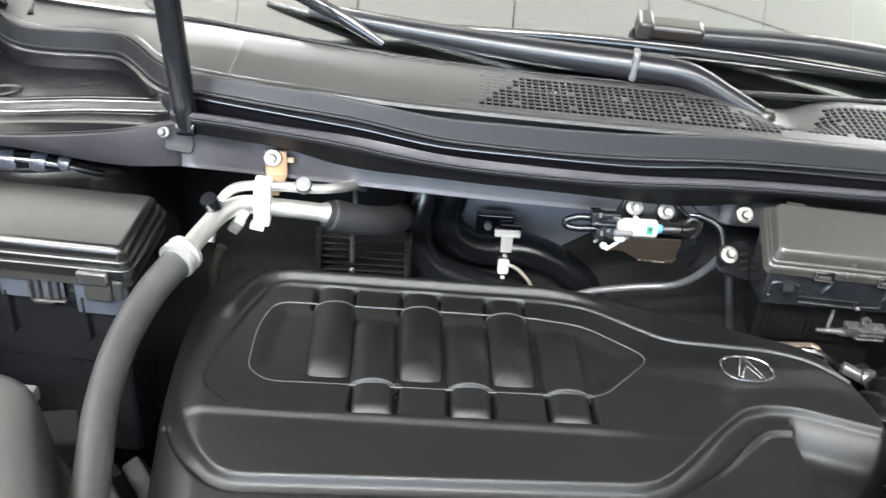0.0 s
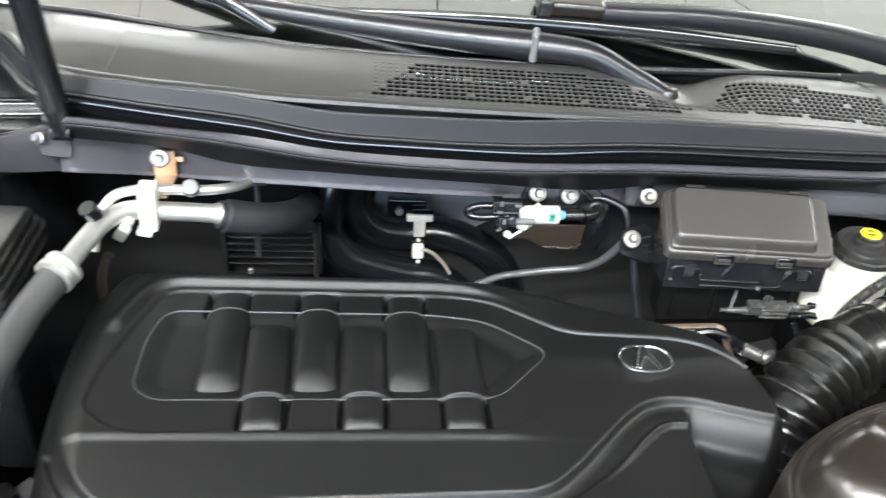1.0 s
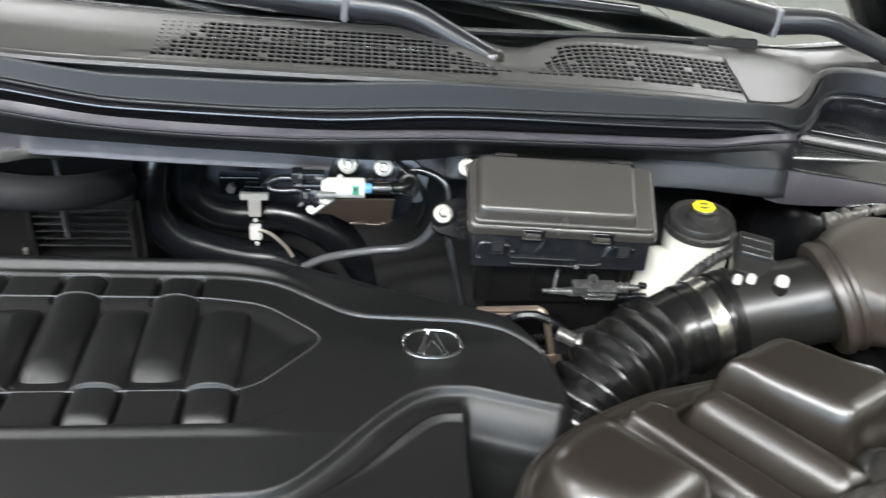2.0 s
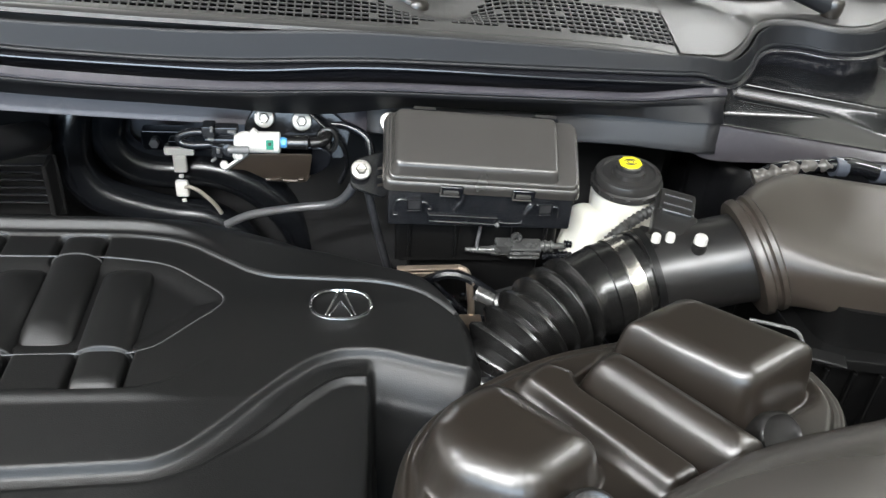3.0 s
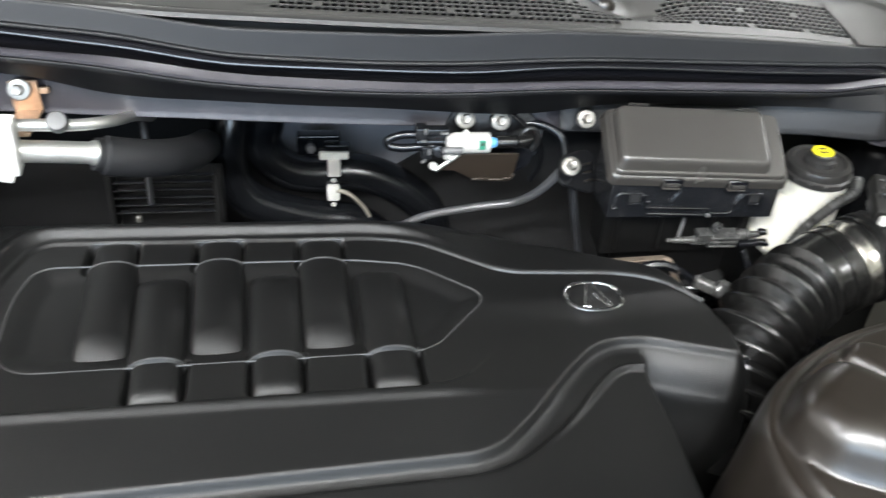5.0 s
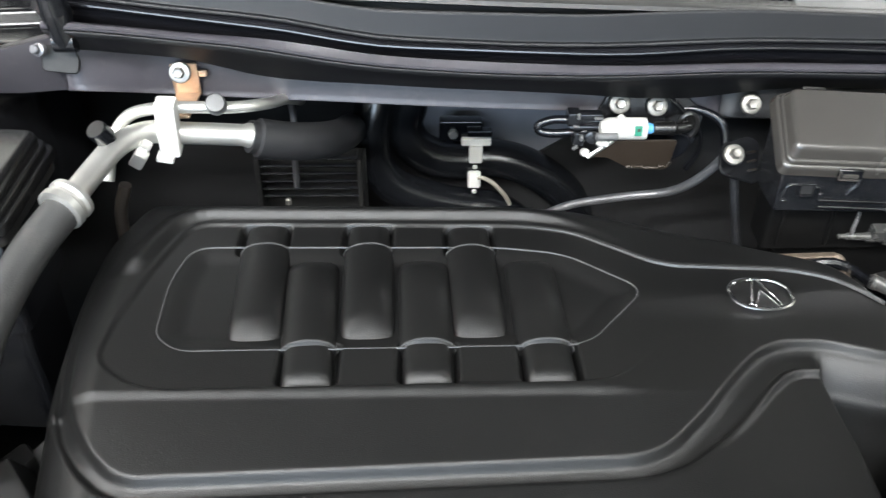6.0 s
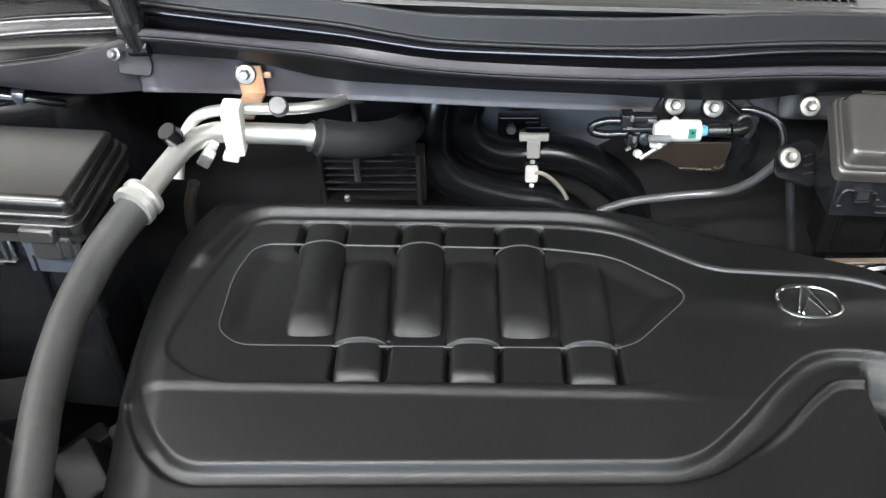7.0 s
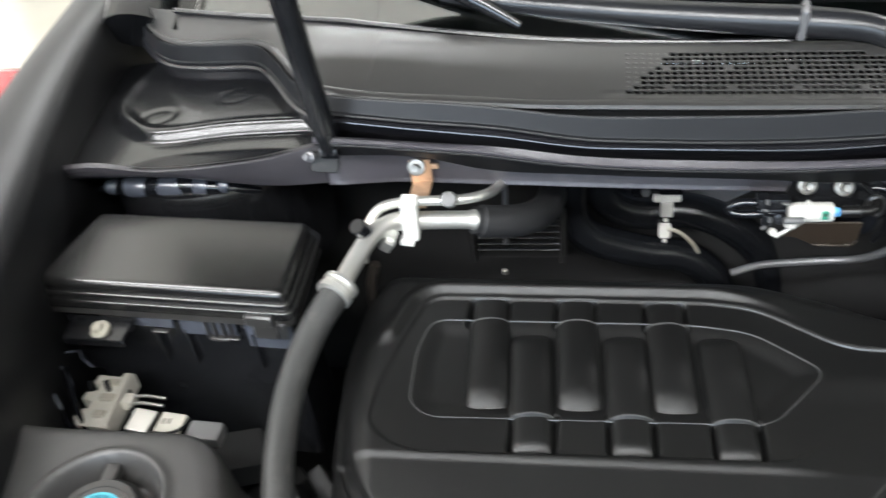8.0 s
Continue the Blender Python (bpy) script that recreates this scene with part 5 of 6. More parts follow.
def resonator():
    r = thing("intake_resonator", "satin dark grey plastic intake resonator with rounded bulges", "resonator", (0.5, 0.47, 0.90))
    step = 0.0013
    X, Y = np.meshgrid(np.arange(0.35, 0.70, step), np.arange(0.31, 0.61, step))
    rim = rounded([(0.364, 0.42), (0.368, 0.465), (0.380, 0.490), (0.402, 0.513), (0.432, 0.534), (0.474, 0.556), (0.522, 0.568), (0.58, 0.582), (0.65, 0.565), (0.672, 0.50), (0.62, 0.42), (0.54, 0.36), (0.45, 0.335), (0.39, 0.35)], 0.03)
    d = inside(rim, X, Y)
    Z = 1.110 - 0.005 * ease(0.003, 0.006, d) * ease(0.014, 0.010, d) - 0.012 * (1 - np.clip(d / 0.010, 0, 1)) ** 2

    def bulge(poly, h, r0, soft, draft=0.005):
        """A raised form with steep walls and a round shoulder of radius soft."""
        b = inside(rounded(poly, r0), X, Y)
        k = np.clip((b - draft * 0.5) / soft, 0, 1)
        return (h - soft + soft * np.sqrt(np.clip(1 - (1 - k) ** 2, 0, 1))) * ease(-draft * 0.5, draft * 0.5, b)

    tall = [(0.507, 0.536), (0.567, 0.571), (0.645, 0.511), (0.579, 0.473)]
    capsule = [(0.482, 0.513), (0.506, 0.533), (0.520, 0.525), (0.588, 0.442), (0.556, 0.424)]
    third = [(0.443, 0.515), (0.464, 0.534), (0.486, 0.524), (0.548, 0.436), (0.518, 0.420)]
    squat = [(0.376, 0.463), (0.396, 0.489), (0.428, 0.506), (0.491, 0.443), (0.434, 0.402), (0.384, 0.428)]
    near_tall = inside(rounded(tall, 0.014), X, Y)
    near_capsule = inside(rounded(capsule, 0.012), X, Y)
    near_squat = inside(rounded(squat, 0.02), X, Y)
    lift = np.maximum.reduce([
        bulge(tall, 0.041, 0.015, 0.014),
        bulge(squat, 0.032, 0.024, 0.022),
        bulge(capsule, 0.029, 0.014, 0.019) * ease(0.002, 0.007, -near_tall),
        bulge(third, 0.012, 0.010, 0.008) * ease(0.001, 0.005, -near_capsule) * ease(0.0, 0.003, -near_squat),
    ])
    # narrow valleys between the bulges
    valley = np.maximum(ease(0.0, 0.003, -near_tall) * ease(0.010, 0.005, -near_tall), ease(0.0, 0.002, -near_capsule) * ease(0.007, 0.003, -near_capsule)) * ease(0.012, 0.03, d)
    Z = soften(Z + lift * ease(0.0, 0.01, d) - 0.006 * valley, 2) - 0.10 * ease(0.0, 0.012, -d)
    grid_mesh("top_shell", X, Y, Z, (d > -0.012)[:-1, :-1], SATIN, r)
    bm = bmesh.new()
    prism(bm, [(x * 1.016 - 0.008, y * 1.016 - 0.0075) for x, y in rim], 1.078, 1.091, bevel=0.004, seg=3)
    part("seam_flange", bm, SATIN, r)
    bm = bmesh.new()
    prism(bm, rim, 0.90, 1.079)
    part("lower_shell", bm, SATIN, r)
    for x, y, z, tilt in ((0.600, 0.470, 1.108, Euler((0.75, 0.1, 0.2))), (0.462, 0.398, 1.128, Euler((0.6, 0, 0)))):
        bm = bmesh.new()
        lathe(bm, [(0.015, -0.02), (0.0165, 0.002), (0.0165, 0.008), (0.0145, 0.0105), (0.012, 0.0085), (0.003, 0.008)], Matrix.Translation((x, y, z)) @ tilt.to_matrix().to_4x4(), 28)
        part("grommet", bm, NECKPL, r, "black rubber grommet")
    settle(r)


resonator()


def front_covers():
    # shroud over the lock carrier
    f = thing("radiator_shroud", "dark plastic shroud along the front of the bay", "shroud", (0.7, 0.3, 1.0))
    step = 0.006
    X, Y = np.meshgrid(np.arange(0.42, 1.03, step), np.arange(0.12, 0.50, step))
    poly = rounded([(0.465, 0.385), (0.528, 0.421), (0.582, 0.441), (0.67, 0.459), (0.80, 0.468), (1.0, 0.46), (1.0, 0.15), (0.46, 0.15), (0.45, 0.34)], 0.03)
    d = inside(poly, X, Y)
    Z = 1.135 + 0.03 * np.sqrt(np.clip(1 - (1 - np.clip(d / 0.07, 0, 1)) ** 2, 0, 1)) - 0.12 * ease(0, 0.014, -d) - 0.06 * ease(0.40, 0.2, Y)
    grid_mesh("top", X, Y, soften(Z, 1), (d > -0.014)[:-1, :-1], LIDPL, f)
    settle(f)
    # filler cover on the other side
    w = thing("washer_filler_cover", "grey plastic cover round the washer filler cap", "filler cover", (-0.35, 0.45, 0.98))
    X, Y = np.meshgrid(np.arange(-0.60, -0.16, 0.003), np.arange(0.22, 0.60, 0.003))
    poly = rounded([(-0.58, 0.563), (-0.43, 0.553), (-0.30, 0.552), (-0.272, 0.535), (-0.248, 0.484), (-0.205, 0.40), (-0.19, 0.25), (-0.58, 0.25)], 0.015)
    d = inside(poly, X, Y)
    hole = np.hypot((X + 0.352), (Y - 0.462) * 0.95)
    Z = 1.088 + 0.012 * np.sqrt(np.clip(1 - (1 - np.clip(d / 0.02, 0, 1)) ** 2, 0, 1)) - 0.08 * ease(0, 0.01, -d)
    Z = Z + 0.004 * ease(0.064, 0.058, hole) - 0.035 * ease(0.056, 0.048, hole)
    grid_mesh("panel", X, Y, soften(Z, 1), (d > -0.011)[:-1, :-1], COWLPL, w)
    cap = bmesh.new()
    m = Matrix.Translation((-0.354, 0.467, 1.072)) @ Euler((0.1, 0, 0)).to_matrix().to_4x4()
    lathe(cap, [(0.036, -0.01), (0.039, 0.0), (0.039, 0.012), (0.034, 0.019), (0.028, 0.0195), (0.0275, 0.0185), (0.01, 0.0185)], m, 40)
    box(cap, (0.014, 0.024, 0.012), m @ Matrix.Translation((-0.006, 0.040, 0.010)), 0.003)
    c = part("cap", cap, BOXPL, w, "dark round filler cap")
    bm = bmesh.new()
    lathe(bm, [(0.0225, 0.0185), (0.0225, 0.0193), (0.0205, 0.0193), (0.0205, 0.0185)], m, 32)
    part("print", bm, TEAL, c)
    settle(w)


front_covers()


# ---- fuse box on the other side ----
def fuse_box():
    f = thing("fuse_box", "large black plastic fuse box with a stepped lid", "fuse box", (-0.39, 0.75, 0.90))

    def sheet(name, grow, z0, z1, material, parent, bevel=0.0, seg=3, label=""):
        """A slab of the lid's outline, grown outwards."""
        g = grow
        poly = [(-0.529 - g, 0.711 - g), (-0.256 + g, 0.690 - g), (-0.262 + g, 0.806 + g), (-0.512 - g, 0.828 + g)]
        bm = bmesh.new()
        prism(bm, rounded(poly, 0.010 + 0.5 * max(0.0, g)), z0, z1, Matrix(), bevel, seg)
        return part(name, bm, material, parent, label)

    lid = sheet("lid", 0.002, 1.108, 1.1325, LIDBLK, f, 0.0075, 6, "smooth black lid with rounded edges")
    sheet("lid_step", 0.006, 1.108, 1.1205, LIDBLK, lid, 0.0025, 4)
    sheet("lid_rim", 0.010, 1.104, 1.1135, LIDBLK, lid, 0.0018, 3)
    sheet("lid_skirt", 0.0075, 1.094, 1.105, BOXPL, lid, 0.001, 2)
    body = sheet("body", -0.004, 1.00, 1.096, BODYPL, f)
    sheet("foot", -0.012, 0.88, 1.002, BODYPL, f)
    front = lambda x, z, d=0.0: Matrix.Translation((x, 0.7035 - 0.077 * (x + 0.39) - d, z)) @ Euler((0, 0, -0.077)).to_matrix().to_4x4()
    for x in (-0.452, -0.335):
        bm = bmesh.new()
        for dx in (-0.012, -0.004, 0.006, 0.014):
            box(bm, (0.0026, 0.008, 0.026), front(x + dx, 1.083, 0.006), 0.0008, 1)
        box(bm, (0.020, 0.010, 0.004), front(x, 1.071, 0.007), 0.0008, 1)
        part("clip", bm, BOXPL, lid)
    bm = bmesh.new()
    box(bm, (0.030, 0.010, 0.014), front(-0.282, 1.105, 0.013), 0.002, 1)
    box(bm, (0.026, 0.008, 0.022), front(-0.280, 1.090, 0.010), 0.002, 1)
    latch = part("latch", bm, BOXPL, lid)
    bm = bmesh.new()
    box(bm, (0.010, 0.004, 0.020), front(-0.258, 1.096, 0.018), 0.002, 1)
    part("latch_slot", bm, DARK, latch)
    # panels added over the body, their blue-grey painting the window's reflected sheen
    for x, w, z in ((-0.2805, 0.052, 1.0775), (-0.3480, 0.062, 1.0830), (-0.415, 0.056, 1.0860)):
        bm = bmesh.new()
        box(bm, (w, 0.004, 2 * (1.096 - z)), front(x, z, 0.0035), 0.0012, 1)
        part("sheen_panel", bm, LOOM, body, "added glossy panel, blue-grey to paint the window's sheen")
    for x, z in ((-0.402, 1.0745), (-0.323, 1.0720)):
        bm = bmesh.new()
        box(bm, (0.018, 0.006, 0.0022), front(x, z, 0.008), 0.0008, 1)
        part("clip_sill", bm, BOXPL, lid)
    for x in (-0.41, -0.375, -0.30):
        bm = bmesh.new()
        box(bm, (0.004, 0.006, 0.05), front(x, 1.052, 0.003), 0.001, 1)
        part("rib", bm, BODYPL, body)
    bm = bmesh.new()
    box(bm, (0.068, 0.032, 0.005), Matrix.Translation((-0.458, 0.681, 1.090)) @ Euler((0.1, 0.0, -0.05)).to_matrix().to_4x4(), 0.0015, 2)
    box(bm, (0.068, 0.004, 0.010), Matrix.Translation((-0.458, 0.667, 1.086)) @ Euler((0.1, 0.0, -0.05)).to_matrix().to_4x4(), 0.001, 1)
    bracket = part("bracket", bm, PAINT, f)
    bm = bmesh.new()
    lathe(bm, [(0.010, -0.002), (0.010, 0.002), (0.006, 0.003), (0.006, 0.007), (0.004, 0.008)], Matrix.Translation((-0.452, 0.676, 1.094)) @ Euler((0.3, -0.2, 0)).to_matrix().to_4x4(), 18)
    part("nut", bm, BEIGE, bracket)
    settle(f)


fuse_box()


# ---- air-conditioning line ----
def ac_line():
    a = thing("air_conditioning_line", "aluminium refrigerant pipe joined to a thick rubber hose", "refrigerant pipe", (-0.2, 0.7, 0.98))
    bm = bmesh.new()
    c = spline([(-0.213, 0.724, 1.108), (-0.231, 0.680, 1.092), (-0.2395, 0.62, 1.075), (-0.233, 0.555, 1.063), (-0.217, 0.49, 1.053), (-0.197, 0.40, 1.03), (-0.185, 0.28, 0.98)], 10)
    sweep(bm, c, lambda t: 0.0152 - 0.0014 * min(1.0, t * 3), 20)
    part("hose", bm, RUBBER, a, "dusty thick black rubber hose")
    d = Vector((0.022, 0.055, 0.012)).normalized()
    m = Matrix.Translation((-0.213, 0.724, 1.109)) @ d.to_track_quat("Z", "Y").to_matrix().to_4x4()
    bm = bmesh.new()
    lathe(bm, [(0.0155, -0.010), (0.0188, -0.009), (0.0188, -0.003), (0.0165, -0.001), (0.0165, 0.002), (0.0188, 0.004), (0.0183, 0.008), (0.011, 0.010)], m, 28)
    part("ferrule", bm, ALU, a, "crimped aluminium ferrule")
    bm = bmesh.new()
    c = spline([(-0.211, 0.730, 1.110), (-0.200, 0.768, 1.118), (-0.190, 0.795, 1.123), (-0.172, 0.818, 1.122), (-0.145, 0.832, 1.114), (-0.115, 0.841, 1.108), (-0.086, 0.849, 1.102)], 8)
    sweep(bm, c, lambda t: 0.0100 if t < 0.95 else 0.0115, 18)
    part("pipe", bm, ALU, a)
    bm = bmesh.new()
    c = spline([(-0.205, 0.79, 1.09), (-0.200, 0.806, 1.118), (-0.188, 0.822, 1.135), (-0.165, 0.83, 1.139), (-0.135, 0.834, 1.138), (-0.10, 0.842, 1.134), (-0.075, 0.862, 1.128), (-0.065, 0.91, 1.11), (-0.062, 0.97, 1.08)], 8)
    sweep(bm, c, 0.0054, 14)
    part("thin_pipe", bm, ALU, a)
    bm = bmesh.new()
    lathe(bm, [(0.005, -0.014), (0.006, -0.004), (0.0088, -0.003), (0.0088, 0.006), (0.0075, 0.0085), (0.003, 0.009)], Matrix.Translation((-0.112, 0.828, 1.143)) @ Euler((0.9, 0.15, 0)).to_matrix().to_4x4(), 20)
    part("service_cap", bm, GREYPL, a)
    bm = bmesh.new()
    q = Matrix.Translation((-0.197, 0.785, 1.136)) @ Euler((0.5, -0.35, 0)).to_matrix().to_4x4()
    lathe(bm, [(0.006, -0.016), (0.0065, -0.003), (0.0092, -0.002), (0.0092, 0.009), (0.008, 0.011), (0.003, 0.011)], q, 20)
    part("valve_cap", bm, GLOSSR, a, "black valve cap")
    bm = bmesh.new()
    box(bm, (0.0175, 0.018, 0.054), Matrix.Translation((-0.154, 0.820, 1.126)) @ Euler((0.15, 0.08, 0.05)).to_matrix().to_4x4(), 0.0025)
    box(bm, (0.015, 0.012, 0.006), Matrix.Translation((-0.160, 0.816, 1.099)) @ Euler((0.15, 0.2, 0.05)).to_matrix().to_4x4(), 0.0015)
    part("clamp_block", bm, WHITEPL, a, "pale metal clamp block")
    bm = bmesh.new()
    box(bm, (0.024, 0.003, 0.034), Matrix.Translation((-0.1525, 0.8895, 1.1390)) @ Euler((0.15, 0.0, 0.1)).to_matrix().to_4x4(), 0.001)
    box(bm, (0.022, 0.050, 0.003), Matrix.Translation((-0.152, 0.866, 1.1245)), 0.001)
    box(bm, (0.008, 0.004, 0.006), Matrix.Translation((-0.1370, 0.893, 1.1440)), 0.001)
    part("bracket", bm, COPPER, a, "brown passivated bracket")
    bolt("bracket_bolt", (-0.1550, 0.8830, 1.1490), (0, -0.95, 0.3), 0.0100, "", a)
    bm = bmesh.new()
    sweep(bm, spline([(-0.092, 0.848, 1.102), (-0.074, 0.857, 1.094), (-0.054, 0.870, 1.085), (-0.036, 0.890, 1.075), (-0.024, 0.920, 1.062), (-0.018, 0.96, 1.045), (-0.016, 1.02, 1.02)], 10), lambda t: 0.0180 if t > 0.03 else 0.0150, 24)
    part("foam_sleeve", bm, FOAM, a, "dark foam sleeve")
    bm = bmesh.new()
    box(bm, (0.012, 0.010, 0.018), Matrix.Translation((-0.178, 0.80, 1.106)) @ Euler((0.3, 0.6, 0)).to_matrix().to_4x4(), 0.002)
    box(bm, (0.010, 0.010, 0.01), Matrix.Translation((-0.172, 0.803, 1.116)) @ Euler((0.3, 0.6, 0)).to_matrix().to_4x4(), 0.002)
    part("pipe_clip", bm, ALU, a)
    settle(a)


ac_line()


# ---- gas strut ----
def gas_strut():
    g = thing("gas_strut", "black gas strut that holds the bonnet open", "gas strut", (-0.25, 0.85, 1.17))
    foot, way = Vector((-0.238, 0.855, 1.190)), Vector((0.01, -0.22, 0.975)).normalized()
    bm = bmesh.new()
    sweep(bm, [foot, foot + way * 0.03], lambda t: 0.010 + 0.003 * t, 16)
    lathe(bm, [(0.004, -0.010), (0.0095, -0.009), (0.0095, 0.009), (0.004, 0.010)], Matrix.Translation(foot) @ Euler((0, 1.57, 0)).to_matrix().to_4x4(), 16)
    part("end_fitting", bm, BODYPL, g)
    bm = bmesh.new()
    sweep(bm, [foot + way * 0.03, foot + way * 0.05, foot + way * 0.55], lambda t: 0.0125, 20)
    part("cylinder", bm, BODYPL, g)
    bm = bmesh.new()
    box(bm, (0.002, 0.012, 0.05), Matrix.Translation(foot + way * 0.22 + Vector((-0.0125, 0, 0))) @ way.to_track_quat("Z", "Y").to_matrix().to_4x4(), 0.0006, 1)
    part("sticker", bm, RED, g, "faded red warning sticker")
    bm = bmesh.new()
    prism(bm, rounded([(-0.018, -0.006), (0.010, -0.012), (0.014, 0.0), (0.010, 0.014), (-0.016, 0.016)], 0.004), -0.003, 0.0, Matrix.Translation((-0.248, 0.862, 1.168)) @ Euler((1.25, 0, 0.25)).to_matrix().to_4x4(), 0.001, 1)
    plate = part("ball_bracket", bm, DARK, g)
    bm = bmesh.new()
    q = Matrix.Translation((-0.262, 0.853, 1.183)) @ Euler((1.0, -0.7, 0)).to_matrix().to_4x4()
    lathe(bm, [(0.006, -0.003), (0.006, 0.001), (0.004, 0.002), (0.004, 0.006), (0.003, 0.007)], q, 14)
    part("bracket_nut", bm, DULLM, plate)
    settle(g)


gas_strut()


# ---- bulkhead fittings ----
def heater_hoses():
    for pts, r, label in (
        ([(0.056, 1.10, 1.075), (0.050, 1.092, 1.023), (0.043, 1.09, 0.992), (0.054, 1.088, 0.964), (0.081, 1.088, 0.946), (0.117, 1.09, 0.940), (0.153, 1.09, 0.943), (0.190, 1.085, 0.937), (0.227, 1.08, 0.917), (0.259, 1.075, 0.886), (0.281, 1.07, 0.84), (0.290, 1.06, 0.77)], 0.0245, "upper glossy black heater hose arching along the bulkhead"),
        ([(0.018, 1.10, 1.08), (0.010, 1.075, 1.028), (0.004, 1.065, 0.99), (0.008, 1.060, 0.953), (0.030, 1.058, 0.922), (0.073, 1.062, 0.901), (0.116, 1.066, 0.888), (0.153, 1.068, 0.882), (0.182, 1.065, 0.866), (0.205, 1.06, 0.835), (0.215, 1.05, 0.77)], 0.0235, "lower glossy black heater hose bending along the bulkhead"),
    ):
        bm = bmesh.new()
        sweep(bm, spline(pts, 9), r, 24)
        hose = tagged(finish("heater_hose", bm, HOSER), label, "hose", "heater hoses")
        # spring clip round the upper end of the hose
        a, b = Vector(pts[0]), Vector(pts[1])
        q = Matrix.Translation(a.lerp(b, 0.55)) @ (b - a).to_track_quat("Z", "Y").to_matrix().to_4x4()
        bm = bmesh.new()
        lathe(bm, [(r, -0.005), (r + 0.0014, -0.005), (r + 0.0014, 0.005), (r, 0.005)], q, 28)
        box(bm, (0.010, 0.006, 0.008), q @ Matrix.Translation((0.004, -r - 0.003, 0)), 0.001, 1)
        part("spring_clip", bm, GREYPL, hose)
    # slotted shield low on the bulkhead behind the refrigerant pipes
    g = thing("slotted_shield", "dark slotted metal shield low behind the engine", "heat shield", (-0.065, 1.0, 0.93))
    bm = bmesh.new()
    box(bm, (0.13, 0.004, 0.08), Matrix.Translation((-0.065, 1.022, 0.955)), 0.001, 1)
    part("backing", bm, DARK, g)
    for k in range(6):
        bm = bmesh.new()
        box(bm, (0.115, 0.006, 0.0022), Matrix.Translation((-0.064, 1.0, 0.994 - 0.0098 * k)), 0.0007, 1)
        part("slat", bm, BODYPL, g)
    for x in (-0.122, -0.006):
        bm = bmesh.new()
        box(bm, (0.006, 0.03, 0.07), Matrix.Translation((x, 1.009, 0.960)), 0.001, 1)
        part("side", bm, DARK, g)
    settle(g)


heater_hoses()


def cable_clips():
    c = thing("cable_clip", "white plastic cable clips on a pale wire", "cable clip", (0.13, 1.05, 0.9))
    bm = bmesh.new()
    box(bm, (0.036, 0.008, 0.010), Matrix.Translation((0.131, 1.062, 0.982)), 0.002)
    box(bm, (0.016, 0.008, 0.024), Matrix.Translation((0.131, 1.060, 0.966)), 0.002)
    part("clip_head", bm, WHITEPL, c)
    bm = bmesh.new()
    box(bm, (0.016, 0.010, 0.022), Matrix.Translation((0.130, 1.060, 0.930)), 0.003)
    part("clip_body", bm, WHITEPL, c)
    bm = bmesh.new()
    box(bm, (0.013, 0.008, 0.012), Matrix.Translation((0.129, 1.060, 0.900)), 0.002)
    part("clip_foot", bm, WHITEPL, c)
    bm = bmesh.new()
    sweep(bm, [(0.131, 1.064, 0.975), (0.130, 1.064, 0.93), (0.129, 1.068, 0.89)], 0.0022, 8)
    part("stem", bm, GLOSSR, c)
    for z in (0.9475, 0.9125):
        bm = bmesh.new()
        lathe(bm, [(0.0005, -0.0025), (0.003, -0.0015), (0.003, 0.0015), (0.0005, 0.0025)], Matrix.Translation((0.1305, 1.060, z)), 10)
        part("bead", bm, WHITEPL, c)
    bm = bmesh.new()
    sweep(bm, spline([(0.134, 1.056, 0.934), (0.140, 1.055, 0.9348), (0.151, 1.055, 0.929), (0.160, 1.055, 0.920), (0.169, 1.055, 0.909), (0.176, 1.055, 0.896)], 6), 0.0026, 8)
    part("wire", bm, BEIGE, c)
    settle(c)
    k = thing("bulkhead_bracket", "small black bracket with a bolt on the bulkhead", "bracket", (0.115, 1.07, 0.98))
    bm = bmesh.new()
    box(bm, (0.053, 0.02, 0.027), Matrix.Translation((0.113, 1.075, 0.993)), 0.004)
    box(bm, (0.03, 0.012, 0.008), Matrix.Translation((0.135, 1.062, 0.994)), 0.002)
    part("plate", bm, GLOSSR, k)
    bm = bmesh.new()
    lathe(bm, [(0.006, -0.004), (0.006, 0.004), (0.004, 0.005)], Matrix.Translation((0.103, 1.062, 0.992)) @ Euler((1.57, 0, 0)).to_matrix().to_4x4(), 6)
    part("bolt_head", bm, GREYPL, k)
    settle(k)


cable_clips()


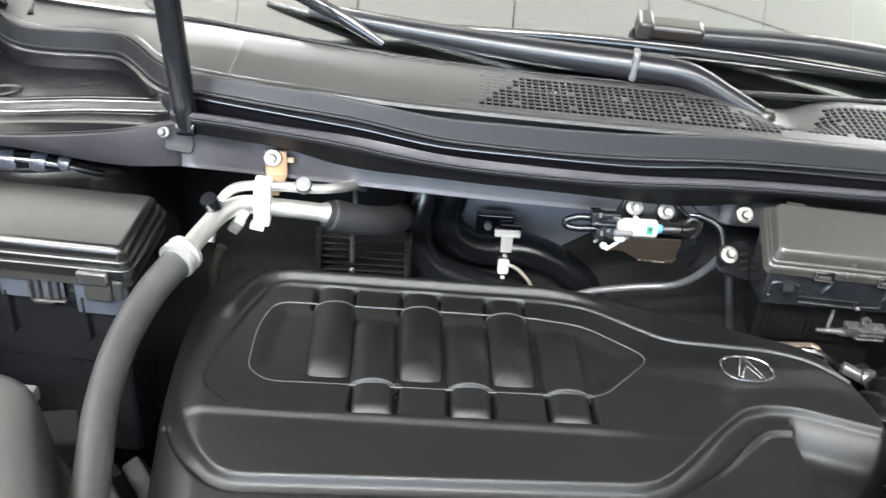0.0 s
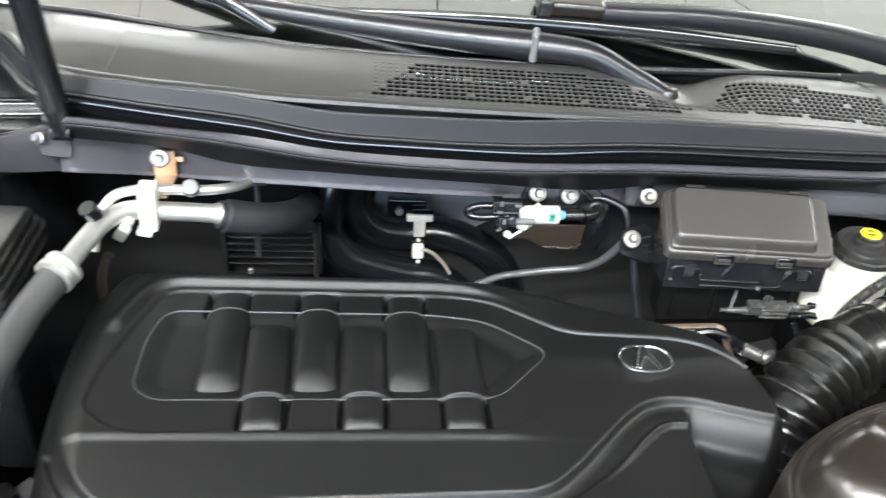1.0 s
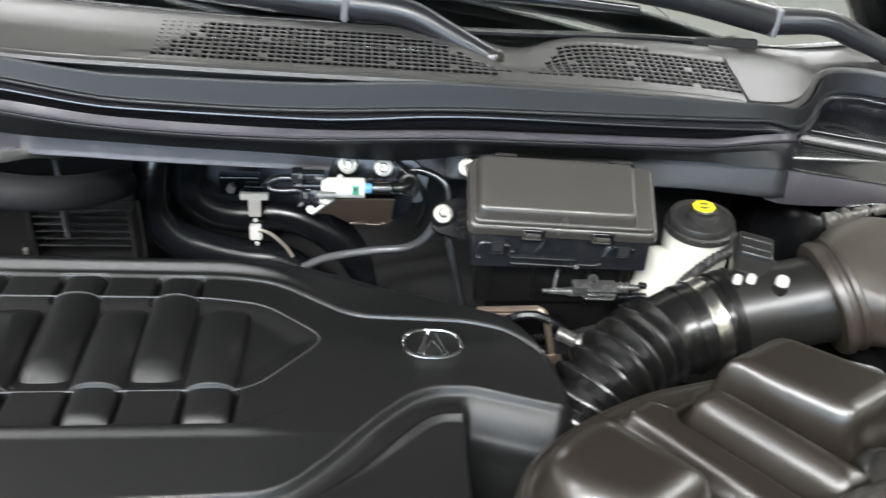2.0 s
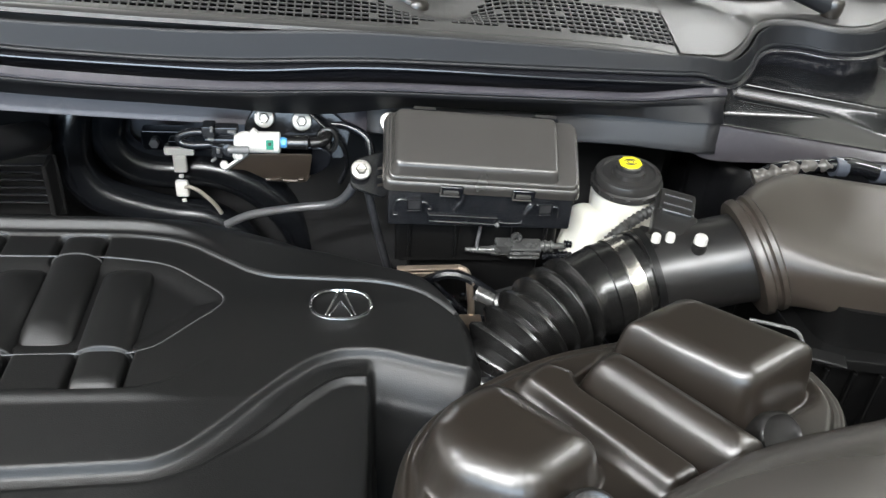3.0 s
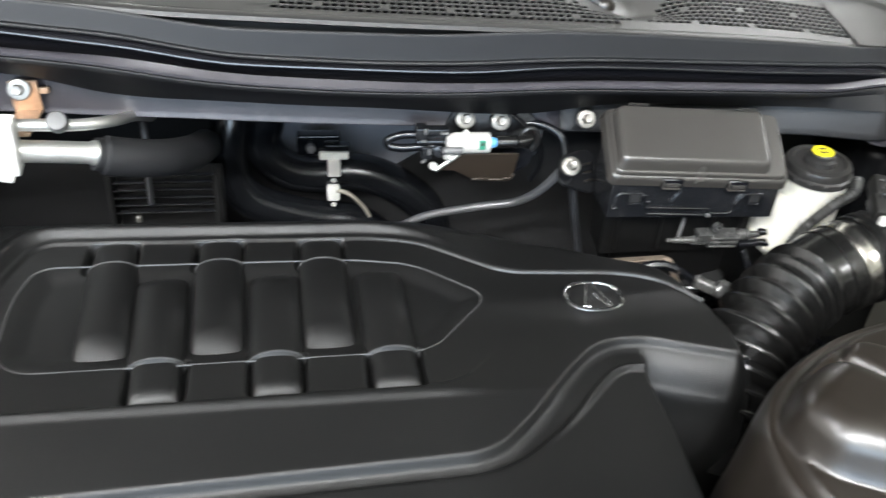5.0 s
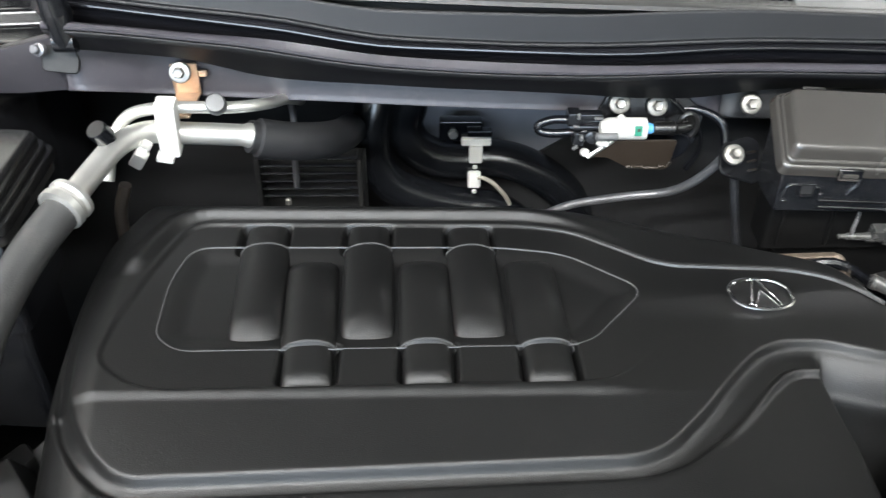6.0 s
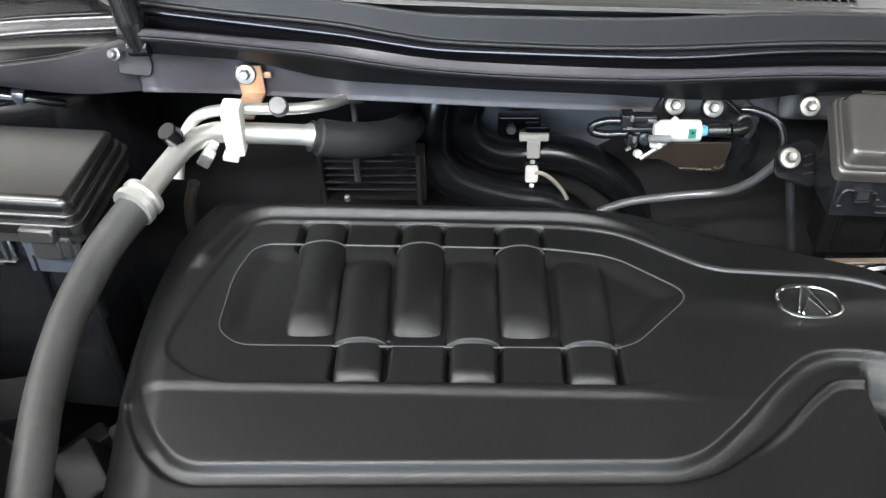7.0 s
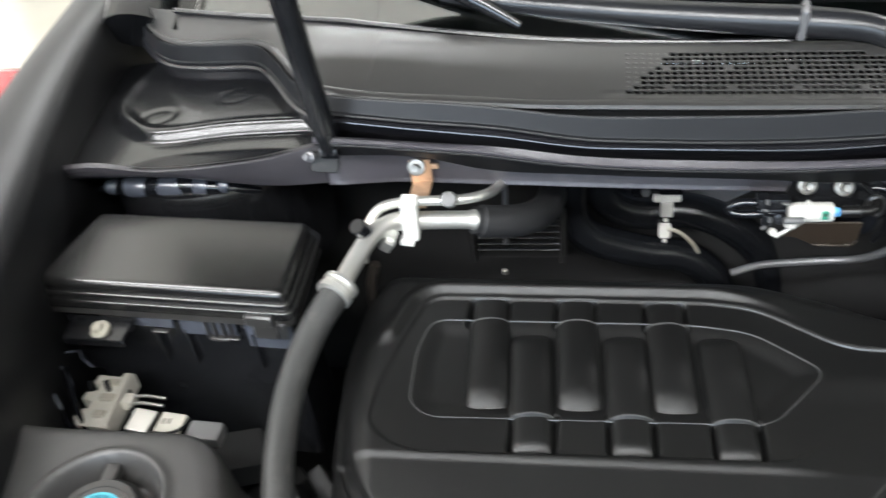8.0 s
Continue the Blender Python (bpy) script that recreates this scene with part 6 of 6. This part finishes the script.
def purge_valve():
    p = thing("purge_valve", "white purge valve with green mark over a brown metal pan", "valve", (0.265, 0.865, 1.06))
    y = 0.848
    m = Matrix.Translation((0.2515, y + 0.004, 1.1065)) @ Euler((0, math.pi / 2, 0)).to_matrix().to_4x4()
    bm = bmesh.new()
    lathe(bm, [(0.003, -0.0225), (0.0068, -0.0215), (0.0098, -0.016), (0.0102, -0.013), (0.0102, 0.0195), (0.0092, 0.0205), (0.004, 0.0207)], m, 24)
    box(bm, (0.028, 0.012, 0.0195), Matrix.Translation((0.258, y + 0.004, 1.1065)), 0.003, 2)
    box(bm, (0.006, 0.006, 0.006), Matrix.Translation((0.248, y + 0.004, 1.1170)) @ Euler((0, 0.7, 0)).to_matrix().to_4x4(), 0.001, 1)
    body = part("body", bm, VALVEW, p)
    bm = bmesh.new()
    lathe(bm, [(0.002, -0.006), (0.0035, -0.0055), (0.0042, -0.003), (0.0042, 0.003), (0.003, 0.005)], Matrix.Translation((0.2325, y - 0.002, 1.0945)) @ Euler((1.2, 0, 0.5)).to_matrix().to_4x4(), 14)
    part("port", bm, VALVEW, body)
    bm = bmesh.new()
    box(bm, (0.0072, 0.003, 0.0095), Matrix.Translation((0.2630, y - 0.0050, 1.1085)), 0.0006, 1)
    mark = part("mark", bm, GREEN, body)
    bm = bmesh.new()
    box(bm, (0.0028, 0.003, 0.0030), Matrix.Translation((0.2630, y - 0.0058, 1.1100)), 0.0003, 1)
    part("code", bm, INK, mark)
    bm = bmesh.new()
    lathe(bm, [(0.0040, 0.0200), (0.0052, 0.0205), (0.0052, 0.0250), (0.0044, 0.0255), (0.0044, 0.0275)], m, 16)
    part("nozzle", bm, BLUE, body)
    bm = bmesh.new()
    lathe(bm, [(0.0042, 0.0265), (0.0058, 0.0275), (0.0062, 0.034), (0.0062, 0.0435), (0.0070, 0.044), (0.0070, 0.0465), (0.0058, 0.047)], m, 16)
    sweep(bm, spline([(0.300, y + 0.004, 1.1065), (0.309, y + 0.006, 1.1065), (0.315, y + 0.012, 1.107), (0.3165, y + 0.022, 1.109)], 6), 0.0052, 12)
    part("hose_end", bm, BELLOWS, p)
    # grey inlet nozzle that lies before the white body
    bm = bmesh.new()
    lathe(bm, [(0.0026, -0.010), (0.0036, -0.009), (0.0036, 0.009), (0.0030, 0.010)], Matrix.Translation((0.2340, y - 0.007, 1.1040)) @ Euler((0, math.pi / 2, 0)).to_matrix().to_4x4(), 14)
    part("inlet_nozzle", bm, GREYPL, p)
    # black bracket plate on the bulkhead
    bm = bmesh.new()
    q = Matrix.Translation((0.273, 0.8925, 1.103)) @ Euler((1.3, 0, 0)).to_matrix().to_4x4()
    prism(bm, rounded([(-0.035, -0.03), (0.06, -0.032), (0.066, 0.0), (0.045, 0.018), (-0.028, 0.020), (-0.04, 0.0)], 0.008), -0.003, 0.0, q, 0.001, 1)
    br = part("bracket", bm, PAINT, p)
    # bent arm that runs down from the bracket behind the coolant pipe
    bm = bmesh.new()
    sweep(bm, spline([(0.300, 0.885, 1.122), (0.312, 0.880, 1.112), (0.327, 0.876, 1.098), (0.334, 0.876, 1.082), (0.334, 0.88, 1.062), (0.328, 0.885, 1.045)], 7), 0.0042, 10, flat=0.6)
    part("bent_arm", bm, PAINT, br)
    bm = bmesh.new()
    ring = [(0.3165 + 0.0085 * math.cos(k * math.tau / 18), 0.868, 1.101 + 0.0125 * math.sin(k * math.tau / 18)) for k in range(19)]
    sweep(bm, ring, 0.0024, 8)
    part("hose_ring", bm, NECKPL, br)
    # brown pan that carries the valve, with its bright sheared rim
    pan = [(0.219, 1.0795), (0.241, 1.0965), (0.302, 1.0965), (0.299, 1.075), (0.294, 1.0675), (0.257, 1.0690), (0.238, 1.0790)]
    bm = bmesh.new()
    q = Matrix.Translation((0, y, 0)) @ Euler((math.pi / 2, 0, 0)).to_matrix().to_4x4()
    prism(bm, rounded(pan, 0.003), -0.0012, 0.0012, q, 0.0004, 1)
    tray = part("pan", bm, PANM, br, "brown passivated metal pan")
    bm = bmesh.new()
    sweep(bm, [(0.2195, y - 0.002, 1.0800), (0.231, y - 0.0024, 1.0892), (0.2418, y - 0.002, 1.0975)], 0.0022, 8)
    part("rim", bm, RIMM, tray, "bright sheared edge")
    bm = bmesh.new()
    sweep(bm, spline([(0.257, y - 0.0008, 1.0690), (0.270, y - 0.001, 1.0683), (0.284, y - 0.001, 1.0677), (0.294, y - 0.0008, 1.0678), (0.2988, y - 0.0008, 1.0740)], 5), 0.0016, 8)
    part("folded_edge", bm, PANM, tray)
    bm = bmesh.new()
    box(bm, (0.007, 0.004, 0.0035), Matrix.Translation((0.2910, y - 0.003, 1.0705)), 0.001, 1)
    box(bm, (0.012, 0.004, 0.003), Matrix.Translation((0.267, y - 0.003, 1.0705)), 0.001, 1)
    part("tab", bm, PANM, tray)
    bm = bmesh.new()
    prism(bm, rounded([(0.262, 1.066), (0.302, 1.064), (0.318, 1.074), (0.322, 1.09), (0.310, 1.097), (0.25, 1.096)], 0.006), -0.032, -0.014, q, 0.003, 2)
    part("canister", bm, GLOSSR, br)
    # loop of hose with its connector cluster on the inlet side
    bm = bmesh.new()
    sweep(bm, spline([(0.230, 0.862, 1.1095), (0.205, 0.866, 1.1085), (0.188, 0.869, 1.1070), (0.1755, 0.870, 1.1015), (0.1765, 0.869, 1.0955), (0.188, 0.866, 1.0945), (0.205, 0.864, 1.0965), (0.222, 0.862, 1.0985)], 7), 0.0042, 12)
    part("loop_hose", bm, GLOSSR, p)
    for x, z, w, d, h, tilt in ((0.2055, 1.1145, 0.012, 0.016, 0.0125, 0), (0.2215, 1.1155, 0.022, 0.012, 0.0075, 0), (0.2160, 1.1055, 0.030, 0.014, 0.0050, 0), (0.2120, 1.0935, 0.011, 0.014, 0.0130, 0.15)):
        bm = bmesh.new()
        box(bm, (w, d, h), Matrix.Translation((x, 0.861, z)) @ Euler((0, tilt, 0)).to_matrix().to_4x4(), 0.002, 2)
        cluster = part("hose_connector", bm, BODYPL, p)
    bm = bmesh.new()
    lathe(bm, [(0.003, -0.007), (0.0062, -0.006), (0.0066, 0.0), (0.0062, 0.006), (0.003, 0.007)], Matrix.Translation((0.2235, 0.858, 1.0960)) @ Euler((1.4, 0, 0)).to_matrix().to_4x4(), 14)
    part("hose_elbow", bm, BODYPL, p)
    for x, z, w, h in ((0.2090, 1.1185, 0.0030, 0.0050), (0.2275, 1.1165, 0.0080, 0.0022), (0.2135, 1.0965, 0.0028, 0.0055), (0.2075, 1.1085, 0.0055, 0.0018)):
        bm = bmesh.new()
        box(bm, (w, 0.004, h), Matrix.Translation((x, 0.8525, z)) @ Euler((0, 0.1, 0)).to_matrix().to_4x4(), 0.0006, 1)
        part("locking_tab", bm, GREYPL, cluster)
    bm = bmesh.new()
    lathe(bm, [(0.001, -0.003), (0.0040, -0.003), (0.0040, 0.0015), (0.0035, 0.003), (0.001, 0.0034)], Matrix.Translation((0.2180, 0.852, 1.0815)) @ Euler((1.2, 0, 0.1)).to_matrix().to_4x4(), 16)
    part("rivet", bm, VALVEW, p, "pale round rivet head")
    bm = bmesh.new()
    box(bm, (0.0055, 0.004, 0.0022), Matrix.Translation((0.2085, 0.853, 1.0862)) @ Euler((0, -0.6, 0)).to_matrix().to_4x4(), 0.0005, 1)
    part("pin", bm, GREYPL, p)
    settle(p)


purge_valve()
bolt("bracket_bolt", (0.2543, 0.8895, 1.1135), (0, -0.9, 0.42), 0.0100, "zinc flanged bolt on the purge valve bracket")
bolt("bracket_bolt", (0.2907, 0.8895, 1.1110), (0, -0.9, 0.42), 0.0100, "zinc flanged bolt on the purge valve bracket")


def pipes():
    def pipe(name, label, pts, r, material, category="pipe", n=8):
        bm = bmesh.new()
        sweep(bm, spline(pts, n), r, 12)
        return tagged(finish(name, bm, material), label, category)

    pipe("coolant_pipe", "dark metal coolant pipe bending up to the relay box", [(0.20, 0.94, 0.955), (0.23, 0.93, 0.975), (0.28, 0.91, 0.997), (0.318, 0.897, 1.010), (0.335, 0.875, 1.035), (0.345, 0.85, 1.07), (0.35, 0.846, 1.085)], 0.0045, DULLM)
    pipe("dipstick_tube", "thin black dipstick tube", [(0.355, 0.83, 1.07), (0.366, 0.828, 1.02), (0.380, 0.826, 0.965), (0.39, 0.82, 0.92)], 0.0040, DULLB)
    pipe("brake_pipe", "thin black brake pipe", [(0.30, 0.90, 1.10), (0.33, 0.895, 1.105), (0.355, 0.885, 1.095), (0.36, 0.87, 1.07)], 0.0045, GLOSSR)
    pipe("refrigerant_pipe", "thin grey refrigerant pipe behind the clamp", [(-0.195, 0.80, 1.08), (-0.205, 0.80, 1.05), (-0.207, 0.80, 1.0), (-0.20, 0.79, 0.93)], 0.0055, SATIN)
    pipe("drain_pipe", "thin dull metal drain pipe on the bulkhead", [(-0.074, 0.985, 1.075), (-0.073, 0.985, 1.044), (-0.076, 0.985, 1.006), (-0.077, 0.985, 0.966)], 0.0036, DULLM)
    pipe("lower_hose", "black coolant hose beside the engine", [(0.40, 0.78, 0.90), (0.44, 0.77, 0.93), (0.49, 0.76, 0.94), (0.56, 0.75, 0.93)], 0.014, BELLOWS, "hose")
    pipe("lower_hose", "black coolant hose below the relay box", [(0.37, 0.84, 0.91), (0.43, 0.83, 0.94), (0.50, 0.81, 0.945), (0.55, 0.79, 0.93)], 0.010, BELLOWS, "hose")
    # metal stay beside the engine cover, with its plug
    s = thing("engine_stay", "pale passivated metal stay with a grey sensor", "bracket", (0.43, 0.72, 0.98))
    bm = bmesh.new()
    q = Matrix.Translation((0.414, 0.7775, 1.0135)) @ Euler((0.35, -0.03, 0.0)).to_matrix().to_4x4()
    box(bm, (0.062, 0.006, 0.003), q, 0.001)
    box(bm, (0.060, 0.002, 0.007), q @ Matrix.Translation((0, -0.004, -0.005)), 0.0008)
    sweep(bm, spline([(0.442, 0.7775, 1.0140), (0.449, 0.776, 1.0115), (0.4525, 0.772, 1.005), (0.453, 0.760, 0.999), (0.451, 0.735, 0.999), (0.449, 0.720, 1.0)], 5), 0.0035, 8)
    box(bm, (0.02, 0.014, 0.004), Matrix.Translation((0.448, 0.715, 1.0)), 0.001)
    box(bm, (0.02, 0.004, 0.012), Matrix.Translation((0.448, 0.709, 0.996)), 0.001)
    part("strap", bm, STRAP, s, "pale passivated strap")
    bm = bmesh.new()
    lathe(bm, [(0.008, -0.006), (0.010, 0.0), (0.009, 0.006), (0.004, 0.009)], Matrix.Translation((0.475, 0.715, 1.02)) @ Euler((0.9, 0.2, 0)).to_matrix().to_4x4(), 16)
    sweep(bm, [(0.452, 0.725, 1.025), (0.475, 0.715, 1.018)], 0.007, 10)
    part("sensor", bm, PLUGM, s)
    settle(s)


pipes()


def engine_block():
    """Dark castings, brackets and looms that show between the covers."""
    e = thing("engine_block", "dark engine castings deep in the bay", "engine", (0.1, 0.6, 0.57))
    bm = bmesh.new()
    box(bm, (0.56, 0.36, 0.42), Matrix.Translation((0.08, 0.60, 0.78)), 0.03, 3)
    box(bm, (0.30, 0.18, 0.3), Matrix.Translation((0.46, 0.70, 0.75)), 0.03, 3)
    part("block", bm, DARK, e)
    rnd = random.Random(4)
    for k in range(12):
        bm = bmesh.new()
        box(bm, (rnd.uniform(0.03, 0.08), rnd.uniform(0.02, 0.05), rnd.uniform(0.02, 0.06)), Matrix.Translation((rnd.uniform(0.33, 0.60), rnd.uniform(0.70, 0.84), rnd.uniform(0.88, 0.96))) @ Euler((rnd.uniform(-0.4, 0.4), rnd.uniform(-0.4, 0.4), rnd.uniform(-1, 1))).to_matrix().to_4x4(), 0.005, 2)
        part("casting", bm, DARK, e)
    for k in range(10):
        bm = bmesh.new()
        x, y = rnd.uniform(-0.34, -0.24), rnd.uniform(0.42, 0.66)
        box(bm, (rnd.uniform(0.03, 0.08), rnd.uniform(0.02, 0.05), rnd.uniform(0.02, 0.06)), Matrix.Translation((x, y, rnd.uniform(0.86, 0.95))) @ Euler((rnd.uniform(-0.4, 0.4), rnd.uniform(-0.4, 0.4), rnd.uniform(-1, 1))).to_matrix().to_4x4(), 0.005, 2)
        part("casting", bm, DARK, e)
    settle(e)
    for k in range(9):
        z = rnd.uniform(0.93, 0.99)
        pts = [(0.36 + 0.02 * k + rnd.uniform(-0.01, 0.01), 0.80 + rnd.uniform(-0.03, 0.03), z), (0.40 + 0.02 * k, 0.76 + rnd.uniform(-0.03, 0.03), z + rnd.uniform(-0.01, 0.03)), (0.46 + 0.02 * k, 0.74 + rnd.uniform(-0.03, 0.05), z + rnd.uniform(-0.03, 0.02))]
        bm = bmesh.new()
        sweep(bm, spline(pts, 6), rnd.uniform(0.002, 0.005), 8)
        tagged(finish("wire", bm, GLOSSR), "thin black wire in the engine bay", "wire", "loose wires")
    for k in range(5):
        z = rnd.uniform(0.97, 1.03)
        pts = [(-0.52 + 0.02 * k, 0.66, z + 0.03), (-0.50 + 0.02 * k, 0.63, z + rnd.uniform(0, 0.03)), (-0.47 + 0.015 * k, 0.60, z), (-0.45 + 0.02 * k, 0.57, z - 0.03)]
        bm = bmesh.new()
        sweep(bm, spline(pts, 6), 0.003, 8)
        tagged(finish("wire", bm, GLOSSR), "thin black wire beside the fuse box", "wire", "loose wires")


engine_block()


def left_fittings():
    b = thing("terminal_block", "dusty cream terminal block with toothed edge and metal tabs", "terminal block", (-0.42, 0.62, 0.98))
    bm = bmesh.new()
    teeth = [(-0.438, 0.677), (-0.449, 0.678), (-0.451, 0.672), (-0.476, 0.674), (-0.478, 0.664), (-0.468, 0.661), (-0.469, 0.652), (-0.479, 0.650), (-0.480, 0.641), (-0.467, 0.637), (-0.466, 0.629), (-0.475, 0.626), (-0.476, 0.616), (-0.468, 0.606), (-0.433, 0.603)]
    prism(bm, teeth, 1.012, 1.031, Matrix(), 0.0014, 2)
    body = part("body", bm, CREAM, b)
    bm = bmesh.new()
    prism(bm, [(-0.439, 0.674), (-0.4395, 0.668), (-0.4365, 0.606), (-0.4325, 0.604)], 1.028, 1.035, Matrix(), 0.0008, 1)
    part("rim", bm, CREAM, body)
    for x, y, w in ((-0.455, 0.662, 0.014), (-0.452, 0.642, 0.016), (-0.450, 0.620, 0.012)):
        bm = bmesh.new()
        box(bm, (w, 0.009, 0.004), Matrix.Translation((x, y, 1.032)), 0.001, 1)
        part("cell", bm, BEIGE, body)
    bm = bmesh.new()
    box(bm, (0.012, 0.014, 0.012), Matrix.Translation((-0.428, 0.641, 1.028)), 0.002, 2)
    part("lug", bm, CREAM, b)
    for z, y in ((1.032, 0.644), (1.030, 0.636)):
        bm = bmesh.new()
        sweep(bm, [(-0.424, y, z), (-0.41, y + 0.001, z + 0.001), (-0.388, y - 0.001, z)], 0.0019, 10)
        part("terminal_pin", bm, ZINC, b)
    for x, y, w, d, tilt in ((-0.404, 0.617, 0.024, 0.026, 0.06), (-0.372, 0.615, 0.027, 0.023, 0.0)):
        bm = bmesh.new()
        box(bm, (w, d, 0.005), Matrix.Translation((x, y, 1.027)) @ Euler((0.12, tilt, -0.12)).to_matrix().to_4x4(), 0.0016, 2)
        part("tab", bm, ALU if tilt else CREAM, b)
    for dx in (-0.003, 0.003):
        bm = bmesh.new()
        box(bm, (0.0018, 0.006, 0.001), Matrix.Translation((-0.376 + dx, 0.616, 1.0298)) @ Euler((0.12, 0, -0.12)).to_matrix().to_4x4())
        part("mark", bm, INK, b)
    bm = bmesh.new()
    sweep(bm, spline([(-0.388, 0.602, 1.029), (-0.368, 0.601, 1.030), (-0.356, 0.609, 1.030), (-0.3545, 0.622, 1.028)], 5), 0.0016, 8)
    part("wire_loop", bm, GLOSSR, b)
    bm = bmesh.new()
    box(bm, (0.036, 0.022, 0.016), Matrix.Translation((-0.335, 0.610, 1.020)) @ Euler((0.1, 0, -0.05)).to_matrix().to_4x4(), 0.004, 2)
    part("end_piece", bm, GREYPL, b)
    settle(b)
    for pts, r in (([(-0.541, 0.675, 1.049), (-0.525, 0.680, 1.052), (-0.503, 0.688, 1.051)], 0.0016), ([(-0.520, 0.673, 1.046), (-0.508, 0.664, 1.051), (-0.496, 0.655, 1.050), (-0.489, 0.646, 1.042)], 0.0022), ([(-0.523, 0.636, 1.045), (-0.512, 0.634, 1.051), (-0.497, 0.627, 1.050), (-0.486, 0.617, 1.040)], 0.0022), ([(-0.500, 0.690, 1.050), (-0.488, 0.675, 1.053), (-0.474, 0.668, 1.048)], 0.0014)):
        bm = bmesh.new()
        sweep(bm, spline(pts, 6), r, 8)
        tagged(finish("wire", bm, LOOM), "thin shiny wire beside the terminal block", "wire", "loose wires")
    # banded loom in the slot under the apron, over a painted ledge
    n = thing("banded_loom", "glossy banded loom in the slot under the apron", "wiring loom", (-0.47, 0.90, 1.09))
    bm = bmesh.new()
    c = spline([(-0.56, 0.905, 1.112), (-0.525, 0.900, 1.117), (-0.48, 0.898, 1.120), (-0.43, 0.898, 1.120), (-0.39, 0.902, 1.113), (-0.355, 0.91, 1.104)], 16)
    sweep(bm, c, lambda t: 0.0035 + 0.0095 * math.sin(math.pi * min(1.0, max(0.0, t))) ** 0.8, 18)
    part("loom", bm, GLOSSR, n)
    for x, w, r in ((-0.536, 0.010, 0.0105), (-0.503, 0.026, 0.0150), (-0.458, 0.030, 0.0155), (-0.421, 0.018, 0.0138), (-0.392, 0.010, 0.0105)):
        bm = bmesh.new()
        sweep(bm, [(x - w / 2, 0.898, 1.119), (x - w * 0.3, 0.898, 1.1195), (x + w * 0.3, 0.898, 1.1195), (x + w / 2, 0.898, 1.119)], lambda t, r=r: r * (0.86 + 0.14 * math.sin(math.pi * t)), 18)
        part("band", bm, LOOM, n, "shiny grey band")
    settle(n)
    for x, y, z in ((-0.445, 1.0, 1.124), (0.86, 0.975, 1.07)):
        t = thing("strut_tower", "glossy black painted strut tower top", "strut tower", (x, y, 0.95), "strut towers")
        bm = bmesh.new()
        lathe(bm, [(0.135, -0.16), (0.132, -0.03), (0.122, -0.010), (0.10, -0.002), (0.06, 0.002), (0.05, -0.004)], Matrix.Translation((x, y, z)), 48)
        part("dome", bm, PAINT, t)
        bm = bmesh.new()
        lathe(bm, [(0.05, -0.01), (0.046, 0.004), (0.03, 0.010), (0.01, 0.012)], Matrix.Translation((x, y, z)), 32)
        part("cap", bm, BOXPL, t)
        settle(t)
    h = thing("wiring_harness", "dusty taped wiring harness with a corrugated sleeve", "wiring harness", (0.85, 0.80, 1.1))
    bm = bmesh.new()
    c = spline([(0.727, 0.80, 1.100), (0.738, 0.80, 1.110), (0.755, 0.80, 1.116), (0.818, 0.80, 1.120), (0.875, 0.80, 1.104), (0.94, 0.80, 1.090), (0.99, 0.80, 1.085)], 20)
    sweep(bm, c, lambda t: 0.0075 + 0.0009 * math.sin(t * 19) + 0.0006 * math.sin(t * 43), 12)
    part("loom", bm, GLOSSR, h)
    for x, z in ((0.74, 1.110), (0.80, 1.119), (0.845, 1.112), (0.885, 1.101), (0.925, 1.092)):
        bm = bmesh.new()
        sweep(bm, [(x, 0.80, z), (x + 0.012, 0.80, z - 0.001)], 0.0098, 14)
        part("tape_band", bm, LOOM, h)
    bm = bmesh.new()
    c = spline([(0.722, 0.798, 1.106), (0.735, 0.797, 1.111), (0.752, 0.796, 1.117), (0.775, 0.797, 1.121), (0.80, 0.798, 1.121)], 12)
    sweep(bm, c, lambda t: 0.0075 * (1 - 0.45 * t) + 0.0011 * math.sin(t * 31) + 0.0009 * math.sin(t * 53 + 1), 14)
    part("crumpled_sleeve", bm, SLEEVE, h, "crumpled pale grey sleeve")
    settle(h)


left_fittings()


def red_car():
    """The corner of a red car that stands beside this one."""
    c = thing("parked_red_car", "low red car parked alongside in the showroom", "car", (-2.25, 0.2, 0.0))
    bm = bmesh.new()
    box(bm, (1.8, 3.4, 0.50), Matrix.Translation((-2.19, 0.25, 0.58)), 0.07, 4)
    part("body", bm, REDBODY, c)
    bm = bmesh.new()
    box(bm, (1.45, 1.7, 0.42), Matrix.Translation((-2.25, -0.2, 1.08)), 0.16, 4, 0.8)
    part("cabin", bm, DARK, c)
    for x in (-1.48, -3.02):
        bm = bmesh.new()
        box(bm, (0.16, 0.06, 0.10), Matrix.Translation((x + 0.06, 1.935, 0.75)), 0.02, 3)
        part("lamp", bm, WHITEPL, c)
        for y in (-0.9, 1.1):
            bm = bmesh.new()
            lathe(bm, [(0.2, -0.1), (0.31, -0.1), (0.33, -0.07), (0.33, 0.07), (0.31, 0.1), (0.2, 0.1)], Matrix.Translation((x, y, 0.33)) @ Euler((0, 1.57, 0)).to_matrix().to_4x4(), 28)
            part("wheel", bm, DARK, c)
    settle(c)


red_car()
